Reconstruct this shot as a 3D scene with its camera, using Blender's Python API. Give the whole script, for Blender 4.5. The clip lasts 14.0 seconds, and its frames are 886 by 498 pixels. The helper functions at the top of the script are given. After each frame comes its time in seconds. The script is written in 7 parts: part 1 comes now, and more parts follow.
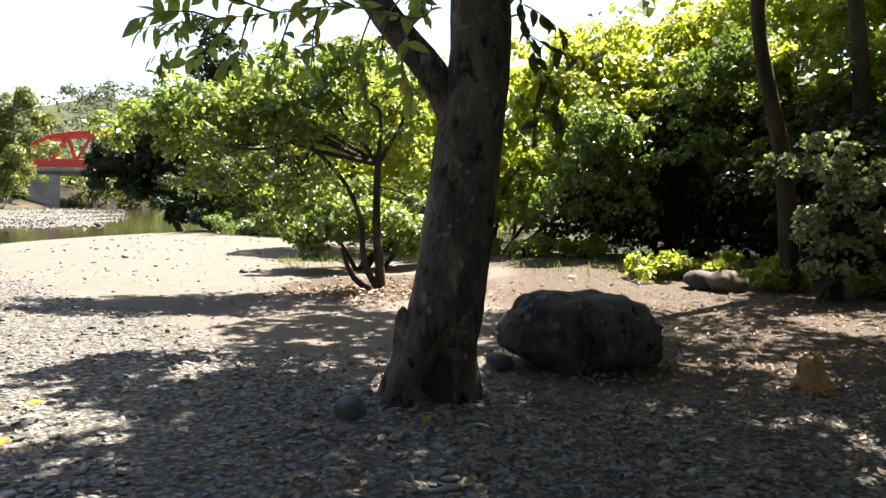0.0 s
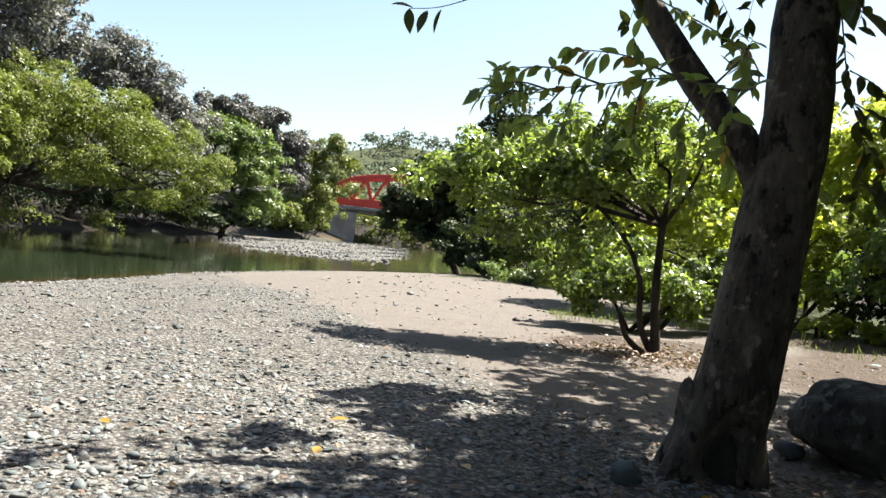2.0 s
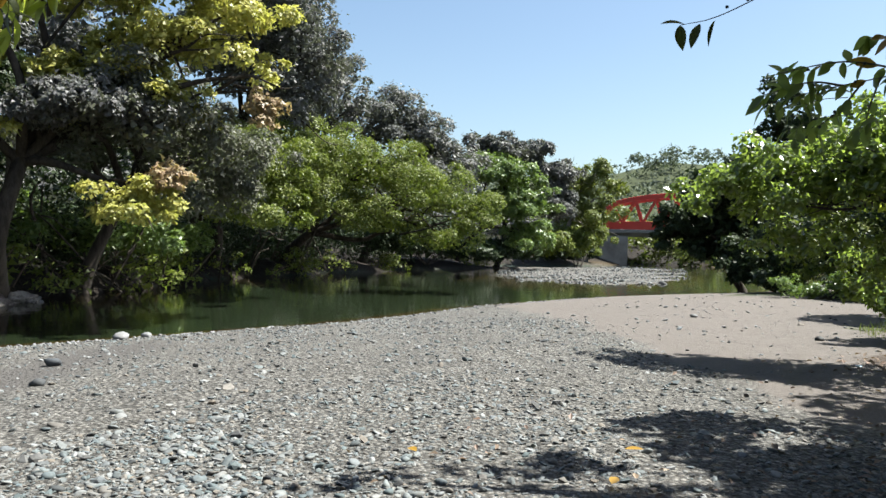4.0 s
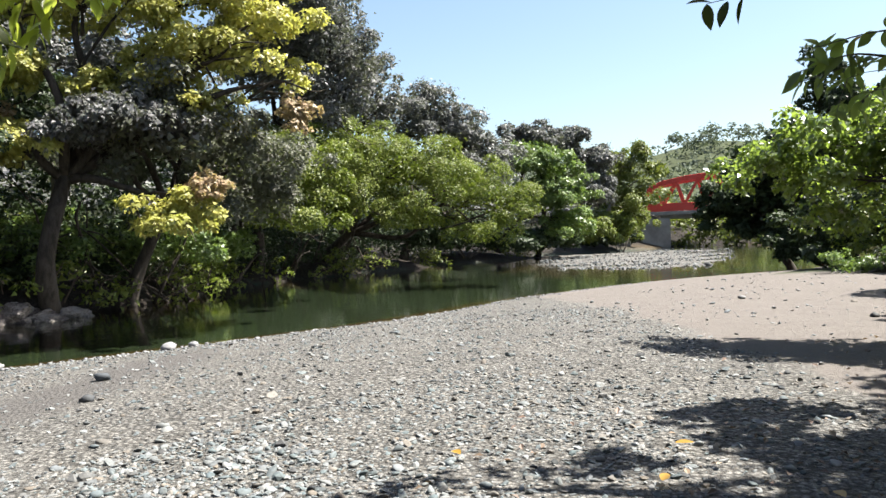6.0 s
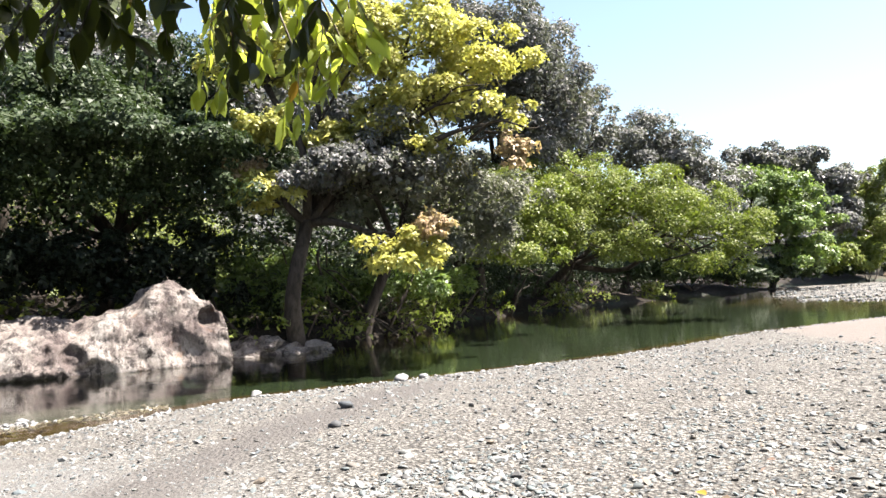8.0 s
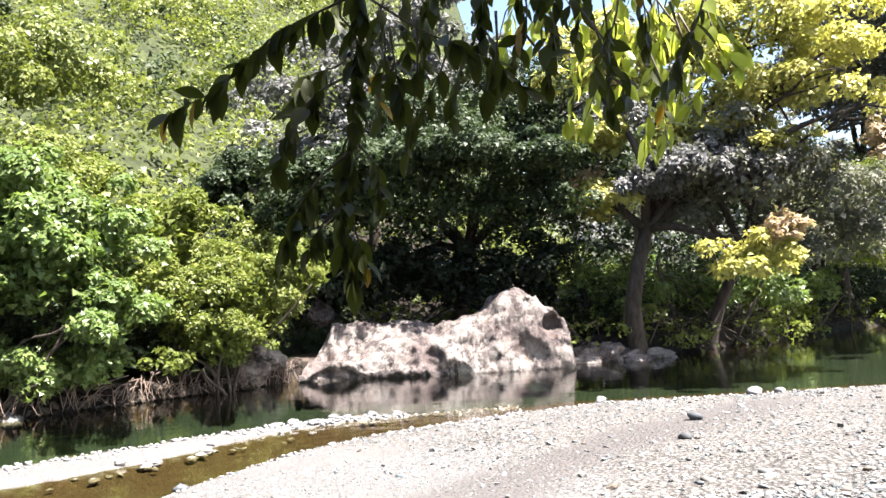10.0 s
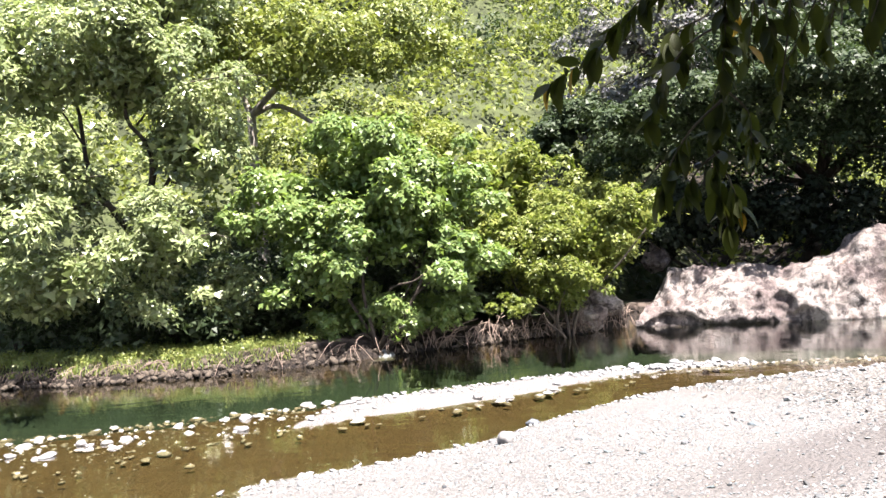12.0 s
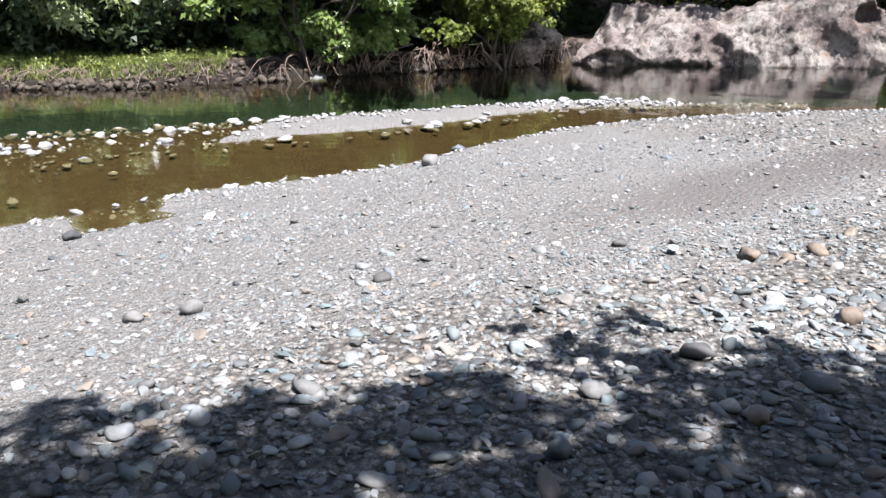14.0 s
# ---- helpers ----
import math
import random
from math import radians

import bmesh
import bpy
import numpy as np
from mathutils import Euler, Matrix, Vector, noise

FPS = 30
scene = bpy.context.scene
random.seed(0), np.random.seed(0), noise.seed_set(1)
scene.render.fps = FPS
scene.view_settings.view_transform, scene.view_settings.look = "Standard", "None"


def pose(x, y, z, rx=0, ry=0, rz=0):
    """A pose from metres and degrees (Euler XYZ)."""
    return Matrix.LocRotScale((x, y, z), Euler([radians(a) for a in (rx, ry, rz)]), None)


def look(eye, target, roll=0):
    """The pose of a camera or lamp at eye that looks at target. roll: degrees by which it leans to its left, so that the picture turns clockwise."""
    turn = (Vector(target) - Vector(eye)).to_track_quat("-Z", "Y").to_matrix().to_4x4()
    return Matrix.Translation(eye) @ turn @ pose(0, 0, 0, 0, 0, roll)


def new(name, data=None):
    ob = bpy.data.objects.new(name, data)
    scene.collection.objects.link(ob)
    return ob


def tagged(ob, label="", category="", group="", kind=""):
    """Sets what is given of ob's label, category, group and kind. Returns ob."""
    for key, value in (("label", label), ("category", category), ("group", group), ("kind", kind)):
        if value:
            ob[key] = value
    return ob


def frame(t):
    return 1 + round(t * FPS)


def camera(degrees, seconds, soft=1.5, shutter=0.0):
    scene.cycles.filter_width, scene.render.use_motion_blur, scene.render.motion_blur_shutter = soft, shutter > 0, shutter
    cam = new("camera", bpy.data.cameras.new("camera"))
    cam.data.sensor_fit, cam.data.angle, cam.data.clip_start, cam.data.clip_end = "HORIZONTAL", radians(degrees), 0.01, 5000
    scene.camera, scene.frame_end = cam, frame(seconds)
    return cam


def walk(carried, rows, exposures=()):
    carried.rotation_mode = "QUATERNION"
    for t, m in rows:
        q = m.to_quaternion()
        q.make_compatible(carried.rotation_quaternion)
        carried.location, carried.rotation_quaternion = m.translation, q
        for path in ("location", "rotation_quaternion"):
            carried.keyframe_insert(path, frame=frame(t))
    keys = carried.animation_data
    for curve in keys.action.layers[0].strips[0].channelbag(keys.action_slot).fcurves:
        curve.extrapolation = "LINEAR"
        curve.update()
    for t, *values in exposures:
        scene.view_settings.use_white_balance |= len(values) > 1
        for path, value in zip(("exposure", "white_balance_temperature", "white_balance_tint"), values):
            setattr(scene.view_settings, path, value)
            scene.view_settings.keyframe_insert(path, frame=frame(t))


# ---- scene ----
cam = camera(59.1, 14.0)
PATH = [
    (0, (0.239, 0.57, 1.381), (0.263, 2.566, 1.255), 1.3),
    (0.2, (0.213, 0.56, 1.379), (0.338, 2.554, 1.293), 0.7),
    (0.3, (0.199, 0.551, 1.39), (0.374, 2.542, 1.333), 0.4),
    (0.4, (0.186, 0.544, 1.384), (0.409, 2.53, 1.319), 0.8),
    (0.5, (0.161, 0.534, 1.398), (0.449, 2.513, 1.369), 0.5),
    (0.6, (0.174, 0.529, 1.409), (0.449, 2.51, 1.381), 0.3),
    (0.8, (0.181, 0.532, 1.402), (0.474, 2.51, 1.471), 0.8),
    (1, (0.181, 0.524, 1.431), (0.37, 2.511, 1.558), 1.9),
    (1.2, (0.175, 0.507, 1.427), (0.182, 2.502, 1.561), 2.4),
    (1.5, (0.126, 0.483, 1.41), (-0.149, 2.463, 1.464), 5.8),
    (1.7, (0.115, 0.464, 1.405), (-0.327, 2.414, 1.415), 6.5),
    (2, (0.089, 0.441, 1.405), (-0.556, 2.333, 1.373), 5.9),
    (2.2, (0.084, 0.422, 1.413), (-0.67, 2.274, 1.385), 5.6),
    (2.5, (0.081, 0.393, 1.414), (-0.794, 2.192, 1.381), 4.2),
    (3, (0.065, 0.416, 1.413), (-0.964, 2.131, 1.373), 2.6),
    (3.5, (0.061, 0.402, 1.425), (-1.068, 2.053, 1.413), 1.9),
    (4, (0.054, 0.395, 1.414), (-1.194, 1.957, 1.407), 1.4),
    (6.5, (0.021, 0.509, 1.459), (-1.306, 2.006, 1.429), -1.9),
    (7, (0.007, 0.468, 1.427), (-1.303, 1.979, 1.388), -1.9),
    (7.5, (0.014, 0.444, 1.452), (-1.46, 1.794, 1.467), -2.7),
    (8, (-0.002, 0.393, 1.445), (-1.683, 1.472, 1.531), -2.8),
    (8.5, (-0.025, 0.396, 1.439), (-1.82, 1.266, 1.594), -4.8),
    (9, (0.052, 0.341, 1.47), (-1.827, 1.008, 1.635), -4.8),
    (11.5, (0.091, 0.244, 1.472), (-1.885, -0.056, 1.557), -4.0),
    (12, (0.197, 0.206, 1.477), (-1.728, -0.333, 1.533), -4.1),
    (12.2, (0.183, 0.204, 1.465), (-1.724, -0.399, 1.46), -1.7),
    (12.4, (0.187, 0.226, 1.434), (-1.708, -0.404, 1.326), -1.6),
    (12.5, (0.175, 0.23, 1.428), (-1.714, -0.4, 1.237), -1.7),
    (12.8, (0.16, 0.234, 1.407), (-1.715, -0.365, 1.053), -0.9),
    (13, (0.149, 0.231, 1.393), (-1.703, -0.374, 0.941), -0.4),
    (13.5, (0.171, 0.241, 1.39), (-1.66, -0.327, 0.82), -0.1),
    (14, (0.165, 0.284, 1.375), (-1.697, -0.101, 0.754), -0.4),
]
EXPOSURES = [(0.0, 2.78, 7200, 10), (0.6, 3.38, 8000, 8), (1.2, 3.43, 7600, 8), (2.0, 2.31, 6700, 6), (2.5, 1.80, 6400, 4), (3.0, 1.73, 6200, 3), (4.2, 1.88, 6200, 4), (6.3, 2.18, 6400, 7), (7.0, 2.18, 6300, 6), (7.5, 2.28, 6400, 9), (8.2, 2.83, 6600, 11), (9.2, 3.09, 6600, 13), (11.4, 2.84, 5900, 14), (12.0, 3.03, 6400, 16), (12.6, 2.87, 6300, 13), (13.2, 2.40, 6100, 12), (14.0, 2.32, 6000, 13)]
walk(cam, [(t, look(eye, target, roll)) for t, eye, target, roll in PATH], EXPOSURES)

# ---- light ----
world = bpy.data.worlds.new("sky")
scene.world = world
world.use_nodes = True
SUN = Vector((0.34, 0.38, 0.90)).normalized()
sky = world.node_tree.nodes.new("ShaderNodeTexSky")
sky.sky_type, sky.sun_disc = "NISHITA", False
sky.sun_elevation, sky.sun_rotation = math.asin(SUN.z), math.atan2(SUN.x, SUN.y)
sky.air_density, sky.dust_density, sky.ozone_density = 1.0, 1.6, 0.0
back = world.node_tree.nodes["Background"]
back.inputs["Strength"].default_value = 0.053
world.node_tree.links.new(sky.outputs[0], back.inputs["Color"])
lamp = bpy.data.lights.new("sun", "SUN")
lamp.energy, lamp.angle, lamp.color = 5.0, radians(0.53), (1.0, 0.95, 0.87)
sun = new("sun", lamp)
sun.matrix_world = look((0, 0, 60), Vector((0, 0, 60)) - SUN)

# ---- materials ----


def shader(name):
    m = bpy.data.materials.new(name)
    m.use_nodes = True
    m.node_tree.nodes.clear()
    return m, m.node_tree, m.node_tree.nodes.new("ShaderNodeOutputMaterial")


def node(nt, kind, ins=()):
    n = nt.nodes.new("ShaderNode" + kind)
    for key, v in dict(ins).items():
        if isinstance(v, bpy.types.NodeSocket):
            nt.links.new(v, n.inputs[key])
        else:
            n.inputs[key].default_value = v
    return n


def rgb(c):
    return (*c, 1.0) if len(c) == 3 else c


def ramp(nt, fac, stops):
    n = nt.nodes.new("ShaderNodeValToRGB")
    nt.links.new(fac, n.inputs[0])
    while len(n.color_ramp.elements) < len(stops):
        n.color_ramp.elements.new(0.5)
    for e, (p, c) in zip(n.color_ramp.elements, stops):
        e.position, e.color = p, rgb(c)
    return n.outputs["Color"]


def mixc(nt, fac, a, b, blend="MIX"):
    n = nt.nodes.new("ShaderNodeMix")
    n.data_type, n.blend_type = "RGBA", blend
    for i, v in ((0, fac), (6, a), (7, b)):
        if isinstance(v, bpy.types.NodeSocket):
            nt.links.new(v, n.inputs[i])
        else:
            n.inputs[i].default_value = v if i == 0 else rgb(v)
    return n.outputs[2]


def math_node(nt, op, a, b=0.5, clamp=False):
    n = nt.nodes.new("ShaderNodeMath")
    n.operation, n.use_clamp = op, clamp
    for i, v in ((0, a), (1, b)):
        if isinstance(v, bpy.types.NodeSocket):
            nt.links.new(v, n.inputs[i])
        else:
            n.inputs[i].default_value = v
    return n.outputs[0]


def attribute(nt, name):
    n = nt.nodes.new("ShaderNodeAttribute")
    n.attribute_name = name
    return n.outputs["Fac"]


def noise_tex(nt, scale, detail=4.0, rough=0.55, vec=None):
    n = node(nt, "TexNoise", {"Scale": scale, "Detail": detail, "Roughness": rough})
    if vec is not None:
        nt.links.new(vec, n.inputs["Vector"])
    return n.outputs[0]


def coords(nt, kind="Object"):
    return nt.nodes.new("ShaderNodeTexCoord").outputs[kind]


def bump(nt, height, strength, distance):
    return node(nt, "Bump", {"Height": height, "Strength": strength, "Distance": distance}).outputs[0]


def leaf_material(name, colours, glow, share=0.4, rough=0.42, patch=0.35, shine=0.5):
    """Leaf with a glossy skin and light coming through; shades differ from leaf to leaf and from bough to bough."""
    m, nt, out = shader(name)
    rand = nt.nodes.new("ShaderNodeNewGeometry").outputs["Random Per Island"]
    n = len(colours) - 1
    col = ramp(nt, rand, [(i / n, [1.03 * w * k for w, k in zip(c, (1.07, 0.98, 1.28))]) for i, c in enumerate(colours)])
    big = noise_tex(nt, patch, 2.0, 0.5, coords(nt))
    col = mixc(nt, big, mixc(nt, 1.0, col, (0.6, 0.66, 0.62), "MULTIPLY"), mixc(nt, 1.0, col, (1.4, 1.32, 1.1), "MULTIPLY"))
    p = node(nt, "BsdfPrincipled", {"Base Color": col, "Roughness": rough - 0.05, "Specular IOR Level": shine})
    back_col = mixc(nt, 0.5, mixc(nt, 1.0, col, (1.75, 1.85, 1.15), "MULTIPLY"), glow)
    t = node(nt, "BsdfTranslucent", {"Color": back_col})
    mix = node(nt, "MixShader", {0: share, 1: p.outputs[0], 2: t.outputs[0]})
    nt.links.new(mix.outputs[0], out.inputs[0])
    return m


def bark_material(name, dark, light, scale=6.0, spots=None, relief=0.02):
    m, nt, out = shader(name)
    c = coords(nt)
    mapped = node(nt, "Mapping", {"Vector": c, "Scale": (1.0, 1.0, 0.35)}).outputs[0]
    a, b = noise_tex(nt, scale, 6.0, 0.6, mapped), noise_tex(nt, scale * 7, 4.0, 0.6, mapped)
    col = ramp(nt, a, [(0.38, dark), (0.52, light), (0.66, [v * 1.4 for v in light])])
    col = mixc(nt, 0.35, col, ramp(nt, b, [(0.35, dark), (0.65, light)]))
    if spots:
        big = noise_tex(nt, 7.0, 5.0, 0.65, node(nt, "Mapping", {"Vector": c, "Location": (3, 1, 2), "Scale": (1.0, 1.0, 0.7)}).outputs[0])
        col = mixc(nt, ramp(nt, big, [(0.56, (0, 0, 0)), (0.62, (1, 1, 1))]), col, [v * 1.6 for v in light])
        col = mixc(nt, ramp(nt, big, [(0.36, (1, 1, 1)), (0.42, (0, 0, 0))]), col, [v * 0.5 for v in dark])
        v = node(nt, "TexVoronoi", {"Scale": 5.0, "Vector": c, "Randomness": 1.0}).outputs["Distance"]
        col = mixc(nt, ramp(nt, v, [(0.10, (1, 1, 1)), (0.17, (0, 0, 0))]), col, spots)
    p = node(nt, "BsdfPrincipled", {"Base Color": col, "Roughness": 0.85, "Specular IOR Level": 0.2, "Normal": bump(nt, b, 0.7, relief)})
    nt.links.new(p.outputs[0], out.inputs[0])
    return m


def stone_material(name, colours, per="island", scale=9.0, relief=0.012, rough=0.75):
    m, nt, out = shader(name)
    if per == "island":
        rand = nt.nodes.new("ShaderNodeNewGeometry").outputs["Random Per Island"]
    else:
        rand = nt.nodes.new("ShaderNodeObjectInfo").outputs["Random"]
    n = len(colours) - 1
    col = ramp(nt, rand, [(i / n, [0.43 * w * k for w, k in zip(c, (0.97, 1.0, 1.07))]) for i, c in enumerate(colours)])
    c = coords(nt)
    a, b = noise_tex(nt, scale, 6.0, 0.62, c), noise_tex(nt, scale * 6, 3.0, 0.6, c)
    col = mixc(nt, 1.0, col, ramp(nt, a, [(0.3, (0.55, 0.53, 0.5)), (0.55, (1, 1, 1)), (0.75, (1.25, 1.22, 1.15))]), "MULTIPLY")
    p = node(nt, "BsdfPrincipled", {"Base Color": col, "Roughness": rough, "Specular IOR Level": 0.3, "Normal": bump(nt, mixc(nt, 0.4, a, b), 0.6, relief)})
    nt.links.new(p.outputs[0], out.inputs[0])
    return m


def plain_material(name, colour, rough=0.6, vary=0.25, scale=8.0, metal=0.0, relief=0.004):
    m, nt, out = shader(name)
    c = coords(nt)
    a, b = noise_tex(nt, scale, 5.0, 0.6, c), noise_tex(nt, scale * 8, 3.0, 0.6, c)
    col = ramp(nt, a, [(0.3, [v * (1 - vary) for v in colour]), (0.7, [v * (1 + vary) for v in colour])])
    p = node(nt, "BsdfPrincipled", {"Base Color": col, "Roughness": rough, "Metallic": metal, "Normal": bump(nt, b, 0.5, relief)})
    nt.links.new(p.outputs[0], out.inputs[0])
    return m


GREY_PEBBLES = [(0.07, 0.075, 0.08), (0.34, 0.34, 0.32), (0.18, 0.215, 0.22), (0.46, 0.44, 0.40), (0.24, 0.26, 0.27), (0.30, 0.24, 0.18), (0.52, 0.51, 0.48), (0.20, 0.24, 0.235), (0.12, 0.115, 0.11), (0.38, 0.36, 0.33)]
M_PEBBLE = stone_material("river_pebble", GREY_PEBBLES, scale=14.0, relief=0.006)
M_STONE = stone_material("river_stone", [(0.18, 0.19, 0.20), (0.25, 0.245, 0.23), (0.30, 0.285, 0.265), (0.21, 0.225, 0.225)], "object", 7.0)
M_DARKSTONE = stone_material("dark_stone", [(0.10, 0.10, 0.10), (0.14, 0.13, 0.12), (0.12, 0.13, 0.14)], "object", 7.0)
M_BROWNSTONE = stone_material("brown_stone", [(0.26, 0.20, 0.15), (0.33, 0.26, 0.19)], "object", 7.0)
M_PALESTONE = stone_material("pale_stone", [(0.42, 0.40, 0.38), (0.5, 0.48, 0.45), (0.36, 0.36, 0.36), (0.45, 0.41, 0.36)], "object", 6.0)
M_PALEPEBBLE = stone_material("pale_pebble", [(0.34, 0.33, 0.32), (0.50, 0.48, 0.45), (0.40, 0.38, 0.35), (0.44, 0.43, 0.42)], scale=8.0)
M_BOULDER = bark_material("weathered_boulder", (0.015, 0.0145, 0.015), (0.055, 0.053, 0.052), 2.6, (0.085, 0.085, 0.08), 0.05)
M_GREENSTONE = stone_material("green_stone", [(0.10, 0.13, 0.125), (0.12, 0.15, 0.145)], "object", 5.0)
M_TRUNK = bark_material("smooth_grey_bark", (0.02, 0.016, 0.014), (0.086, 0.072, 0.062), 4.5, (0.02, 0.016, 0.014), 0.05)
M_BARK = bark_material("brown_bark", (0.016, 0.0125, 0.010), (0.046, 0.037, 0.030), 6.0)
M_PALEBARK = bark_material("pale_bark", (0.10, 0.088, 0.075), (0.22, 0.195, 0.165), 6.0)
M_TWIG = plain_material("twig", (0.10, 0.08, 0.055), 0.7)
M_ROOT = plain_material("dry_root", (0.105, 0.075, 0.058), 0.85)
M_CONCRETE = plain_material("old_concrete", (0.15, 0.145, 0.14), 0.9, 0.35, 0.5, 0.0, 0.05)
M_RED = plain_material("red_paint", (0.42, 0.022, 0.013), 0.4, 0.15, 0.6)
M_EARTH = plain_material("orange_earth", (0.30, 0.165, 0.07), 0.95, 0.5, 9.0, 0.0, 0.05)
M_CLOD = plain_material("dark_earth", (0.04, 0.03, 0.021), 0.95, 0.5, 9.0, 0.0, 0.03)
# near-black colour for the shade in the trunk's hollow
M_HOLLOW_SHADE = plain_material("hollow_shade", (0.016, 0.013, 0.011), 0.95, 0.4, 12.0, 0.0, 0.02)
M_MOSS = plain_material("yellow_moss", (0.20, 0.19, 0.045), 0.95, 0.3, 30.0, 0.0, 0.02)
M_BERRY = plain_material("dark_berry", (0.03, 0.035, 0.03), 0.4)
M_PLASTIC = plain_material("pale_blue_plastic", (0.24, 0.31, 0.35), 0.35, 0.15)
# the hanging boughs' shade is put into this dark leaf colour
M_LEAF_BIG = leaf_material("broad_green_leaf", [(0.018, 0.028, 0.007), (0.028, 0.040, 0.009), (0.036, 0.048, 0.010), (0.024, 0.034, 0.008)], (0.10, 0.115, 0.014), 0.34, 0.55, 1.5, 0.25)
# paler copy of the broad leaf, sunlight put into its colour
M_LEAF_SPRAY = leaf_material("sunlit_spray_leaf", [(0.05, 0.08, 0.025), (0.075, 0.115, 0.035), (0.095, 0.135, 0.045), (0.06, 0.095, 0.03)], (0.5, 0.6, 0.10), 0.55, 0.45, 1.5, 0.35)
M_LEAF_YOLD = leaf_material("old_yellow_leaf", [(0.28, 0.17, 0.02), (0.34, 0.22, 0.03)], (0.45, 0.3, 0.03), 0.4)
# sun shining through is put into these bright yellow-green colours
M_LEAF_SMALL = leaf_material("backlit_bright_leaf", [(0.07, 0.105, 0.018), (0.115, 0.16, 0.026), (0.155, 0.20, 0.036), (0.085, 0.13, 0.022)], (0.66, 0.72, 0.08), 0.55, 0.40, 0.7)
M_LEAF_TREE = leaf_material("small_tree_leaf", [(0.036, 0.062, 0.015), (0.058, 0.093, 0.021), (0.08, 0.12, 0.029), (0.045, 0.075, 0.018)], (0.42, 0.55, 0.08), 0.44, 0.28, 0.9, 0.9)
M_LEAF_BRIGHT = leaf_material("bright_leaf", [(0.055, 0.10, 0.026), (0.085, 0.135, 0.036), (0.118, 0.165, 0.046), (0.062, 0.105, 0.028)], (0.24, 0.36, 0.05), 0.32, 0.45, 0.7, 0.35)
M_LEAF_MID = leaf_material("mid_green_leaf", [(0.050, 0.074, 0.015), (0.082, 0.110, 0.020), (0.12, 0.142, 0.030), (0.063, 0.090, 0.018)], (0.20, 0.28, 0.03), 0.30, 0.5, 0.35, 0.2)
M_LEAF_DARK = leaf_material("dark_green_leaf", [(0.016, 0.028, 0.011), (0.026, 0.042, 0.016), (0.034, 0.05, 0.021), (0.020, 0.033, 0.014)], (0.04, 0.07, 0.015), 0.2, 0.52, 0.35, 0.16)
# near-black leaf: shade behind the rock and under the thicket put into its colour
M_LEAF_SHADE = leaf_material("shade_dark_leaf", [(0.006, 0.010, 0.005), (0.009, 0.015, 0.007), (0.013, 0.019, 0.009), (0.008, 0.012, 0.006)], (0.012, 0.02, 0.006), 0.10, 0.55, 0.35, 0.14)
# haze of the distance put into greyed leaf colours
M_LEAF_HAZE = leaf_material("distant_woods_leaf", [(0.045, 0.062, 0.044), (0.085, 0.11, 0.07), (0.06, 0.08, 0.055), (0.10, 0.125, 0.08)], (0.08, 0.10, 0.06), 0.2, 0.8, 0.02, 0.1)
M_LEAF_GREY = leaf_material("grey_green_leaf", [(0.060, 0.066, 0.060), (0.098, 0.104, 0.096), (0.082, 0.096, 0.074), (0.128, 0.132, 0.122)], (0.09, 0.11, 0.06), 0.22, 0.5, 0.35, 0.2)
M_LEAF_TWIGGY = leaf_material("pale_grey_leaf", [(0.082, 0.09, 0.066), (0.115, 0.122, 0.096), (0.10, 0.116, 0.072), (0.066, 0.074, 0.055)], (0.11, 0.14, 0.06), 0.25, 0.55, 0.4, 0.15)
M_LEAF_YELLOW = leaf_material("yellow_green_leaf", [(0.22, 0.23, 0.048), (0.31, 0.30, 0.07), (0.27, 0.29, 0.066), (0.16, 0.18, 0.042)], (0.50, 0.52, 0.12), 0.36, 0.55)
# sun glints put into pale leaf colours, beside the low roughness
M_LEAF_GLINT = leaf_material("shining_pale_leaf", [(0.12, 0.15, 0.07), (0.18, 0.21, 0.11), (0.22, 0.25, 0.15)], (0.3, 0.36, 0.1), 0.3, 0.25, 0.7, 0.9)
M_LEAF_TAN = leaf_material("tan_flower_leaf", [(0.22, 0.17, 0.09), (0.30, 0.23, 0.13), (0.20, 0.18, 0.08)], (0.3, 0.25, 0.1), 0.3, 0.55)
M_LEAF_PALE = leaf_material("pale_green_leaf", [(0.095, 0.135, 0.048), (0.135, 0.175, 0.066), (0.17, 0.205, 0.088), (0.088, 0.125, 0.046)], (0.20, 0.27, 0.07), 0.26, 0.36)
M_LEAF_HILL = leaf_material("hill_scrub_leaf", [(0.068, 0.098, 0.020), (0.098, 0.128, 0.027), (0.124, 0.147, 0.035), (0.06, 0.09, 0.024)], (0.26, 0.31, 0.04), 0.26, 0.5, 0.15, 0.3)
M_GRASS = leaf_material("grass_blade", [(0.06, 0.10, 0.02), (0.10, 0.14, 0.028), (0.15, 0.165, 0.045)], (0.25, 0.32, 0.05), 0.35, 0.5)
M_LITTER = leaf_material("dry_leaf", [(0.10, 0.07, 0.045), (0.17, 0.125, 0.085), (0.08, 0.058, 0.04), (0.22, 0.17, 0.10)], (0.2, 0.14, 0.05), 0.15, 0.7)

# ground: gravel, sand, soil, grass and river bed by area
M_GROUND, nt, out = shader("river_ground")
c = coords(nt)
vor = node(nt, "TexVoronoi", {"Scale": 22.0, "Vector": c, "Randomness": 1.0})
vor2 = node(nt, "TexVoronoi", {"Scale": 42.0, "Vector": c, "Randomness": 1.0})
cell = node(nt, "SeparateColor", {0: vor.outputs["Color"]}).outputs[0]
cell2 = node(nt, "SeparateColor", {0: vor2.outputs["Color"]}).outputs[0]
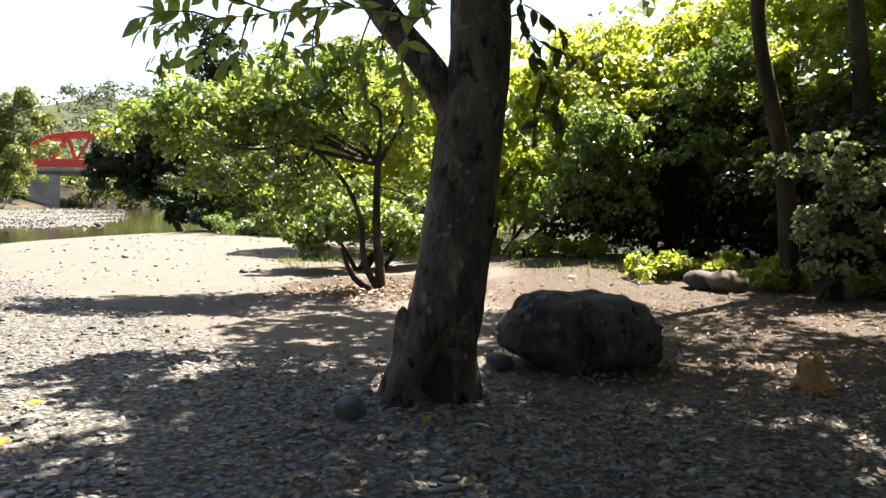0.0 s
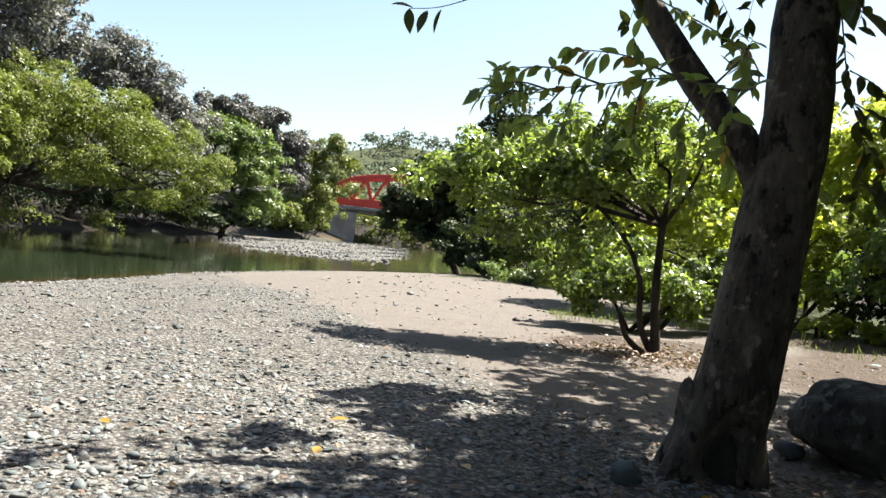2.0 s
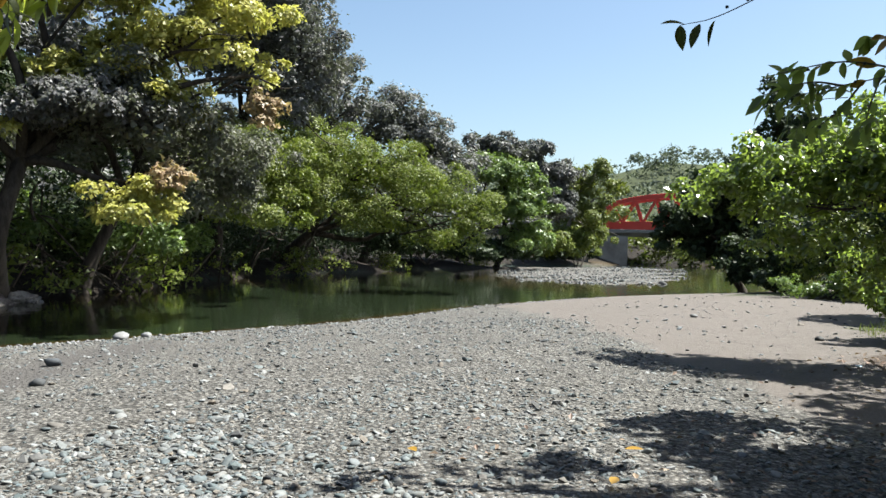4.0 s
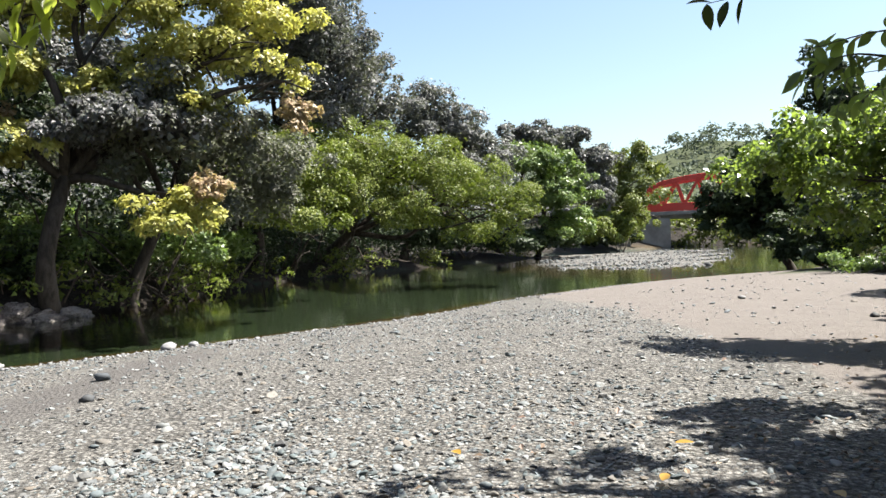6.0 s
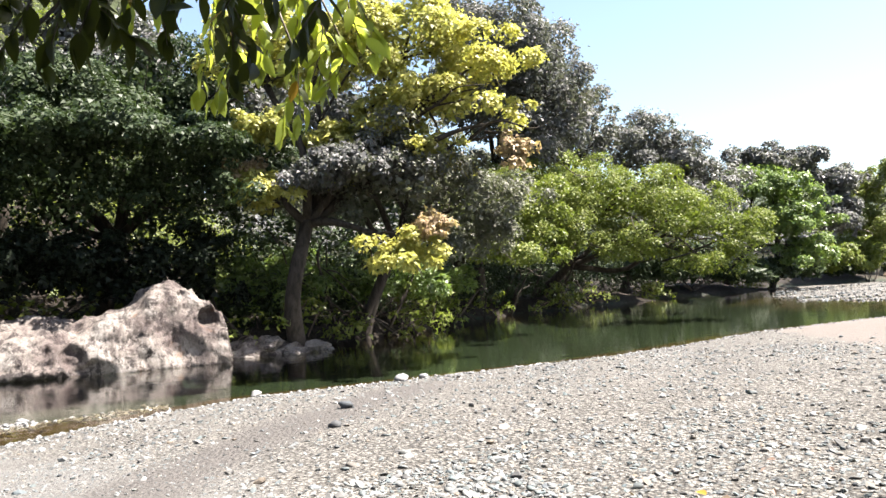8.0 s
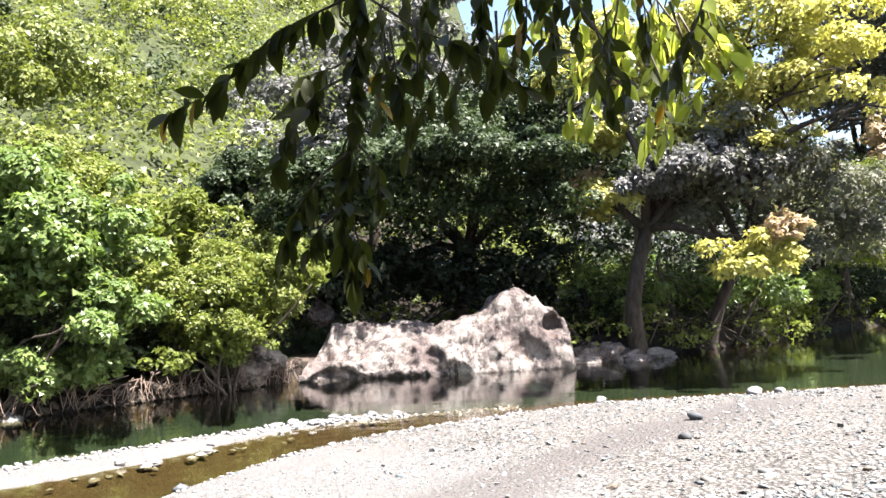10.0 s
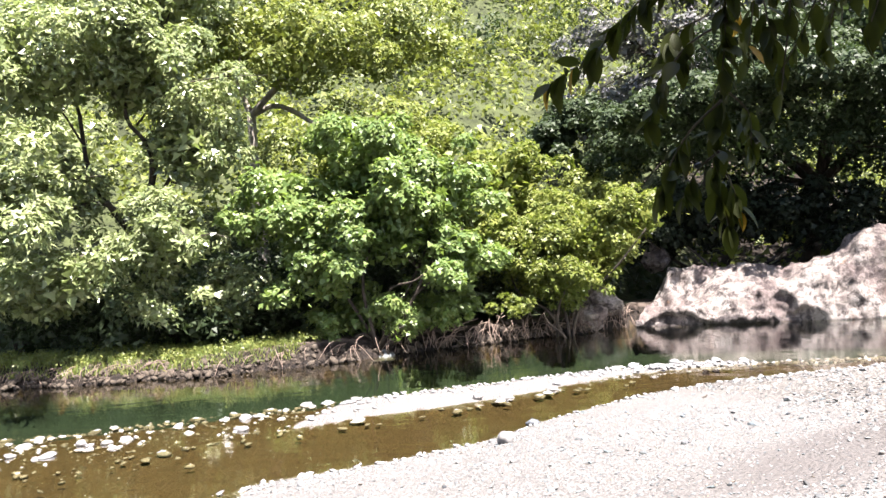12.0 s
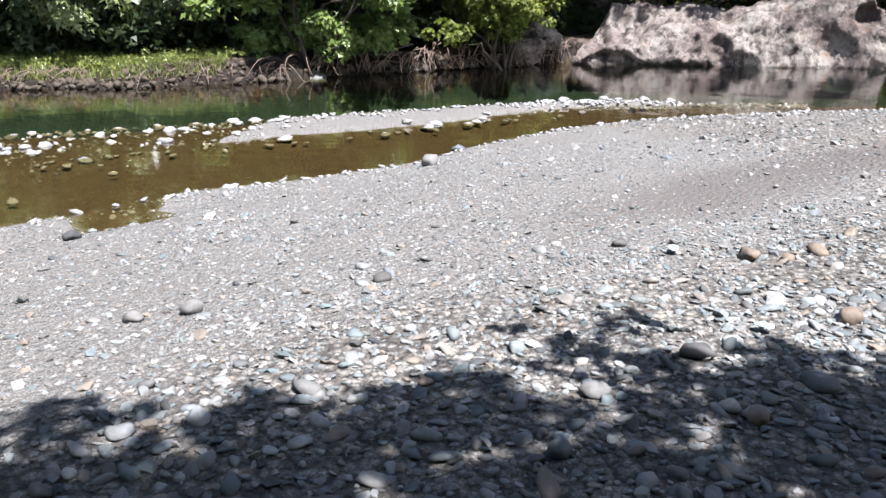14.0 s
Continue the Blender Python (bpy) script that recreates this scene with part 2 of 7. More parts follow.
wide = noise_tex(nt, 0.55, 5.0, 0.6, c)
fine = noise_tex(nt, 30.0, 5.0, 0.65, c)
mid = noise_tex(nt, 4.0, 5.0, 0.6, c)
gravel = ramp(nt, cell, [(0.0, (0.10, 0.10, 0.10)), (0.35, (0.22, 0.215, 0.205)), (0.7, (0.30, 0.285, 0.265)), (1.0, (0.44, 0.42, 0.39))])
gravel = mixc(nt, 0.45, gravel, ramp(nt, cell2, [(0.0, (0.13, 0.125, 0.115)), (1.0, (0.42, 0.40, 0.36))]))
# pebble tops lightened, shade of the gaps between them put into the colour
gravel = mixc(nt, 1.0, gravel, ramp(nt, vor.outputs["Distance"], [(0.30, (1.45, 1.44, 1.42)), (0.62, (0.62, 0.60, 0.58))]), "MULTIPLY")
vor3 = node(nt, "TexVoronoi", {"Scale": 88.0, "Vector": c, "Randomness": 1.0})
# finer grain, again with gap shade in its colour
grit = ramp(nt, vor3.outputs["Distance"], [(0.22, (1.25, 1.24, 1.22)), (0.62, (0.55, 0.54, 0.53))])
gravel = mixc(nt, 0.7, gravel, mixc(nt, 1.0, gravel, grit, "MULTIPLY"))
gravel = mixc(nt, 1.0, gravel, ramp(nt, wide, [(0.3, (0.85, 0.84, 0.82)), (0.7, (1.12, 1.1, 1.06))]), "MULTIPLY")
sand = mixc(nt, 0.5, ramp(nt, mid, [(0.3, (0.19, 0.16, 0.135)), (0.7, (0.285, 0.245, 0.212))]), ramp(nt, fine, [(0.35, (0.15, 0.125, 0.105)), (0.65, (0.33, 0.285, 0.245))]))
finegravel = mixc(nt, 0.5, ramp(nt, cell2, [(0.0, (0.28, 0.26, 0.235)), (1.0, (0.46, 0.43, 0.395))]), sand)
finegravel = mixc(nt, 1.0, mixc(nt, 1.0, finegravel, grit, "MULTIPLY"), (1.06, 1.12, 1.15), "MULTIPLY")
soil = mixc(nt, 0.5, ramp(nt, mid, [(0.3, (0.085, 0.062, 0.046)), (0.7, (0.185, 0.138, 0.105))]), ramp(nt, fine, [(0.35, (0.08, 0.06, 0.046)), (0.65, (0.24, 0.185, 0.145))]))
turf = mixc(nt, 0.4, ramp(nt, noise_tex(nt, 1.3, 6.0, 0.7, c), [(0.4, (0.02, 0.028, 0.01)), (0.6, (0.10, 0.125, 0.04))]), ramp(nt, fine, [(0.35, (0.03, 0.036, 0.012)), (0.65, (0.09, 0.10, 0.035))]))
mud = mixc(nt, mid, (0.12, 0.108, 0.098), (0.20, 0.18, 0.16))
shallow = mixc(nt, 0.5, ramp(nt, cell, [(0.0, (0.07, 0.048, 0.024)), (1.0, (0.17, 0.12, 0.065))]), ramp(nt, mid, [(0.3, (0.075, 0.052, 0.026)), (0.7, (0.14, 0.105, 0.055))]))
# deep bed: light lost in the water put into a dark green colour
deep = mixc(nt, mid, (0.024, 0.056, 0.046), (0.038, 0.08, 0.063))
# dark earth, with the shade under the bank trees put into its colour
humus_shade = mixc(nt, ramp(nt, noise_tex(nt, 9.0, 6.0, 0.7, c), [(0.4, (0, 0, 0)), (0.6, (1, 1, 1))]), (0.012, 0.009, 0.007), (0.055, 0.04, 0.028))


def edge(value, low=0.35, high=0.65):
    wobble = math_node(nt, "ADD", value, math_node(nt, "MULTIPLY", math_node(nt, "SUBTRACT", mid, 0.5), 0.9))
    return ramp(nt, wobble, [(low, (0, 0, 0)), (high, (1, 1, 1))])


col = mixc(nt, edge(attribute(nt, "fine"), 0.1, 1.0), gravel, mixc(nt, 1.0, finegravel, (0.92, 0.92, 0.92), "MULTIPLY"))
col = mixc(nt, edge(attribute(nt, "sand")), col, sand)
col = mixc(nt, edge(attribute(nt, "soil")), col, soil)
col = mixc(nt, edge(attribute(nt, "mud"), 0.15, 1.0), col, mud)
col = mixc(nt, edge(attribute(nt, "grass")), col, turf)
col = mixc(nt, edge(attribute(nt, "humus_shade")), col, humus_shade)
col = mixc(nt, edge(attribute(nt, "shallow")), col, shallow)
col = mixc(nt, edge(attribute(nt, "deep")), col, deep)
col = mixc(nt, 1.0, col, (0.452, 0.458, 0.488), "MULTIPLY")
smooth_area = math_node(nt, "MAXIMUM", math_node(nt, "MAXIMUM", attribute(nt, "sand"), math_node(nt, "MULTIPLY", attribute(nt, "fine"), 0.6)), math_node(nt, "MAXIMUM", attribute(nt, "soil"), attribute(nt, "grass")))
rubble = math_node(nt, "MULTIPLY", math_node(nt, "SUBTRACT", 1.0, smooth_area, True), math_node(nt, "SUBTRACT", 1.0, vor.outputs["Distance"]))
clods = math_node(nt, "MULTIPLY", math_node(nt, "MAXIMUM", attribute(nt, "soil"), attribute(nt, "humus_shade")), math_node(nt, "MULTIPLY", noise_tex(nt, 11.0, 6.0, 0.65, c), 1.6))
relief = math_node(nt, "ADD", math_node(nt, "ADD", math_node(nt, "MULTIPLY", rubble, 1.0), math_node(nt, "MULTIPLY", fine, 0.8)), clods)
p = node(nt, "BsdfPrincipled", {"Base Color": col, "Roughness": 0.9, "Specular IOR Level": 0.2, "Normal": bump(nt, relief, 1.0, 0.04)})
nt.links.new(p.outputs[0], out.inputs[0])

# rock: pink and white sandstone with dark weathered patches
M_ROCK, nt, out = shader("pink_sandstone")
c = coords(nt)
a, b, d = noise_tex(nt, 0.9, 8.0, 0.65, c), noise_tex(nt, 3.2, 8.0, 0.7, c), noise_tex(nt, 14.0, 5.0, 0.7, c)
col = ramp(nt, a, [(0.32, (0.058, 0.043, 0.042)), (0.43, (0.118, 0.096, 0.091)), (0.52, (0.172, 0.150, 0.139)), (0.66, (0.236, 0.219, 0.207))])
col = mixc(nt, ramp(nt, b, [(0.42, (0.85, 0.85, 0.85)), (0.50, (0, 0, 0))]), col, (0.040, 0.032, 0.032))
col = mixc(nt, ramp(nt, noise_tex(nt, 1.7, 5.0, 0.6, node(nt, "Mapping", {"Vector": c, "Location": (5, 3, 1)}).outputs[0]), [(0.64, (0, 0, 0)), (0.70, (0.6, 0.6, 0.6))]), col, (0.19, 0.105, 0.062))
# dark crust low on the face, with the undercut's shade put into it
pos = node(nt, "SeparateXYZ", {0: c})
crust_shade = math_node(nt, "ADD", math_node(nt, "MULTIPLY", pos.outputs[2], 1.5), math_node(nt, "MULTIPLY", math_node(nt, "SUBTRACT", b, 0.5), 2.2))
crust_shade = math_node(nt, "ADD", crust_shade, math_node(nt, "MULTIPLY", math_node(nt, "MAXIMUM", math_node(nt, "SUBTRACT", pos.outputs[1], 3.2), 0.0), 0.5))
col = mixc(nt, ramp(nt, math_node(nt, "ADD", crust_shade, 1.12), [(0.42, (0.85, 0.85, 0.85)), (0.58, (0, 0, 0))]), col, (0.042, 0.036, 0.036))
col = mixc(nt, 1.0, col, ramp(nt, d, [(0.35, (0.72, 0.70, 0.69)), (0.6, (1.12, 1.11, 1.1))]), "MULTIPLY")
p = node(nt, "BsdfPrincipled", {"Base Color": col, "Roughness": 0.85, "Specular IOR Level": 0.25, "Normal": bump(nt, mixc(nt, 0.4, b, d), 1.0, 0.22)})
nt.links.new(p.outputs[0], out.inputs[0])

# water: a mirror at low angles, tinted where one looks into it
M_WATER, nt, out = shader("river_water")
c = coords(nt)
r = noise_tex(nt, 2.2, 3.0, 0.5, node(nt, "Mapping", {"Vector": c, "Scale": (1.0, 0.5, 1.0)}).outputs[0])
nrm = bump(nt, r, 0.16, 0.05)
fres = node(nt, "Fresnel", {"IOR": 1.333, "Normal": nrm}).outputs[0]
gl = node(nt, "BsdfGlossy", {"Color": (1, 1, 1, 1), "Roughness": 0.06, "Normal": nrm})
tr = node(nt, "BsdfTransparent", {"Color": (0.74, 0.70, 0.52, 1)})
mx = node(nt, "MixShader", {0: fres, 1: tr.outputs[0], 2: gl.outputs[0]})
nt.links.new(mx.outputs[0], out.inputs[0])

# ---- building helpers ----
RNG = np.random.default_rng(7)


def mesh_from(name, v, f, smooth=False):
    """A mesh from arrays of places and of faces that all have the same number of corners."""
    v, f = np.asarray(v, np.float32), np.asarray(f, np.int32)
    me = bpy.data.meshes.new(name)
    n, k = f.shape
    me.vertices.add(len(v))
    me.vertices.foreach_set("co", v.ravel())
    me.loops.add(n * k)
    me.loops.foreach_set("vertex_index", f.ravel())
    me.polygons.add(n)
    me.polygons.foreach_set("loop_start", np.arange(0, n * k, k, dtype=np.int32))
    me.polygons.foreach_set("loop_total", np.full(n, k, np.int32))
    me.polygons.foreach_set("use_smooth", np.full(n, smooth))
    me.update(calc_edges=True)
    return me


def solid(name, v, f, material, parent=None, label="", smooth=False):
    ob = new(name, mesh_from(name, v, f, smooth))
    ob.data.materials.append(material)
    if parent is not None:
        ob.parent = parent
        ob.matrix_parent_inverse = parent.matrix_basis.inverted()
    return tagged(ob, label)


def part(name, bm, material, parent=None, label="", smooth=False):
    me = bpy.data.meshes.new(name)
    for face in bm.faces:
        face.smooth = smooth
    bm.to_mesh(me)
    bm.free()
    me.materials.append(material)
    ob = new(name, me)
    if parent is not None:
        ob.parent = parent
        ob.matrix_parent_inverse = parent.matrix_basis.inverted()
    return tagged(ob, label)


def empty(name, place, label, category, group="", kind=""):
    ob = new(name)
    ob.matrix_basis = Matrix.Translation(place)
    return tagged(ob, label, category, group, kind)


def smoothstep(a, b, x):
    t = np.clip((np.asarray(x, float) - a) / (b - a), 0, 1)
    return t * t * (3 - 2 * t)


def tube(points, radii, sides=8, rough=0.0, rng=RNG):
    """A closed, tapered, slightly uneven limb through the points, smoothly bent."""
    p, r = np.array(points, float), np.array(radii, float)
    s = np.linspace(0, len(p) - 1, (len(p) - 1) * 4 + 1)
    i = np.minimum(s.astype(int), len(p) - 2)
    u = (s - i)[:, None]
    tan = np.gradient(p, axis=0)
    q = (2 * u**3 - 3 * u**2 + 1) * p[i] + (u**3 - 2 * u**2 + u) * tan[i] + (-2 * u**3 + 3 * u**2) * p[i + 1] + (u**3 - u**2) * tan[i + 1]
    rr = np.interp(s, np.arange(len(p)), r)
    ahead = np.gradient(q, axis=0)
    ahead /= np.linalg.norm(ahead, axis=1)[:, None] + 1e-9
    side = np.cross(ahead, (0.31, 0.93, 0.2))
    side /= np.linalg.norm(side, axis=1)[:, None] + 1e-9
    up = np.cross(side, ahead)
    a = np.linspace(0, 2 * np.pi, sides, endpoint=False)
    k = 1 + rough * rng.normal(size=(len(q), sides))
    v = q[:, None] + (rr[:, None] * k)[:, :, None] * (np.cos(a)[None, :, None] * side[:, None] + np.sin(a)[None, :, None] * up[:, None])
    m = len(q)
    j, l = np.meshgrid(np.arange(m - 1), np.arange(sides), indexing="ij")
    l2 = (l + 1) % sides
    f = np.stack([j * sides + l, j * sides + l2, (j + 1) * sides + l2, (j + 1) * sides + l], -1).reshape(-1, 4)
    v = v.reshape(-1, 3)
    cap = len(v)
    v = np.concatenate([v, q[:1], q[-1:]])
    l = np.arange(sides)
    l2 = (l + 1) % sides
    ends = np.concatenate([np.stack([l2, l, np.full(sides, cap)], -1), np.stack([(m - 1) * sides + l, (m - 1) * sides + l2, np.full(sides, cap + 1)], -1)])
    tri = np.concatenate([f[:, [0, 1, 2]], f[:, [0, 2, 3]], ends])
    return v, tri


def join(items):
    vs, fs, at = [], [], 0
    for v, f in items:
        vs.append(v)
        fs.append(np.asarray(f) + at)
        at += len(v)
    return np.concatenate(vs), np.concatenate(fs)


def unit(v):
    return v / (np.linalg.norm(v, axis=-1, keepdims=True) + 1e-9)


def leaf_faces(pos, axis, normal, length, width, fold=0.25):
    """Folded, pointed leaves: two triangles on each side of the midrib."""
    side = unit(np.cross(axis, normal))
    nrm = np.cross(side, axis)
    L, W = np.asarray(length)[:, None], np.asarray(width)[:, None]
    base, tip = pos, pos + axis * L - nrm * L * 0.10
    m = pos + axis * L * 0.45
    left, right = m + side * W + nrm * W * fold, m - side * W + nrm * W * fold
    v = np.stack([base, left, tip, right], 1).reshape(-1, 3)
    k = np.arange(len(pos))[:, None] * 4
    f = np.concatenate([k + [0, 1, 2], k + [0, 2, 3]], 1).reshape(-1, 3)
    return v, f


def small_leaf_faces(pos, axis, normal, length, width):
    """Small pointed leaves for crowns far from the walk: one triangle each."""
    side = unit(np.cross(axis, normal))
    L, W = np.asarray(length)[:, None], np.asarray(width)[:, None]
    v = np.stack([pos - side * W, pos + side * W, pos + axis * L], 1).reshape(-1, 3)
    return v, np.arange(len(v)).reshape(-1, 3)


def foliage(blobs, count, size, rng, clumps=26, shell=0.5, up=0.5, droop=0.25, slim=0.38, ragged=0.16, loose=0.11, core=0.12):
    """Leaves in many small domed sprays set over rounded boughs, dense above and open below, with dark gaps between them."""
    blobs = np.array(blobs, float)
    make = leaf_faces
    if np.hypot(*blobs[:, :2].mean(axis=0)) > 14.5 and blobs[:, 0].mean() < 0:
        count, size, make = int(count * 1.5), size * 0.84, small_leaf_faces
    area = (blobs[:, 3] * blobs[:, 4] + blobs[:, 4] * blobs[:, 5] + blobs[:, 3] * blobs[:, 5])
    n_cl = np.maximum(5, (clumps * len(blobs) * area / area.sum()) if clumps < 15 else np.maximum(5, clumps * area / area.sum())).astype(int)
    cen, rad, outw = [], [], []
    for b, n in zip(blobs, n_cl):
        d = unit(rng.normal(size=(n, 3)))
        d[:, 2] = np.where(d[:, 2] < -0.45, -d[:, 2] * 0.7, d[:, 2])
        k = (1 - shell * rng.random((n, 1)) ** 1.8) * (1 + ragged * rng.normal(size=(n, 1)))
        cen.append(b[:3] + d * b[3:6] * k)
        rad.append(np.full(n, (b[3] * b[4] * b[5]) ** (1 / 3)) * (0.20 + 0.20 * rng.random(n)))
        outw.append(d)
    cen, rad, outw = np.concatenate(cen), np.concatenate(rad), np.concatenate(outw)
    w = rad**1.7 / (rad**1.7).sum()
    pick = rng.choice(len(cen), count, p=w)
    out = unit(outw[pick] * (1, 1, 0.6) + np.array((0, 0, 0.55)))
    off = unit(rng.normal(size=(count, 3)) + out * 0.9) * (1, 1, 0.72)
    k = 0.72 + 0.36 * rng.random((count, 1))
    stray = rng.random((count, 1)) < loose
    k = np.where(stray, 0.5 + 1.1 * rng.random((count, 1)), k)
    pos = cen[pick] + off * k * rad[pick][:, None]
    nrm = unit(off * 0.75 + np.array((0, 0, up)) + rng.normal(size=(count, 3)) * 0.42)
    ax = unit(np.cross(nrm, rng.normal(size=(count, 3))) + off * 0.25 + np.array((0, 0, -droop)))
    length = size * (0.65 + 0.7 * rng.random(count))
    outer = make(pos, ax, nrm, length, length * slim * (0.8 + 0.4 * rng.random(count)))
    n_in = int(count * core)
    if not n_in:
        return outer
    # leafy sprays inside the boughs, which shade the heart of the crown
    pick = rng.choice(len(blobs), n_in, p=area / area.sum())
    d = unit(rng.normal(size=(n_in, 3))) * 0.62 * rng.random((n_in, 1)) ** 0.4
    pos = blobs[pick, :3] + d * blobs[pick, 3:6]
    nrm = unit(rng.normal(size=(n_in, 3)) + np.array((0, 0, 0.6)))
    ax = unit(np.cross(nrm, rng.normal(size=(n_in, 3))))
    length = np.minimum(0.22 * blobs[pick, 3:6].mean(axis=1), 1.5 * size) * (0.7 + 0.6 * rng.random(n_in))
    return join([outer, make(pos, ax, nrm, length, length * 0.45)])


def bough_path(a, b, rng, sag=0.0):
    a, b = np.array(a, float), np.array(b, float)
    d = np.linalg.norm(b - a)
    p1, p2 = a + (b - a) * 0.35 + rng.normal(size=3) * d * 0.06, a + (b - a) * 0.7 + rng.normal(size=3) * d * 0.06
    p1[2] += 0.08 * d
    p2[2] += 0.05 * d - sag
    return [a, p1, p2, b]


def tree(name, base, fork, blobs, count, size, leaf, bark, radius, label, category="tree", seed=1, crowns=(), limbs=6, group="", stems=(), bent=None, **look_of):
    """A tapered trunk to the fork, limbs into the boughs, and the crown. crowns: further (name, blobs, count, size, leaf)."""
    rng = np.random.default_rng(seed)
    base, fork = np.array(base, float), np.array(fork, float)
    ob = empty(name, base, label, category, group)
    bend = rng.normal(size=3) * 0.04 * np.linalg.norm(fork - base)
    pts = [base - (0, 0, 0.25), base + (fork - base) * 0.12, base + (fork - base) * 0.5 + bend * (1, 1, 0), fork]
    if bent:
        pts = [pts[0], *bent, fork]
    v, f = tube(pts, np.interp(np.linspace(0, 3, len(pts)), range(4), [radius * 1.35, radius * 1.05, radius * 0.85, radius * 0.7]), 10, 0.04, rng)
    solid("trunk", v, f, bark, ob, smooth=True)
    for st in stems:
        v, f = tube([base + (rng.normal() * 0.1, rng.normal() * 0.1, -0.1), *st], np.linspace(radius * 0.8, radius * 0.35, len(st) + 1), 8, 0.04, rng)
        solid("stem", v, f, bark, ob, smooth=True)
    every = list(blobs) + [b for c in crowns for b in c[1]]
    for b in every[:limbs]:
        target = np.array(b[:3]) + (0, 0, 0.2 * b[5])
        v, f = tube(bough_path(fork - (0, 0, 0.15), target, rng), [radius * 0.55, radius * 0.4, radius * 0.28, radius * 0.10], 7, 0.04, rng)
        twigs = [(v, f)]
        for _ in range(4):
            tip = np.array(b[:3]) + rng.normal(size=3) * np.array(b[3:6]) * 0.6
            start = fork + (target - fork) * (0.55 + 0.35 * rng.random())
            twigs.append(tube(bough_path(start, tip, rng), [radius * 0.2, radius * 0.14, radius * 0.09, radius * 0.03], 5, 0.03, rng))
        v, f = join(twigs)
        solid("limb", v, f, bark, ob, smooth=True)
    v, f = foliage(blobs, count, size, rng, **look_of)
    solid("crown", v, f, leaf, ob)
    for cname, cb, cn, cs, cl in crowns:
        v, f = foliage(cb, cn, cs, rng, **look_of)
        solid(cname, v, f, cl, ob)
    return ob


def bush(name, base, blobs, count, size, leaf, label, seed=1, category="bush", group="", stems=5, bark=None, **look_of):
    rng = np.random.default_rng(seed)
    ob = empty(name, base, label, category, group)
    for _ in range(stems):
        b = blobs[rng.integers(len(blobs))]
        tip = np.array(b[:3]) + rng.normal(size=3) * np.array(b[3:6]) * 0.35
        v, f = tube(bough_path(np.array(base) + (rng.normal() * 0.15, rng.normal() * 0.15, -0.1), tip, rng), [0.05, 0.04, 0.028, 0.01], 6, 0.03, rng)
        solid("stem", v, f, bark or M_BARK, ob, smooth=True)
    v, f = foliage(blobs, count, size, rng, **look_of)
    solid("foliage", v, f, leaf, ob)
    return ob


def ico(level):
    bm = bmesh.new()
    bmesh.ops.create_icosphere(bm, subdivisions=level, radius=1.0)
    v = np.array([x.co for x in bm.verts])
    f = np.array([[x.index for x in t.verts] for t in bm.faces])
    bm.free()
    return v, f


OCTA = (np.array([(1, 0, 0), (-1, 0, 0), (0, 1, 0), (0, -1, 0), (0, 0, 1), (0, 0, -1)], float), np.array([(0, 2, 4), (2, 1, 4), (1, 3, 4), (3, 0, 4), (2, 0, 5), (1, 2, 5), (3, 1, 5), (0, 3, 5)]))
ICO1, ICO2, ICO3, ICO5 = ico(1), ico(2), ico(3), ico(5)


def lump(rng, level, uneven=0.24, octaves=2):
    """A rounded stone of unit size: a ball pushed in and out by a few broad waves, and cut by flats."""
    v, f = {0: OCTA, 1: ICO1, 2: ICO2, 3: ICO3, 5: ICO5}[level]
    w = v.copy()
    k = np.ones(len(v))
    for o in range(octaves):
        for _ in range(3):
            d = unit(rng.normal(size=3)) * (1.3 * 1.9**o)
            k += uneven / 1.7**o * 0.55 * np.sin(v @ d * 1.7 + rng.random() * 6.3)
    for _ in range(6 if level else 0):
        d = unit(rng.normal(size=3))
        over = np.maximum(0, w @ d - 0.62)
        w -= over[:, None] * d * 0.7
    return w * k[:, None], f


def scatter_stones(x, y, z, size, rng, level=1, flat=0.5, kinds=14):
    """Many small stones in one mesh: x, y, z and half-lengths given, each turned its own way."""
    forms = [lump(rng, level) for _ in range(kinds)]
    nv, nf = len(forms[0][0]), forms[0][1]
    n = len(x)
    base = np.stack([fm[0] for fm in forms])[rng.integers(kinds, size=n)]
    s = np.stack([size * (0.85 + 0.5 * rng.random(n)), size * (0.65 + 0.3 * rng.random(n)), size * flat * (0.6 + 0.7 * rng.random(n))], 1)
    v = base * s[:, None]
    a, tx, ty = rng.random(n) * 6.283, rng.normal(size=n) * 0.22, rng.normal(size=n) * 0.22
    ca, sa = np.cos(a)[:, None], np.sin(a)[:, None]
    X, Y, Z = v[..., 0], v[..., 1], v[..., 2]
    X, Y = X * ca - Y * sa, X * sa + Y * ca
    Z = Z + X * tx[:, None] + Y * ty[:, None]
    v = np.stack([X + x[:, None], Y + y[:, None], Z + (z + s[:, 2] * 0.35)[:, None]], -1).reshape(-1, 3)
    f = (nf[None] + (np.arange(n) * nv)[:, None, None]).reshape(-1, 3)
    return v, f


# ---- the ground and the river ----
WATER = -0.60
NEAR = np.array([(-60, 25), (-30, 9), (-12, -0.8), (-8, -3.6), (-5.8, -5.1), (-5.0, -5.65), (-4.4, -6.5), (-4.05, -7.15), (-3.05, -7.9), (-2.0, -9.0), (-1.5, -10.1), (-0.5, -11.65), (0.3, -12.5), (1.5, -13.4), (3.3, -14.2), (5.5, -15.0), (9, -14.7), (14.5, -14.4), (18, -14.8), (22, -15.6), (27, -15.7), (32, -15.4), (36, -14.5), (39.5, -12.8), (43, -12.4), (60, -13.5), (80, -17), (110, -22), (140, -30), (250, -70), (600, -210)], float)
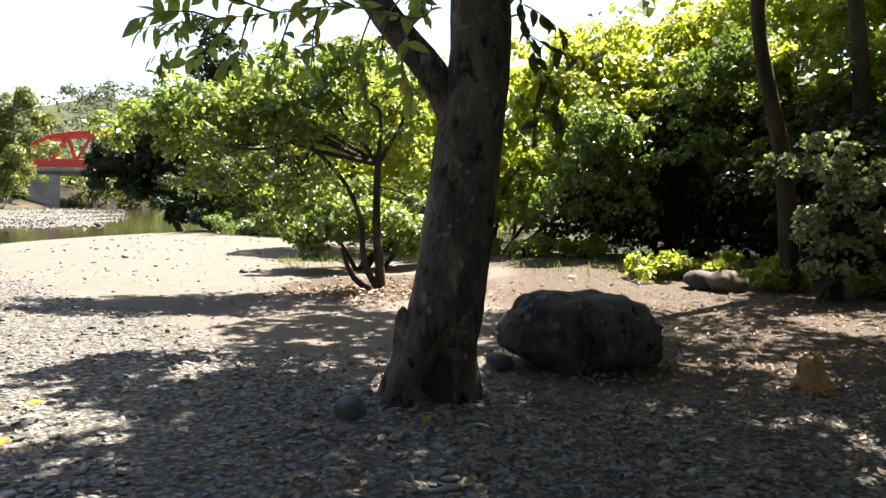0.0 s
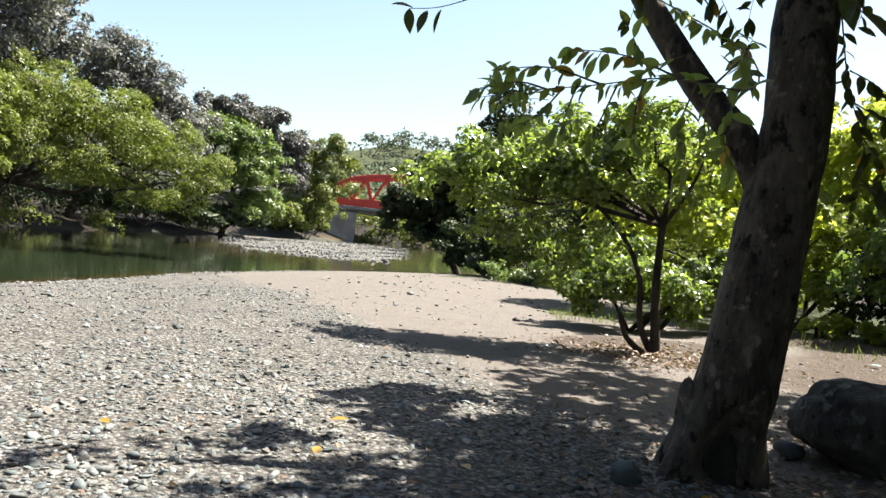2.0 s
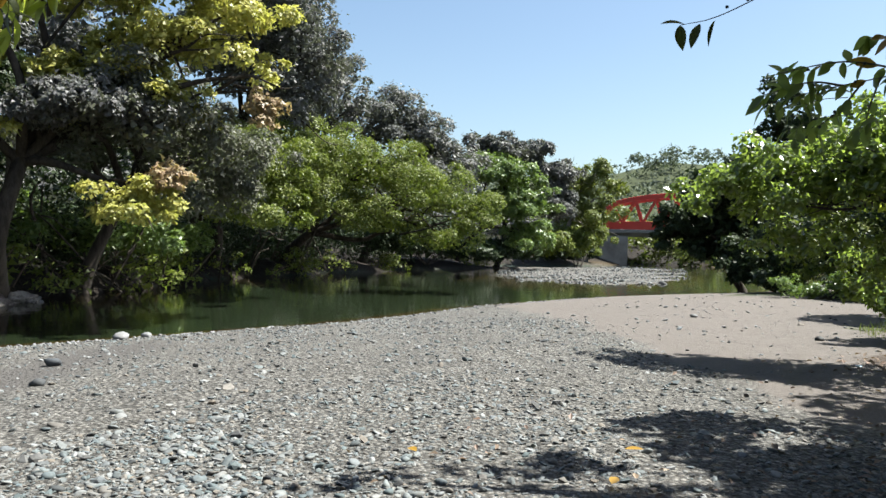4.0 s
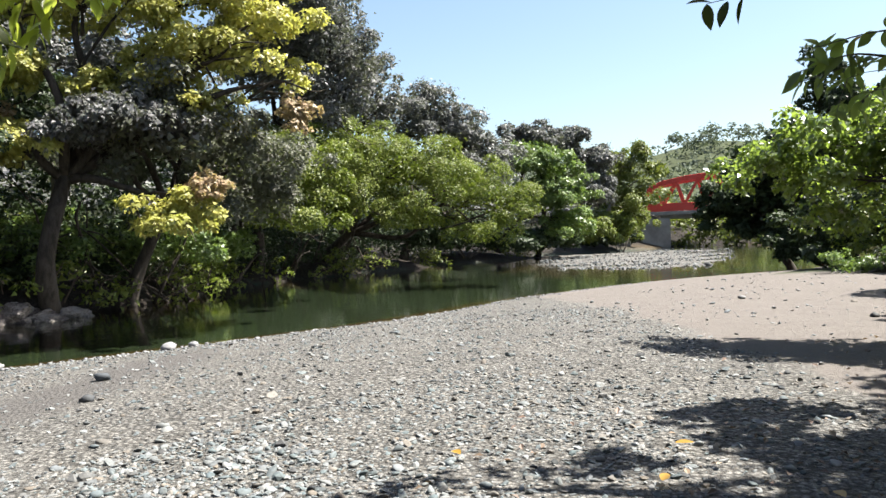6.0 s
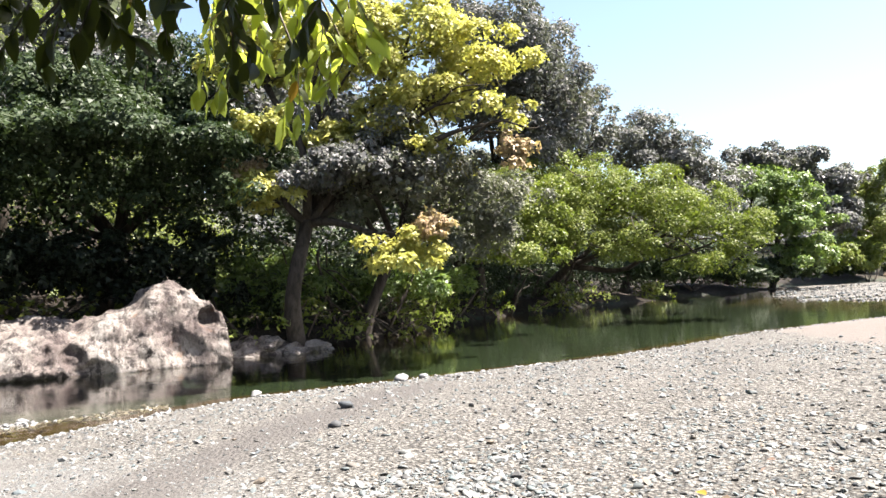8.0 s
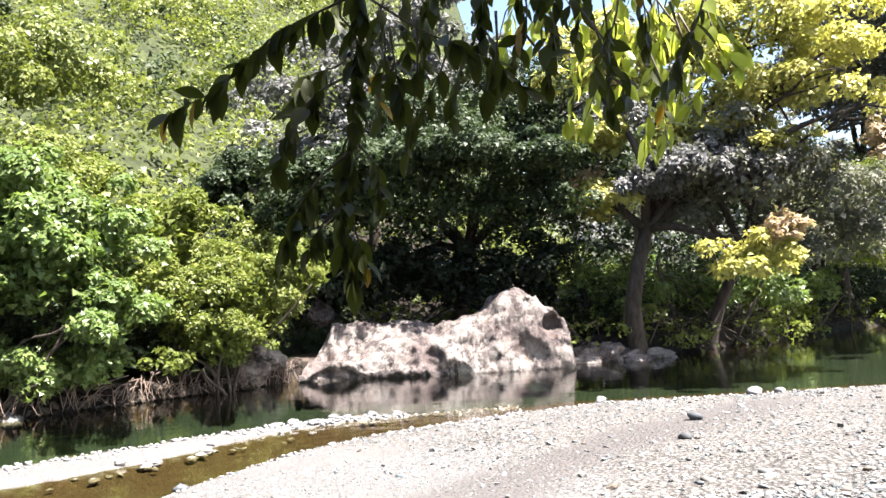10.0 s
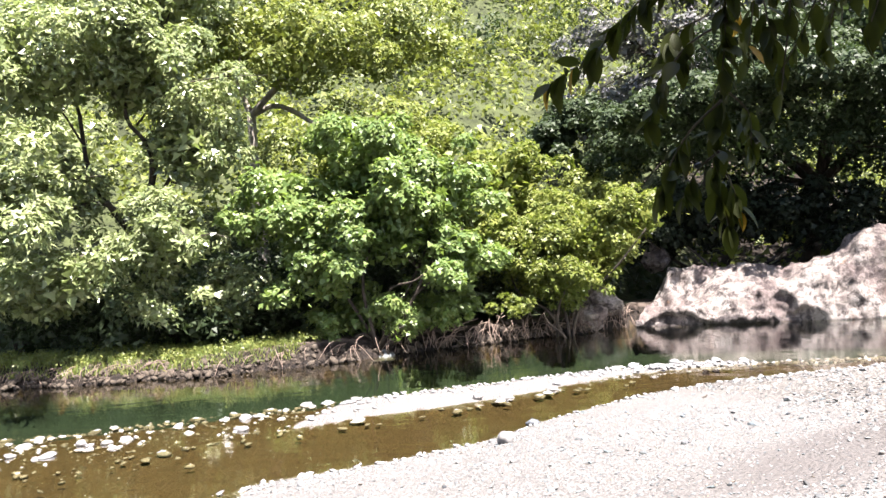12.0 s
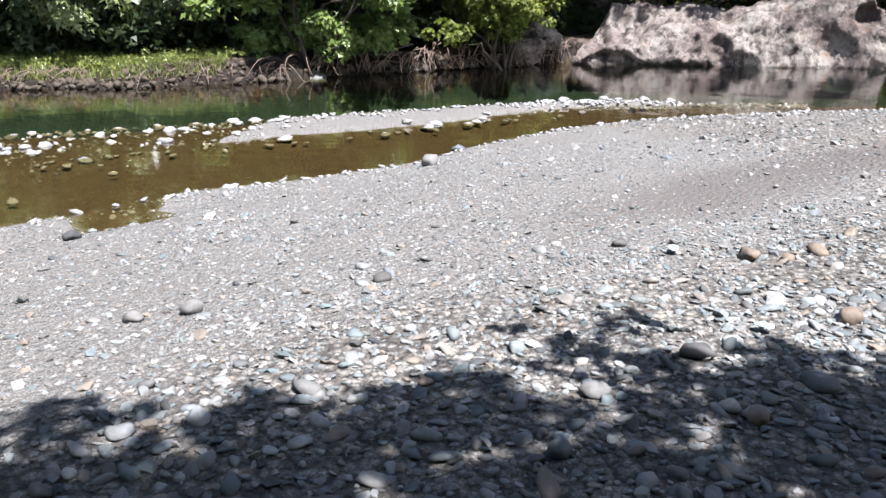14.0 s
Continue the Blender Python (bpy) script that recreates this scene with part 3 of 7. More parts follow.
FAR = np.array([(-60, 10), (-40, -3), (-25, -9), (-16.2, -14.5), (-13.3, -15.0), (-10.45, -15.7), (-8.2, -17.0), (-7.0, -18.5), (-4.6, -20.6), (-3.4, -21.5), (-1.9, -22.8), (-0.7, -24.2), (3.3, -25.7), (7.5, -25.4), (11, -25.9), (14.5, -27), (23, -32.7), (26, -35), (36, -38), (46, -41), (60, -44), (71, -44.5), (90, -47), (105, -51), (140, -58), (250, -105), (600, -260)], float)


def near_x(y):
    return np.interp(y, NEAR[:, 0], NEAR[:, 1])


def far_x(y):
    y = np.asarray(y, float)
    ragged = (0.16 * np.sin(2.3 * y) + 0.10 * np.sin(5.1 * y + 1.0) + 0.06 * np.sin(11.3 * y)) * smoothstep(70, 50, np.abs(y))
    return np.interp(y, FAR[:, 0], FAR[:, 1]) + ragged


def bar(x, y):
    """1 on the stony bar in the shallows, 0 off it."""
    mid_x = np.interp(y, [-9.5, -7.3, -5.3, -4.45, -3.0, -1.9, -0.85, 0.7, 3], [-8.0, -9.2, -10.8, -11.5, -12.5, -13.4, -14.3, -15.0, -15.4])
    half = np.interp(y, [-10.5, -9, -7, -4, -2.6, -1.7, -0.7, 1, 3], [0.3, 1.6, 1.7, 1.2, 1.15, 0.9, 0.45, 0.3, 0.25])
    return smoothstep(1.25, 0.7, np.abs(x - mid_x) / half) * smoothstep(-11, -9, y) * smoothstep(3.2, 1.0, y)


def shoal(x, y):
    left = np.interp(y, [39, 48, 60, 75, 86], [-25, -35, -41.5, -43, -43])
    right = np.interp(y, [39, 45, 60, 82, 86], [-22, -18, -21.5, -30.5, -33])
    d = np.minimum(x - left, right - x)
    return smoothstep(0.0, 1.6, d) * smoothstep(39, 42, y) * smoothstep(87, 83, y)


def wave(x, y, s, seed=0):
    r = np.random.default_rng(seed)
    out = 0
    for i in range(7):
        a, k, p = r.random() * 6.283, (1.0 + i * 0.55) / s, r.random() * 6.283
        out = out + np.sin((x * np.cos(a) + y * np.sin(a)) * k * 6.283 + p) / (1 + i * 0.5)
    return out / 2.6


def ground_z(x, y):
    x, y = np.asarray(x, float), np.asarray(y, float)
    dn, df = x - near_x(y), far_x(y) - x
    t = np.clip(dn / 8.5, 0, 1)
    near = WATER + 0.60 * (1.25 * t - 0.25 * t * t * t) + 0.02 * smoothstep(0, 3, dn) * wave(x, y, 5, 1)
    near = near + 0.36 * np.exp(-(((x - 3.2) / 3.6) ** 2 + ((y - 15.5) / 3.8) ** 2)) + 0.06 * np.clip(x - 3.5, 0, 40) + 0.10 * np.exp(-(((x + 0.6) / 1.5) ** 2 + ((y - 12.2) / 1.4) ** 2))
    ragged = 1 + 0.7 * wave(x, y, 1.1, 21)
    near = near - 0.22 * ragged * np.exp(-(((x + 6.0) / 0.6) ** 2) - ((y + 3.9) / 0.45) ** 2) - 0.40 * (0.8 + 0.2 * ragged) * np.exp(-(((x + 4.6) / 0.36) ** 2) - ((y + 4.5) / 0.34) ** 2)
    rise = smoothstep(0.0, 1.4, df) * (1 - smoothstep(3.0, -3.0, y)) + smoothstep(-0.1, 0.9, df) * smoothstep(3.0, -3.0, y)
    low_bank = smoothstep(3.0, -3.0, y)
    slope = 0.62 * smoothstep(16, -4, y + 0.25 * (x + 40)) + 0.07
    hill = np.clip(df - 5.5, 0, 90)
    far = WATER + (0.85 - 0.36 * low_bank + (0.18 - 0.08 * low_bank) * wave(x, y, 7, 2)) * rise + slope * hill * (1 + 0.10 * wave(x, y, 30, 3)) * smoothstep(4, 9, df)
    bed = WATER - np.clip(0.10 * np.clip(-dn, 0, 3) + 0.55 * smoothstep(1.5, 5.5, -dn), 0, 1.2) * smoothstep(-0.2, 0.35, -df)
    bar_x = np.interp(y, [-9.5, -7.3, -5.3, -3.0, -0.85, 3], [-8.8, -10.0, -11.3, -12.5, -14.3, -15.4])
    pool = smoothstep(-11, -9.5, y) * smoothstep(3.0, 1.5, y) * smoothstep(-1.2, -0.2, x - bar_x)
    bed = np.maximum(bed, WATER - 0.11 - 5 * (1 - pool))
    b = bar(x, y)
    top = np.where(y > -5.0, WATER + 0.035, WATER - 0.03) + 0.015 * wave(x, y, 1.5, 4)
    bed = bed * (1 - b) + top * b
    s = shoal(x, y)
    bed = bed * (1 - s) + (WATER + 0.03 + 0.05 * wave(x, y, 6, 5)) * s
    bed = bed + 3.0 * smoothstep(120, 140, y)
    z = np.where(dn > 0, near, np.where(df > 0, far, bed))
    ridge = 38 * np.exp(-(((x + 110) / 190) ** 2) - ((y - 345) / 75) ** 2) + 95 * np.exp(-(((x - 150) / 70) ** 2) - ((y - 430) / 110) ** 2) + 40 * np.exp(-(((x + 330) / 160) ** 2) - ((y - 170) / 120) ** 2)
    ridge = ridge * smoothstep(70, 160, np.hypot(x, y))
    return z + ridge * (1 + 0.12 * wave(x, y, 60, 6))


def graded(lo, hi, step, reach, growth=1.22):
    mid_part = list(np.arange(lo, hi + step / 2, step))
    s, p = step, hi
    while p < reach:
        s = min(s * growth, 260)
        p += s
        mid_part.append(p)
    s, p = step, lo
    head = []
    while p > -reach:
        s = min(s * growth, 260)
        p -= s
        head.append(p)
    return np.array(head[::-1] + mid_part)


gx, gy = graded(-26, 6, 0.22, 3500), graded(-14, 20, 0.22, 3500)
GX, GY = np.meshgrid(gx, gy, indexing="ij")
GZ = ground_z(GX, GY)
nx, ny = GX.shape
i, j = np.meshgrid(np.arange(nx - 1), np.arange(ny - 1), indexing="ij")
quads = np.stack([i * ny + j, (i + 1) * ny + j, (i + 1) * ny + j + 1, i * ny + j + 1], -1).reshape(-1, 4)
ground = solid("ground", np.stack([GX, GY, GZ], -1).reshape(-1, 3), quads, M_GROUND, smooth=True)
tagged(ground, "grey river gravel, tan sand and brown soil rising to green slopes", "ground", kind="structure")


def area_masks(x, y):
    dn, df = x - near_x(y), far_x(y) - x
    z = ground_z(x, y)
    wob = 0.5 * wave(x, y, 3.5, 9)
    sand = smoothstep(-0.8, 0.8, y - np.maximum(11.2 - (x + 4.6) * 1.05, 6.3) + wob) * (dn > 0) * smoothstep(60, 45, y)
    soil = smoothstep(-0.5, 0.5, np.minimum(x - 0.75 + wob * 0.5, y - 6.4 + wob * 0.5)) * smoothstep(-1.0, 1.0, x - 1.2 - 0.0 * y + wob)
    soil = np.maximum(soil, smoothstep(1.6, 0.9, np.hypot((x + 0.4) / 1.3, y - 12.0)))
    soil = np.maximum(soil, smoothstep(0.0, 0.6, df) * smoothstep(3.0, 1.6, df))
    soil = np.maximum(soil, smoothstep(5.5, 7, x))
    grass = np.maximum(smoothstep(1.2, 2.4, df), smoothstep(14.5, 17.5, y - 0.35 * np.abs(x - 2)) * smoothstep(-3.0, -1.2, x) * 0.75)
    grass = np.maximum(grass, smoothstep(44, 50, y) * smoothstep(0.5, 2.0, dn))
    grass = np.maximum(grass, smoothstep(0.75, 0.2, np.abs(np.hypot(x + 2.6, y - 17.5) - 0.4)) * 0.55)
    grass = np.maximum(grass, smoothstep(118, 128, y))
    grass = np.maximum(grass, smoothstep(26, 34, np.hypot(x, y)) * (dn > 6))
    grass = np.maximum(grass, smoothstep(70, 90, np.hypot(x, y)) * ((dn > 2) | (df > 2)))
    fine = smoothstep(-0.6, 0.6, np.minimum(-3.3 - 0.88 * y - x, 1.4 - y + 0.3 * (x + 9)) + wob) * (dn > 0)
    track = np.abs(x - np.interp(y, [-1.0, 0.3, 1.3, 2.4, 3.5, 4.75, 7.5, 9.0], [-3.6, -5.0, -6.0, -7.4, -8.6, -9.6, -12.0, -13.2])) * 0.72
    mud = smoothstep(0.95, 0.25, track + 0.35 * wob) * smoothstep(-0.8, 1.0, y) * smoothstep(9.5, 7.0, y) * 0.9
    inside = (dn <= 0) & (df <= 0)
    shallow = np.where((df <= 0) & (y < 125) & (z < WATER - 0.005), smoothstep(0.0, 0.03, WATER - z), 0.0)
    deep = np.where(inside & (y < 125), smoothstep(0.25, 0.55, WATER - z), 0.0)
    fine = np.maximum(fine, np.where(inside & (bar(x, y) > 0.5) & (y > -5), 1.0, 0.0))
    # dark earth of the bank, and painted shade under its trees
    humus_shade = smoothstep(-0.7, -0.3, df) * smoothstep(26, 16, df) * smoothstep(-1.5, 4.0, y) * smoothstep(125, 110, y)
    humus_shade = np.maximum(humus_shade, smoothstep(-0.7, -0.3, df) * smoothstep(0.95, 0.6, df) * (y < 0))
    humus_shade = np.maximum(humus_shade, smoothstep(6.0, 8.0, x) * smoothstep(1.5, 3.0, x))
    humus_shade = np.maximum(humus_shade, smoothstep(108, 116, y) * smoothstep(210, 180, y) * (np.abs(x + 60) < 90))
    return {"humus_shade": humus_shade, "sand": sand, "soil": soil, "grass": grass, "fine": fine, "mud": mud, "shallow": shallow, "deep": deep}


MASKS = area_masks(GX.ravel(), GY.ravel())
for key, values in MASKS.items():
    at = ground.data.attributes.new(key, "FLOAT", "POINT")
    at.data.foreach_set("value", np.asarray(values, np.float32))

wy = np.concatenate([np.arange(-60, 60, 1.0), np.arange(60, 150, 10.0)])
wv, wf = [], []
for k, yy in enumerate(wy):
    wv += [(float(far_x(yy)) - 1.5, yy, WATER), (float(near_x(yy)) + 3.2, yy, WATER)]
    if k:
        wf.append((2 * k - 2, 2 * k - 1, 2 * k + 1, 2 * k))
water = solid("water", wv, wf, M_WATER)
tagged(water, "calm dark green river water, brown in the shallows", "water", kind="structure")

# ---- far bank: trees along the water ----


def g(x, y):
    return float(ground_z(x, y))


tree("yellow_leaved_tree", (-25.0, 10.4, g(-25.0, 10.4)), (-24.8, 10.9, 3.8),
     [(-24.2, 11.6, 9.4, 2.3, 2.2, 1.6), (-22.8, 14.2, 9.9, 2.2, 2.4, 1.5), (-21.5, 16.1, 8.7, 1.6, 1.9, 1.5), (-25.0, 9.6, 9.0, 1.7, 1.7, 1.5), (-22.2, 14.8, 7.6, 1.9, 2.2, 1.2), (-21.2, 17.0, 6.8, 0.8, 1.0, 0.9)],
     25000, 0.165, M_LEAF_YELLOW, M_BARK, 0.32, "tall riverside tree with yellow-green leaves and forked dark trunk", seed=3,
     crowns=(("lower_foliage", [(-22.0, 13.2, 2.4, 1.1, 1.5, 0.9), (-25.2, 9.4, 4.6, 1.3, 1.3, 0.8), (-24.0, 11.5, 5.0, 0.9, 1.0, 0.6), (-23.6, 12.6, 6.4, 1.5, 1.6, 0.9), (-22.6, 14.6, 5.8, 1.2, 1.4, 0.8), (-24.8, 9.6, 6.6, 1.2, 1.3, 0.8)], 10500, 0.18, M_LEAF_YELLOW),
             ("faded_foliage", [(-21.6, 14.0, 3.2, 0.7, 0.9, 0.5), (-21.0, 17.0, 5.6, 0.6, 0.7, 0.7), (-25.6, 9.0, 5.4, 0.7, 0.8, 0.5)], 2200, 0.17, M_LEAF_TAN)), limbs=9, clumps=130, shell=0.7, slim=0.42, core=0.02)
tree("grey_leaved_tree", (-27.2, 14.0, g(-27.2, 14)), (-26.0, 15.0, 3.0),
     [(-24.0, 14.5, 5.8, 2.6, 2.6, 1.4), (-25.5, 12.5, 4.5, 2.2, 2.2, 1.4), (-23.5, 16.5, 4.4, 2.0, 2.4, 1.5), (-26.5, 16.5, 5.5, 2.4, 2.4, 1.6), (-25.0, 17.5, 3.0, 2.0, 2.2, 1.3), (-23.0, 12.0, 5.3, 1.5, 1.6, 0.7), (-22.4, 13.6, 4.6, 1.3, 1.5, 0.7)],
     19000, 0.165, M_LEAF_TWIGGY, M_BARK, 0.25, "twiggy grey-green tree standing on the shady river bank", seed=4, clumps=120,
     crowns=(("low_crown", [(-22.8, 11.8, 5.4, 1.2, 1.4, 0.6), (-23.4, 10.6, 5.0, 0.9, 1.0, 0.5), (-22.5, 13.0, 5.2, 0.9, 1.0, 0.5)], 8500, 0.165, M_LEAF_GREY),))
tree("tall_grey_tree", (-36.5, 26.0, g(-36.5, 26)), (-34.8, 26.6, 7.0),
     [(-33.0, 25.2, 13.6, 3.2, 3.2, 3.0), (-31.5, 27.6, 12.0, 2.6, 2.6, 2.5), (-31.0, 28.8, 10.2, 1.9, 2.0, 1.8), (-33.4, 24.4, 10.6, 3.0, 3.0, 2.6), (-32.6, 27.0, 8.4, 2.8, 2.8, 2.0)],
     25000, 0.20, M_LEAF_GREY, M_BARK, 0.30, "tall grey-green tree with pale trunk behind the bank", seed=5, clumps=120)
tree("tall_dark_tree", (-40.0, 35.0, g(-40, 35)), (-39.0, 35.6, 8.0),
     [(-40.0, 33.2, 14.8, 3.5, 3.5, 3.0), (-38.0, 36.0, 12.4, 2.5, 2.6, 2.2), (-37.2, 37.0, 10.2, 1.9, 2.0, 1.8), (-39.2, 35.0, 10.0, 3.2, 3.2, 2.4), (-42.0, 31.0, 14.0, 3.6, 3.6, 3.2)],
     21000, 0.23, M_LEAF_GREY, M_BARK, 0.4, "tall dark grey-green tree above the river trees", seed=6, clumps=120)
tree("spreading_tree", (-39.6, 33.0, g(-39.6, 33)), (-37.0, 33.6, 2.2),
     [(-36.6, 31.6, 6.4, 3.2, 3.2, 2.4), (-33.8, 34.6, 6.0, 3.4, 3.4, 2.1), (-31.0, 37.2, 4.6, 3.2, 3.2, 1.9), (-28.8, 39.0, 3.2, 2.3, 2.3, 1.7), (-35.4, 31.4, 3.6, 2.8, 2.8, 1.9), (-32.2, 34.4, 3.0, 2.8, 2.8, 1.5), (-29.6, 37.2, 1.8, 2.0, 2.2, 1.1), (-36.8, 28.6, 4.6, 2.4, 2.4, 2.0)],
     42000, 0.155, M_LEAF_MID, M_BARK, 0.36, "broad spreading green tree overhanging the dark water", seed=7, clumps=220, limbs=8, shell=0.4)
tree("bank_tree", (-34.3, 22.0, g(-34.3, 22)), (-32.6, 22.4, 2.6),
     [(-31.5, 21.6, 5.0, 2.6, 2.6, 2.2), (-30.0, 24.2, 5.2, 2.4, 2.4, 1.9), (-31.6, 25.0, 3.2, 2.4, 2.4, 1.8), (-29.6, 21.6, 3.2, 2.0, 2.2, 1.6), (-33.4, 27.2, 5.4, 2.6, 2.6, 2.0)],
     28000, 0.165, M_LEAF_MID, M_BARK, 0.26, "green tree with many low boughs on the river bank", seed=8, clumps=130)
tree("dark_round_tree", (-42.3, 43.5, g(-42.3, 43.5)), (-40.0, 43.8, 4.0),
     [(-38.6, 42.0, 9.8, 2.9, 2.9, 2.6), (-36.6, 44.2, 8.6, 2.7, 2.7, 2.3), (-35.0, 45.6, 6.6, 2.2, 2.2, 2.2), (-37.0, 43.8, 6.0, 3.2, 3.2, 2.4)],
     20000, 0.22, M_LEAF_GREY, M_BARK, 0.3, "dense dark grey-green round tree beside the water", seed=9, clumps=110)
tree("bright_green_tree", (-45.5, 59.5, g(-45.5, 59.5)), (-43.0, 60.0, 3.4),
     [(-41.8, 59.0, 8.6, 2.6, 2.6, 2.0), (-40.0, 60.6, 7.4, 2.5, 2.5, 1.9), (-38.6, 61.8, 5.4, 2.3, 2.3, 1.9), (-40.0, 60.4, 5.0, 2.8, 2.8, 2.2), (-38.6, 61.2, 2.4, 2.4, 2.4, 1.6)],
     15000, 0.28, M_LEAF_BRIGHT, M_BARK, 0.3, "bright green tree at the bend of the river", seed=10, clumps=110)
tree("olive_tree_crown", (-44.0, 64.0, g(-44, 64)), (-43.0, 64.0, 6.0),
     [(-43.4, 62.0, 10.6, 2.8, 2.8, 1.7), (-41.2, 64.6, 10.2, 2.8, 2.8, 1.7), (-39.0, 66.4, 8.2, 2.5, 2.5, 1.7), (-38.8, 65.8, 5.4, 2.5, 2.5, 2.2)],
     15000, 0.30, M_LEAF_GREY, M_BARK, 0.3, "flat-topped olive-green tree behind brighter leaves", seed=11, clumps=90)
tree("feathery_tree", (-47.5, 80.0, g(-47.5, 80)), (-45.0, 80.5, 5.0),
     [(-43.8, 79.6, 8.6, 3.2, 3.2, 2.4), (-41.4, 80.6, 10.4, 2.0, 2.0, 1.6), (-39.8, 81.6, 8.4, 2.0, 2.0, 1.6), (-42.4, 80.2, 5.4, 3.0, 3.0, 2.2), (-44.6, 79.0, 2.6, 2.6, 2.6, 2.2), (-43.0, 82.5, 3.2, 2.2, 2.2, 2.0), (-46.8, 84.0, 4.6, 2.6, 2.6, 2.6)],
     14000, 0.30, M_LEAF_HILL, M_PALEBARK, 0.25, "pale feathery tree growing beside the red bridge", seed=12, clumps=90, ragged=0.3)
bush("bank_bush", (-45.0, 82.0, g(-45, 82)), [(-46.0, 82.0, 2.0, 2.8, 2.8, 2.2), (-42.6, 78.0, 1.6, 2.4, 2.4, 1.7), (-43.6, 73.0, 1.8, 2.6, 2.8, 2.0), (-49.5, 92.0, 2.6, 3.0, 3.0, 2.6)],
     9000, 0.34, M_LEAF_MID, "thick green bushes at the foot of a bank", seed=13, clumps=70)
bush("dark_bank_bush", (-43.0, 52.0, g(-43, 52)), [(-45.4, 76.0, 1.2, 2.2, 2.6, 1.7), (-47.0, 83.0, 1.2, 2.2, 2.8, 1.8), (-48.6, 90.0, 1.2, 2.4, 2.8, 1.9), (-40.6, 57.0, 1.2, 2.2, 2.4, 1.6), (-42.4, 63.0, 1.2, 2.2, 2.6, 1.6), (-43.4, 69.0, 1.2, 2.2, 2.6, 1.7), (-43.0, 52.0, 2.0, 3.0, 3.6, 2.2), (-41.0, 47.0, 2.0, 2.8, 3.2, 2.2), (-43.8, 56.0, 1.8, 2.2, 2.6, 2.0)],
     18000, 0.36, M_LEAF_DARK, "dark green bushes hanging over the water edge", seed=14, clumps=70)
bush("low_bank_bush", (-28.2, 17.4, g(-28.2, 17.4)), [(-29.4, 17.4, 1.4, 1.4, 1.6, 1.0), (-28.4, 14.4, 1.4, 1.3, 1.5, 1.0), (-31.2, 20.4, 1.4, 1.4, 1.6, 1.0), (-28.2, 11.8, 1.7, 1.4, 1.5, 1.3), (-27.6, 9.6, 1.5, 1.2, 1.2, 1.1)],
     11000, 0.17, M_LEAF_BRIGHT, "low green undergrowth along the shaded river bank", seed=15, clumps=110)
tree("dark_thicket_tree", (-29.5, 5.0, g(-29.5, 5)), (-29.0, 5.5, 3.6),
     [(-29.2, 3.6, 7.4, 2.7, 2.7, 2.2), (-28.6, 6.8, 8.2, 2.7, 2.7, 2.3), (-28.2, 9.0, 6.2, 2.3, 2.3, 2.0), (-27.6, 3.4, 4.6, 2.3, 2.4, 1.9), (-27.2, 6.8, 4.6, 2.2, 2.4, 1.8), (-29.0, 0.6, 5.6, 2.4, 2.4, 2.0), (-28.0, 9.6, 9.6, 1.8, 1.8, 1.6), (-25.4, 3.6, 5.6, 1.9, 2.0, 1.0), (-25.2, 6.6, 6.0, 1.8, 1.9, 1.0), (-25.6, 1.0, 5.2, 1.8, 1.8, 1.0), (-24.6, 8.2, 4.6, 1.2, 1.4, 0.8), (-29.6, 8.6, 7.6, 2.2, 2.2, 1.8), (-29.8, 11.2, 7.0, 2.0, 2.2, 1.8)],
     36000, 0.17, M_LEAF_DARK, M_BARK, 0.3, "dense dark green trees behind the pink rock", seed=16, clumps=230, limbs=7,
     crowns=(("overhanging_foliage", [(-24.4, 2.4, 6.1, 1.6, 1.9, 0.6), (-24.2, 5.0, 6.3, 1.6, 1.9, 0.6), (-24.6, 0.0, 5.7, 1.5, 1.7, 0.6), (-24.2, 7.2, 6.0, 1.3, 1.5, 0.5)], 11000, 0.17, M_LEAF_DARK),))
tree("slope_shade_tree", (-35.0, 2.0, g(-35.0, 2.0)), (-34.4, 2.2, 8.0),
     [(-33.6, -1.6, 7.6, 2.2, 2.3, 2.0), (-33.8, 1.4, 9.4, 2.4, 2.5, 2.2), (-34.0, 4.4, 10.8, 2.4, 2.5, 2.1), (-34.4, 7.4, 11.6, 2.3, 2.4, 2.0), (-33.4, 1.8, 12.6, 2.0, 2.2, 1.7), (-33.4, 4.8, 14.0, 2.0, 2.2, 1.7), (-33.0, -1.0, 10.6, 1.9, 2.0, 1.6), (-32.0, 11.4, 8.5, 2.0, 2.2, 1.8), (-32.4, 14.4, 8.7, 2.0, 2.2, 1.8)],
     14000, 0.24, M_LEAF_GREY, M_BARK, 0.28, "tall dark grey-green tree on the slope above the rock", seed=161, clumps=130, limbs=7)
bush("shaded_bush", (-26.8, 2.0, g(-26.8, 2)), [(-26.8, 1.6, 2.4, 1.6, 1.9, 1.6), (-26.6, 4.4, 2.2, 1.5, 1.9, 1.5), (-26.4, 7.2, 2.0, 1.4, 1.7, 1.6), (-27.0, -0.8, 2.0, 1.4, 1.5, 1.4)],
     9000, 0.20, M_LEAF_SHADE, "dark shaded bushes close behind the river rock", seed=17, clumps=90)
bush("light_green_bush", (-25.0, -3.0, g(-25, -3)), [(-24.8, -3.2, 2.4, 1.5, 1.7, 1.3), (-24.9, -1.6, 1.6, 1.2, 1.2, 1.2), (-25.6, -4.8, 3.0, 1.7, 1.7, 1.3), (-24.4, -4.4, 1.2, 1.2, 1.4, 1.0), (-26.5, -1.6, 3.2, 1.5, 1.5, 1.3)],
     21000, 0.14, M_LEAF_HILL, "light green bushes covered with creepers on the slope", seed=18, clumps=130)
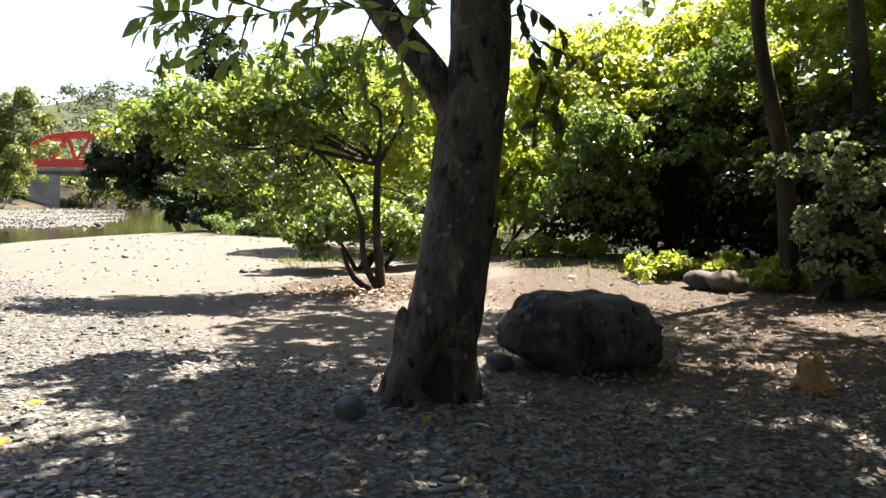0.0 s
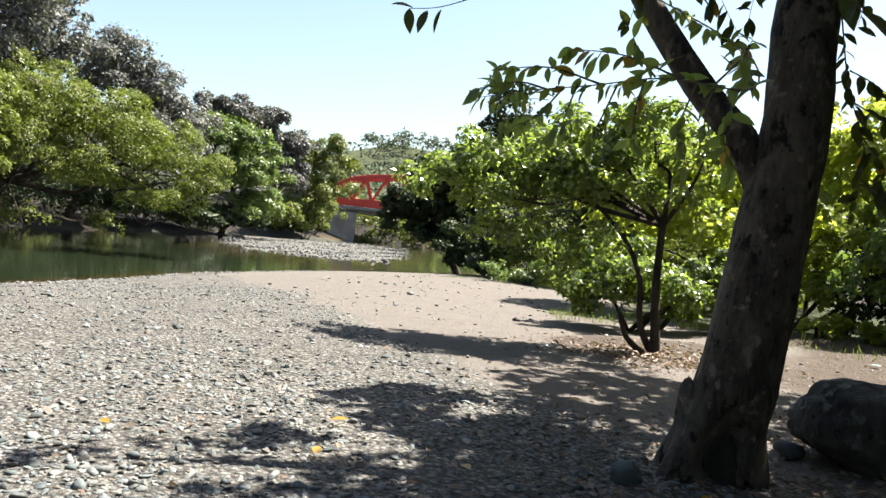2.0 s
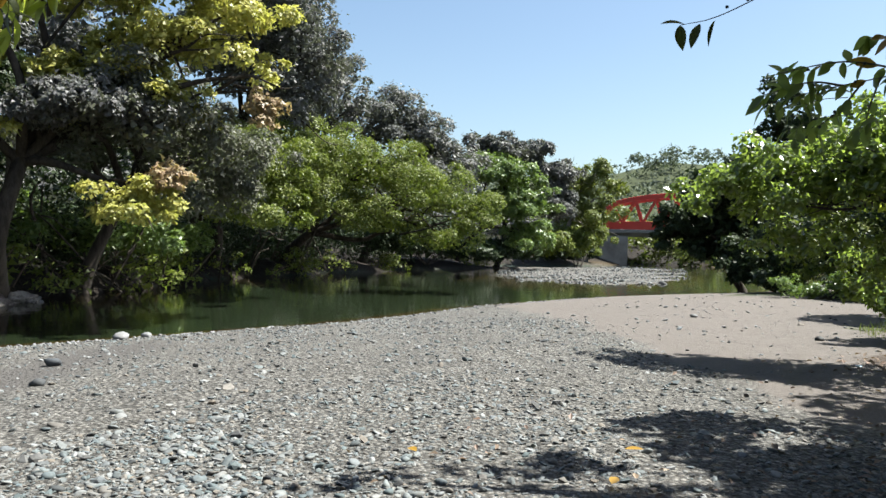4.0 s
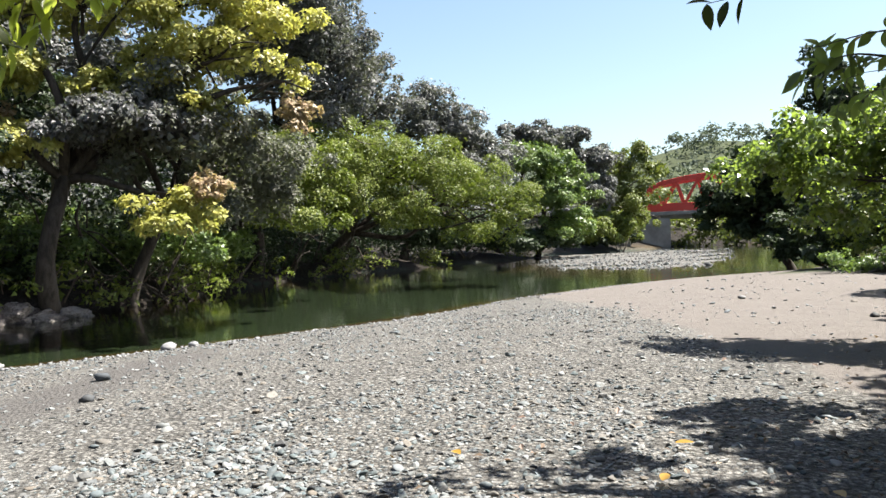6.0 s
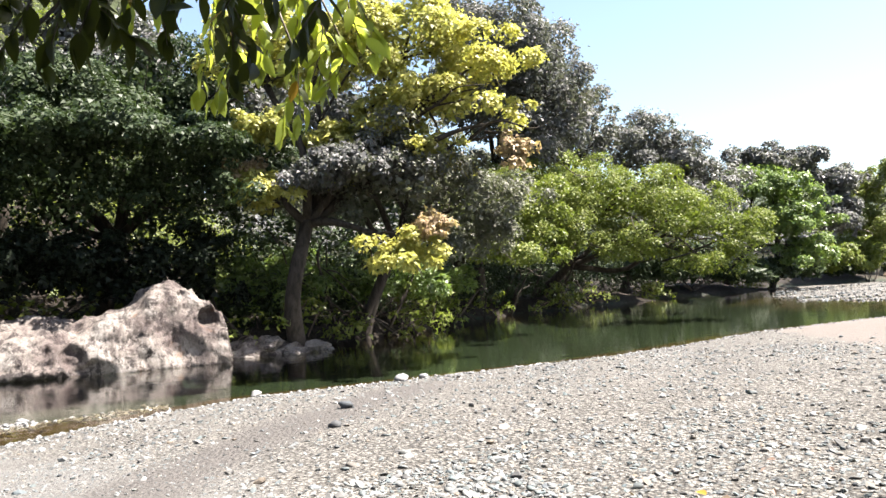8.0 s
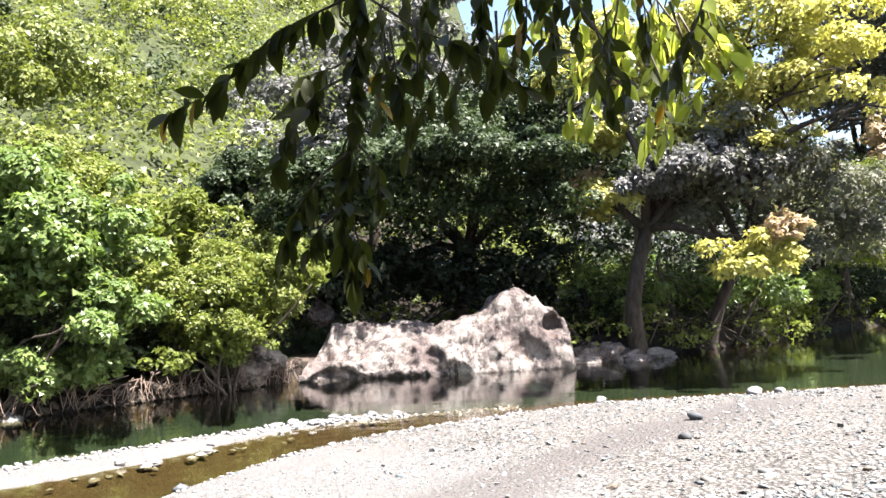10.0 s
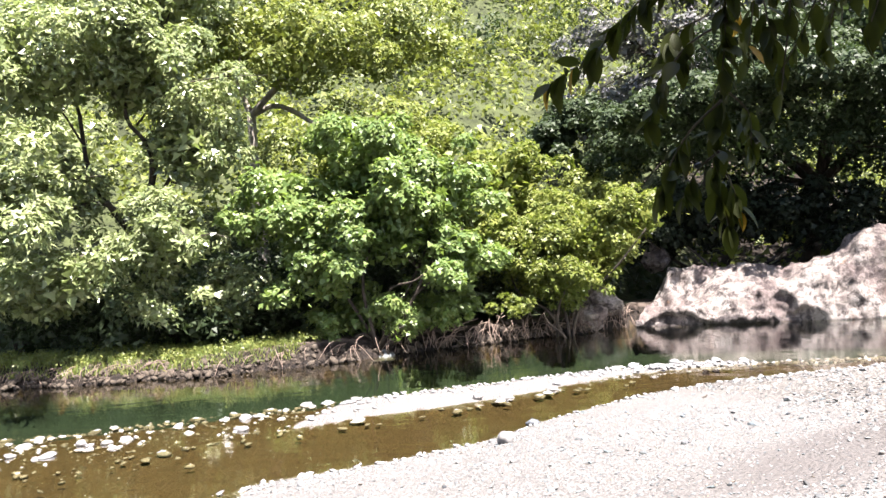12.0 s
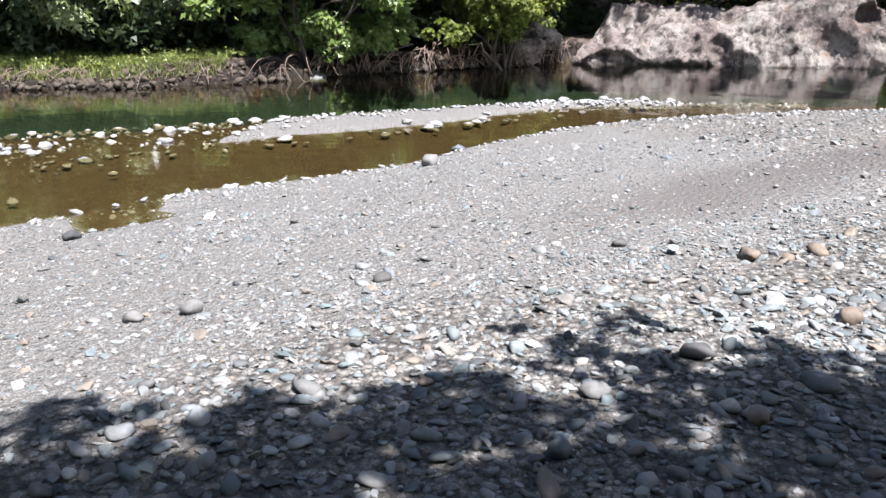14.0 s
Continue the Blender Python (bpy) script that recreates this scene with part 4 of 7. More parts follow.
bush("blue_green_shrub", (-27.5, -3.4, g(-27.5, -3.4)), [(-27.5, -3.4, 5.7, 1.1, 1.2, 0.9), (-27.0, -4.6, 4.9, 1.1, 1.2, 0.9), (-28.0, -2.0, 6.5, 1.1, 1.2, 0.9), (-27.0, -0.8, 4.6, 1.1, 1.2, 0.9)], 12000, 0.17, M_LEAF_DARK, "dark blue-green shrubs between bright bush and thicket", seed=28, clumps=90)
bush("creeper_bush", (-21.9, -2.6, g(-21.9, -2.6)), [(-21.8, -3.4, 1.8, 1.3, 1.4, 1.1), (-22.0, -1.8, 2.2, 1.3, 1.5, 1.1), (-22.2, -0.4, 2.5, 1.0, 1.0, 0.8), (-21.4, -2.6, 0.9, 0.9, 1.4, 0.8), (-20.7, -3.7, 0.35, 0.5, 0.7, 0.5), (-21.6, -2.3, 0.4, 0.5, 0.7, 0.45)],
     18000, 0.12, M_LEAF_MID, "rounded green creeper bush over dry stems", seed=19, clumps=140)
bush("bright_bank_bush", (-19.0, -7.0, g(-19.0, -7)), [(-17.9, -8.8, 3.33, 1.3, 1.3, 1.3), (-18.6, -7.0, 4.37, 1.5, 1.6, 1.3), (-19.2, -5.3, 3.33, 1.2, 1.3, 1.3), (-19.0, -5.0, 1.56, 1.1, 1.2, 1.1), (-18.1, -8.0, 1.66, 1.2, 1.4, 1.2), (-18.5, -6.4, 2.5, 1.4, 1.5, 1.2), (-19.0, -7.4, 0.42, 0.8, 1.6, 0.7), (-19.7, -5.6, 0.42, 0.8, 1.0, 0.7), (-18.3, -8.1, 0.15, 0.5, 0.7, 0.55), (-18.75, -6.5, 0.1, 0.5, 0.6, 0.5), (-19.5, -5.3, 0.2, 0.55, 0.6, 0.5)],
     31000, 0.15, M_LEAF_BRIGHT, "large bright green leafy bush leaning over the water", seed=20, clumps=190, stems=9, slim=0.45)
tree("pale_leaved_tree", (-19.6, -13.6, g(-19.6, -13.6)), (-17.8, -13.2, 2.8),
     [(-15.2, -14.0, 6.91, 2.1, 2.1, 1.8), (-16.6, -12.2, 7.13, 2.0, 2.0, 1.6), (-17.2, -11.1, 4.97, 1.5, 1.5, 1.5), (-16.8, -11.6, 2.7, 1.5, 1.6, 1.2), (-14.6, -14.4, 3.67, 1.8, 1.9, 1.7), (-15.2, -13.4, 1.94, 1.4, 1.4, 0.9), (-17.6, -12.0, 9.29, 1.8, 1.8, 1.4), (-17.4, -12.8, 1.3, 1.5, 1.6, 1.0), (-16.4, -15.0, 1.51, 1.5, 1.6, 1.1), (-18.2, -10.8, 1.08, 1.2, 1.2, 1.0)],
     36000, 0.185, M_LEAF_PALE, M_BARK, 0.16, "pale green tree with long leaves above the grassy bank", seed=21, clumps=230, slim=0.26, limbs=7)
tree("slope_tree", (-22.5, -12.0, g(-22.5, -12)), (-22.0, -12.0, 7.0),
     [(-22.0, -12.6, 9.0, 2.4, 2.4, 1.9), (-21.0, -9.6, 8.0, 2.2, 2.2, 1.7), (-24.0, -8.0, 9.0, 2.2, 2.2, 1.7), (-22.0, -8.4, 5.0, 1.9, 2.2, 1.7)],
     20000, 0.16, M_LEAF_HILL, M_PALEBARK, 0.2, "light green tree standing on the lower slope", seed=22, clumps=120)
bush("slope_bush", (-22.5, -6.5, g(-22.5, -6.5)), [(-22.6, -6.6, 3.2, 1.7, 1.8, 1.3), (-23.6, -4.6, 4.0, 1.7, 1.8, 1.3), (-20.4, -7.6, 4.0, 1.4, 1.5, 1.2), (-21.6, -5.2, 2.4, 1.4, 1.4, 1.2), (-24.5, -7.5, 5.4, 1.7, 1.8, 1.2)],
     13000, 0.18, M_LEAF_MID, "green bushes on the slope above the bank", seed=23, clumps=120)

tree("tall_slope_tree", (-34.0, 14.0, g(-34, 14)), (-33.6, 14.2, 6.5),
     [(-33.6, 12.4, 11.4, 2.8, 2.8, 2.2), (-33.0, 15.4, 11.0, 2.6, 2.6, 2.2), (-33.6, 10.0, 9.4, 2.4, 2.4, 2.2), (-32.4, 17.6, 9.0, 2.4, 2.4, 2.0), (-33.0, 13.6, 7.4, 2.8, 2.8, 2.0), (-35.0, 7.0, 10.0, 2.8, 2.8, 2.4)],
     12000, 0.26, M_LEAF_GREY, M_PALEBARK, 0.28, "grey-green tall tree on the slope behind the bank", seed=24, clumps=130)
bush("willowy_bush", (-18.5, -18.0, g(-18.5, -18)), [(-17.6, -17.2, 1.8, 1.8, 1.8, 1.5), (-18.0, -18.6, 3.8, 2.0, 2.0, 1.8), (-19.4, -17.4, 5.6, 2.0, 2.0, 1.7), (-16.8, -18.8, 1.0, 1.5, 1.5, 1.0), (-20.0, -19.6, 7.4, 2.2, 2.2, 1.7)],
     10000, 0.22, M_LEAF_PALE, "pale green bush with long leaves on the bank", seed=25, clumps=110, slim=0.26)
bush("dark_slope_bush", (-40.5, -18.6, g(-40.5, -18.6)), [(-40.0, -19.6, 17.6, 1.8, 1.9, 1.3), (-40.4, -17.4, 17.2, 1.8, 1.8, 1.3), (-39.6, -18.4, 16.0, 1.6, 1.7, 1.1), (-40.4, -16.0, 16.6, 1.5, 1.5, 1.1)], 9000, 0.26, M_LEAF_DARK, "dark grey-green shrubs high on the bright slope", seed=26, clumps=90)
tree("bare_slope_tree", (-36.4, -19.3, g(-36.4, -19.3)), (-35.8, -18.6, 13.6), [(-35.2, -17.6, 14.2, 0.7, 0.8, 0.4), (-35.2, -20.0, 14.6, 0.6, 0.7, 0.4)], 500, 0.18, M_LEAF_HILL, M_PALEBARK, 0.11, "small pale-branched tree leaning out from the slope", seed=27, clumps=20, core=0.0)
# scrub over the hillside, too much to count
rng = np.random.default_rng(31)
for label, leaf, n_b, n_l, seed in (("bright green scrub covering the steep hillside", M_LEAF_HILL, 1000, 110000, 1), ("dark green shrubs scattered over the steep hillside", M_LEAF_DARK, 70, 17000, 2), ("mid green shrubs mixed through the hillside scrub", M_LEAF_MID, 200, 19000, 3)):
    r = np.random.default_rng(seed)
    hx, hy = -24.5 - 62 * r.random(n_b) ** 1.9, -46 + 66 * r.random(n_b)
    keep = far_x(hy) - hx > 5
    hx, hy = hx[keep], hy[keep]
    size = (0.7 + 0.9 * r.random(len(hx))) * (1.25 if leaf is not M_LEAF_HILL else 1.0) * (1 + (-24 - hx) / 60)
    v, f = foliage(np.stack([hx, hy, ground_z(hx, hy) + size * 0.3, size * 1.4, size * 1.4, size * 0.75], 1), n_l, 0.27, r, clumps=9, shell=0.5)
    tagged(solid("hillside_scrub", v, f, leaf), label, "scrub", kind="stuff")
# undergrowth that closes the foot of the trees; dark leaf colour carries their shade
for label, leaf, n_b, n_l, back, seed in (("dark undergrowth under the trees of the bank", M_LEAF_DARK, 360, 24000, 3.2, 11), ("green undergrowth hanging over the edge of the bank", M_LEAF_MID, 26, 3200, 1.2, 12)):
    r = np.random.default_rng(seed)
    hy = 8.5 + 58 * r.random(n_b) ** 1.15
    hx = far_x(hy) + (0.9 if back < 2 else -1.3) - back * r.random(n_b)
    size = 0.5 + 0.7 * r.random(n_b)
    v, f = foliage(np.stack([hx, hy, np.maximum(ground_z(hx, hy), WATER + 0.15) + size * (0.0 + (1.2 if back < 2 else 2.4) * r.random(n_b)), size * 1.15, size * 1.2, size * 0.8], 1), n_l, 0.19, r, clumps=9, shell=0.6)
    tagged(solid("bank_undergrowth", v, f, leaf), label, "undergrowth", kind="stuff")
# shade in the hollows under the bank bushes, put into dark leaves
r = np.random.default_rng(17)
hy = -17 + 15 * r.random(150)
hx = far_x(hy) - 2.2 - 6.5 * r.random(150)
size = 0.6 + 0.7 * r.random(150)
v, f = foliage(np.stack([hx, hy, ground_z(hx, hy) + size * (0.2 + 1.2 * r.random(150)), size * 1.2, size * 1.2, size], 1), 24000, 0.18, r, clumps=9, shell=0.6)
tagged(solid("bank_undergrowth", v, f, M_LEAF_DARK), "dark green undergrowth between bank and hillside", "undergrowth", kind="stuff")
r = np.random.default_rng(18)
hy = -20 + 11.4 * r.random(260)
hx = far_x(hy) - 0.7 - 2.6 * r.random(260) ** 1.2
size = 0.22 + 0.25 * r.random(260)
v, f = foliage(np.stack([hx, hy, ground_z(hx, hy) + 0.05, size, size, size * 0.5], 1), 9000, 0.06, r, clumps=8, shell=0.6)
tagged(solid("bank_weeds", v, f, M_LEAF_HILL), "low green weeds along the top of the bank", "weeds", kind="stuff")
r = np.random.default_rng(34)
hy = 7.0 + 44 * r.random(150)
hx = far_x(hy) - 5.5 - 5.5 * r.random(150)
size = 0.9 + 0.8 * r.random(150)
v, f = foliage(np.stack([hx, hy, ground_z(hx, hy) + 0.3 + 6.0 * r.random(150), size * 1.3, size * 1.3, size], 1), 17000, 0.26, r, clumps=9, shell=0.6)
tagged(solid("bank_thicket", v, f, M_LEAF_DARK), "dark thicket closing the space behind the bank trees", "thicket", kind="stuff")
# bare stems and dead boughs at the foot of the bank
r = np.random.default_rng(35)
for k in range(46):
    y0 = 8.0 + 32.0 * r.random() ** 1.2
    x0 = float(far_x(y0)) - 0.15 - 1.6 * r.random()
    p = np.array((x0, y0, g(x0, y0)))
    dead = k % 3 == 0
    ln = (0.9 + 1.0 * r.random()) if dead else (1.8 + 2.2 * r.random())
    d = unit(np.array((0.9 * r.random() if dead else 0.35 * r.normal(), 0.5 * r.normal(), 0.35 if dead else 1.0))) * ln
    rad = 0.018 + 0.012 * r.random() if dead else 0.03 + 0.05 * r.random()
    stem = empty("driftwood" if dead else "sapling", p, "thin pale dead branch leaning over the water" if dead else "thin bare sapling in shade on the river bank", "driftwood" if dead else "sapling", "driftwood along the bank" if dead else "saplings along the bank")
    items = [tube(bough_path(p - (0, 0, 0.15), p + d, r), [rad, rad * 0.9, rad * 0.7, rad * 0.3], 6, 0.05, r)]
    for _ in range(3):
        a = p + d * (0.4 + 0.5 * r.random())
        items.append(tube(bough_path(a, a + unit(d * 0.5 / ln + r.normal(size=3) * 0.7) * ln * 0.35, r), [rad * 0.45, rad * 0.35, rad * 0.25, rad * 0.1], 5, 0.04, r))
    v, f = join(items)
    solid("stem", v, f, M_ROOT if dead else M_BARK, stem, smooth=True)
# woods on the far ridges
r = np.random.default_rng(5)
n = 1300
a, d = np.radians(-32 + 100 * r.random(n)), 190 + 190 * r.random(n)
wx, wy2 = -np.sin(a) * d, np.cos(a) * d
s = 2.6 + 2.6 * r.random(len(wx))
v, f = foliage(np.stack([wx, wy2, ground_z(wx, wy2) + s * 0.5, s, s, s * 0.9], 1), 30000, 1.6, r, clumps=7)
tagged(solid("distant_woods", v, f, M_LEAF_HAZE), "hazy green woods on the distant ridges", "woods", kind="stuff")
r = np.random.default_rng(6)
n = 260
wx, wy2 = -60 - 60 * r.random(n), 18 + 110 * r.random(n)
s = 2.4 + 2.4 * r.random(n)
v, f = foliage(np.stack([wx, wy2, ground_z(wx, wy2) + s * 0.8, s, s, s], 1), 14000, 0.9, r, clumps=9)
tagged(solid("bank_woods", v, f, M_LEAF_GREY), "grey-green woods behind the river trees", "woods", kind="stuff")

# ---- near bank trees ----
tree("dark_bridge_tree", (-12.6, 40.5, g(-12.6, 40.5)), (-13.6, 40.0, 1.6),
     [(-15.3, 39.4, 2.9, 1.3, 1.3, 1.4), (-14.2, 39.9, 3.9, 1.4, 1.4, 1.2), (-16.1, 39.1, 2.1, 0.8, 0.8, 1.0), (-13.4, 40.1, 2.7, 1.4, 1.4, 1.6), (-14.4, 39.8, 1.5, 1.2, 1.2, 0.8), (-12.6, 39.8, 1.2, 1.3, 1.2, 0.9), (-11.6, 38.6, 0.5, 1.2, 1.0, 0.8), (-10.2, 37.0, 0.3, 1.2, 1.0, 0.9)], 19000, 0.25, M_LEAF_DARK, M_BARK, 0.2, "dark purple-green tree leaning over the river corner", seed=40, clumps=110)
tree("bank_corner_tree", (-9.6, 40.0, g(-9.6, 40)), (-10.0, 39.6, 2.0),
     [(-12.6, 38.2, 3.4, 1.8, 1.8, 1.9), (-11.4, 38.6, 5.0, 1.8, 1.8, 1.6), (-10.2, 39.2, 3.2, 2.0, 2.0, 2.0), (-8.0, 40.0, 4.8, 2.4, 2.4, 2.4), (-12.0, 38.6, 1.0, 1.6, 1.4, 1.2), (-9.8, 38.0, 1.2, 1.8, 1.6, 1.5)], 18000, 0.26, M_LEAF_DARK, M_BARK, 0.2, "dark leafy tree on the sandy river corner", seed=41, clumps=110)
tree("slender_dark_tree", (-10.8, 41.0, g(-10.8, 41)), (-11.0, 40.6, 6.0), [(-11.2, 40.2, 8.8, 0.9, 0.9, 1.3), (-10.6, 40.4, 7.4, 1.4, 1.4, 1.1)], 2500, 0.22, M_LEAF_DARK, M_BARK, 0.12, "slender dark tree rising over the bank", seed=42, clumps=40)
bush("sand_edge_bush", (-6.2, 28.0, g(-6.2, 28)), [(-6.9, 27.6, 0.25, 0.8, 0.6, 0.45), (-5.7, 27.9, 0.35, 0.8, 0.6, 0.55), (-4.4, 27.5, 0.4, 0.9, 0.7, 0.6)], 3000, 0.09, M_LEAF_BRIGHT, "low bright bush at the edge of the sand", seed=43, clumps=40)
bush("river_corner_bush", (-5.0, 32.0, g(-5, 32)), [(-6.8, 33.0, 1.8, 2.0, 2.0, 1.8), (-4.0, 31.0, 2.6, 2.2, 2.2, 2.2), (-1.0, 29.0, 2.6, 2.2, 2.2, 2.4), (-8.6, 36.0, 1.6, 1.8, 1.8, 1.8), (-10.4, 35.6, 1.2, 1.4, 1.4, 1.6), (-8.8, 33.6, 0.8, 1.4, 1.2, 1.2), (-7.6, 36.0, 4.4, 1.8, 1.8, 1.6)], 17000, 0.21, M_LEAF_DARK, "dark green bushes behind the sand", seed=44, clumps=110)
small_blobs = [(-3.55, 11.2, 2.15, 0.55, 0.6, 0.5), (-3.05, 11.1, 2.35, 0.65, 0.7, 0.45), (-2.4, 11.2, 2.6, 0.7, 0.8, 0.45), (-1.6, 11.4, 2.8, 0.75, 0.8, 0.45), (-0.8, 11.5, 3.0, 0.7, 0.8, 0.5), (-0.1, 11.6, 2.9, 0.5, 0.7, 0.55), (-2.8, 11.1, 2.0, 0.65, 0.7, 0.45), (-2.05, 11.2, 2.2, 0.65, 0.7, 0.5), (-1.3, 11.4, 2.35, 0.6, 0.8, 0.45), (-3.0, 11.1, 1.55, 0.45, 0.5, 0.3), (-2.2, 11.2, 1.5, 0.5, 0.6, 0.38), (-1.75, 11.2, 1.05, 0.4, 0.5, 0.35), (-0.4, 11.8, 2.25, 0.45, 0.6, 0.4), (-1.3, 11.3, 1.6, 0.4, 0.5, 0.35)]
tree("small_riverside_tree", (-0.5, 11.5, g(-0.5, 11.5)), (-0.56, 11.5, 2.0), small_blobs, 17000, 0.08, M_LEAF_TREE, M_BARK, 0.068, "small upright tree with bright leaves over dry leaf litter", seed=45, clumps=260, limbs=7, shell=0.6, core=0.0,
     stems=([(-0.72, 11.4, 0.5), (-0.78, 11.35, 1.1), (-1.05, 11.3, 1.65), (-1.6, 11.3, 2.2)], [(-0.85, 11.2, 0.3), (-1.0, 11.1, 0.7)]))
bush("tree_foot_bush", (-1.0, 14.6, g(-1, 14.6)), [(-1.9, 14.4, 0.6, 0.6, 0.6, 0.5), (-1.2, 14.3, 0.9, 0.6, 0.6, 0.6), (-0.4, 14.6, 0.7, 0.6, 0.6, 0.6), (-1.6, 15.2, 1.2, 0.7, 0.7, 0.7), (0.1, 15.2, 0.9, 0.6, 0.6, 0.7)], 7000, 0.10, M_LEAF_TREE, "bright green undergrowth behind a small tree", seed=46, clumps=80, slim=0.45)

r = np.random.default_rng(13)
hy = 41 + 62 * r.random(130)
hx = near_x(hy) + 1.2 + 14 * r.random(130) ** 1.3
size = 1.0 + 1.3 * r.random(130)
v, f = foliage(np.stack([hx, hy, ground_z(hx, hy) + size * (0.4 + 1.2 * r.random(130)), size * 1.2, size * 1.2, size], 1), 24000, 0.28, r, clumps=10, shell=0.6)
tagged(solid("corner_woods", v, f, M_LEAF_DARK), "dark woods along the river beyond the sand", "woods", kind="stuff")
r = np.random.default_rng(16)
hx, hy = -66 + 60 * r.random(120), 106 + 34 * r.random(120)
size = 1.6 + 1.6 * r.random(120)
v, f = foliage(np.stack([hx, hy, ground_z(hx, hy) + size * (0.2 + 0.9 * r.random(120)), size * 1.3, size * 1.2, size], 1), 16000, 0.45, r, clumps=9, shell=0.6)
tagged(solid("bend_woods", v, f, M_LEAF_MID), "green woods at the bend beyond the bridge", "woods", kind="stuff")
r = np.random.default_rng(14)
hx = -7.5 + 9.5 * r.random(60)
hy = 30 - 0.55 * (hx + 7.5) + 7 * r.random(60) - np.clip(hx, 0, 9) * 0.9
size = 0.7 + 0.9 * r.random(60)
v, f = foliage(np.stack([hx, hy, ground_z(hx, hy) + size * (0.4 + 1.5 * r.random(60)), size * 1.2, size * 1.2, size], 1), 16000, 0.17, r, clumps=10, shell=0.6)
tagged(solid("clearing_woods", v, f, M_LEAF_MID), "green bushes closing the end of the sand", "woods", kind="stuff")
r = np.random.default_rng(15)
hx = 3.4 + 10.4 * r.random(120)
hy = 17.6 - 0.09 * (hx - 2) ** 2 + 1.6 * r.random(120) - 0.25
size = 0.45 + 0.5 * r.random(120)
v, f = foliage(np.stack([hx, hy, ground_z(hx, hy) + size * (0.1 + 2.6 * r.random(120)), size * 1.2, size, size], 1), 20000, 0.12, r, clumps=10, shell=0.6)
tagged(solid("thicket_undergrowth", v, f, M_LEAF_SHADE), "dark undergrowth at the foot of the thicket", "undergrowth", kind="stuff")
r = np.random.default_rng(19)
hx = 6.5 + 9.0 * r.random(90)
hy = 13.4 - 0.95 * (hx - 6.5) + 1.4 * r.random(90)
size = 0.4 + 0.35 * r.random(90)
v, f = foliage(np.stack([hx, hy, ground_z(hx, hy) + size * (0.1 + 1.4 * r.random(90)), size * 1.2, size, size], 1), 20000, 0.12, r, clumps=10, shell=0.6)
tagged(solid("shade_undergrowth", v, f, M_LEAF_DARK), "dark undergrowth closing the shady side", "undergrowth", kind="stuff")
r = np.random.default_rng(20)
a, d = np.radians(-25 - 33 * r.random(110)), 19 + 8 * r.random(110)
wx, wy2 = -np.sin(a) * d, np.cos(a) * d
s = 1.4 + 1.0 * r.random(110)
v, f = foliage(np.stack([wx, wy2, ground_z(wx, wy2) + 0.5 + 10.0 * r.random(110), s, s, s * 0.8], 1), 24000, 0.22, r, clumps=11, shell=0.6, core=0.10)
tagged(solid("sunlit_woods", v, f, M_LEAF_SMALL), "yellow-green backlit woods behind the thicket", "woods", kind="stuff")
r = np.random.default_rng(22)
hx = 2.6 + 6.4 * r.random(64)
hy = 15.5 - 0.055 * (hx - 2.6) ** 2 - 0.5 * r.random(64)
size = 0.28 + 0.30 * r.random(64)
hz = ground_z(hx, hy) + np.where(hx < 4.2, 0.5, 1.6) + 2.4 * r.random(64) ** 0.8
v, f = foliage(np.stack([hx, hy, hz, size * 1.1, size * 0.8, size * 1.3], 1), 13000, 0.10, r, clumps=9, shell=0.6, droop=0.6, core=0.0)
tagged(solid("hanging_creepers", v, f, M_LEAF_BRIGHT), "green creepers draped over the face of the thicket", "creepers", kind="stuff")
# the thicket on the landward side: sunlit top and shaded foot put into leaf colours
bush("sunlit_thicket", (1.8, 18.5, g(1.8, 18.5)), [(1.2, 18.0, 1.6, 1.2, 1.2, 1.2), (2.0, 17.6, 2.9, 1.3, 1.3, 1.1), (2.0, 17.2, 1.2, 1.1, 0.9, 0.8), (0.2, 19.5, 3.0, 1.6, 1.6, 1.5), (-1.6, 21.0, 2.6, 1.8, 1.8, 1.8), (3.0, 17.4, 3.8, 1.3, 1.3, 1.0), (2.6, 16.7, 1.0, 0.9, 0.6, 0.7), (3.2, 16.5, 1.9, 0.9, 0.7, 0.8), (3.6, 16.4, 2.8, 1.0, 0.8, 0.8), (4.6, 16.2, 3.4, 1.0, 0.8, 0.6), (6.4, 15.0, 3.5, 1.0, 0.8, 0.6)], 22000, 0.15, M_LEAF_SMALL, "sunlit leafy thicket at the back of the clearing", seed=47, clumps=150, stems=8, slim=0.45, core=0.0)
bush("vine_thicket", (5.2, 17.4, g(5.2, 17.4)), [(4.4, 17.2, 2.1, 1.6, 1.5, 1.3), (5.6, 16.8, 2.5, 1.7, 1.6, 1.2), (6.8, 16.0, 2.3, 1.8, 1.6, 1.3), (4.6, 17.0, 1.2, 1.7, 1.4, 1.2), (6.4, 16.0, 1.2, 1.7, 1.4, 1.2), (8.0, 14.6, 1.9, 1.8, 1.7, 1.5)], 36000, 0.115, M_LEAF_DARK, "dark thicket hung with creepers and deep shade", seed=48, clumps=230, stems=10)
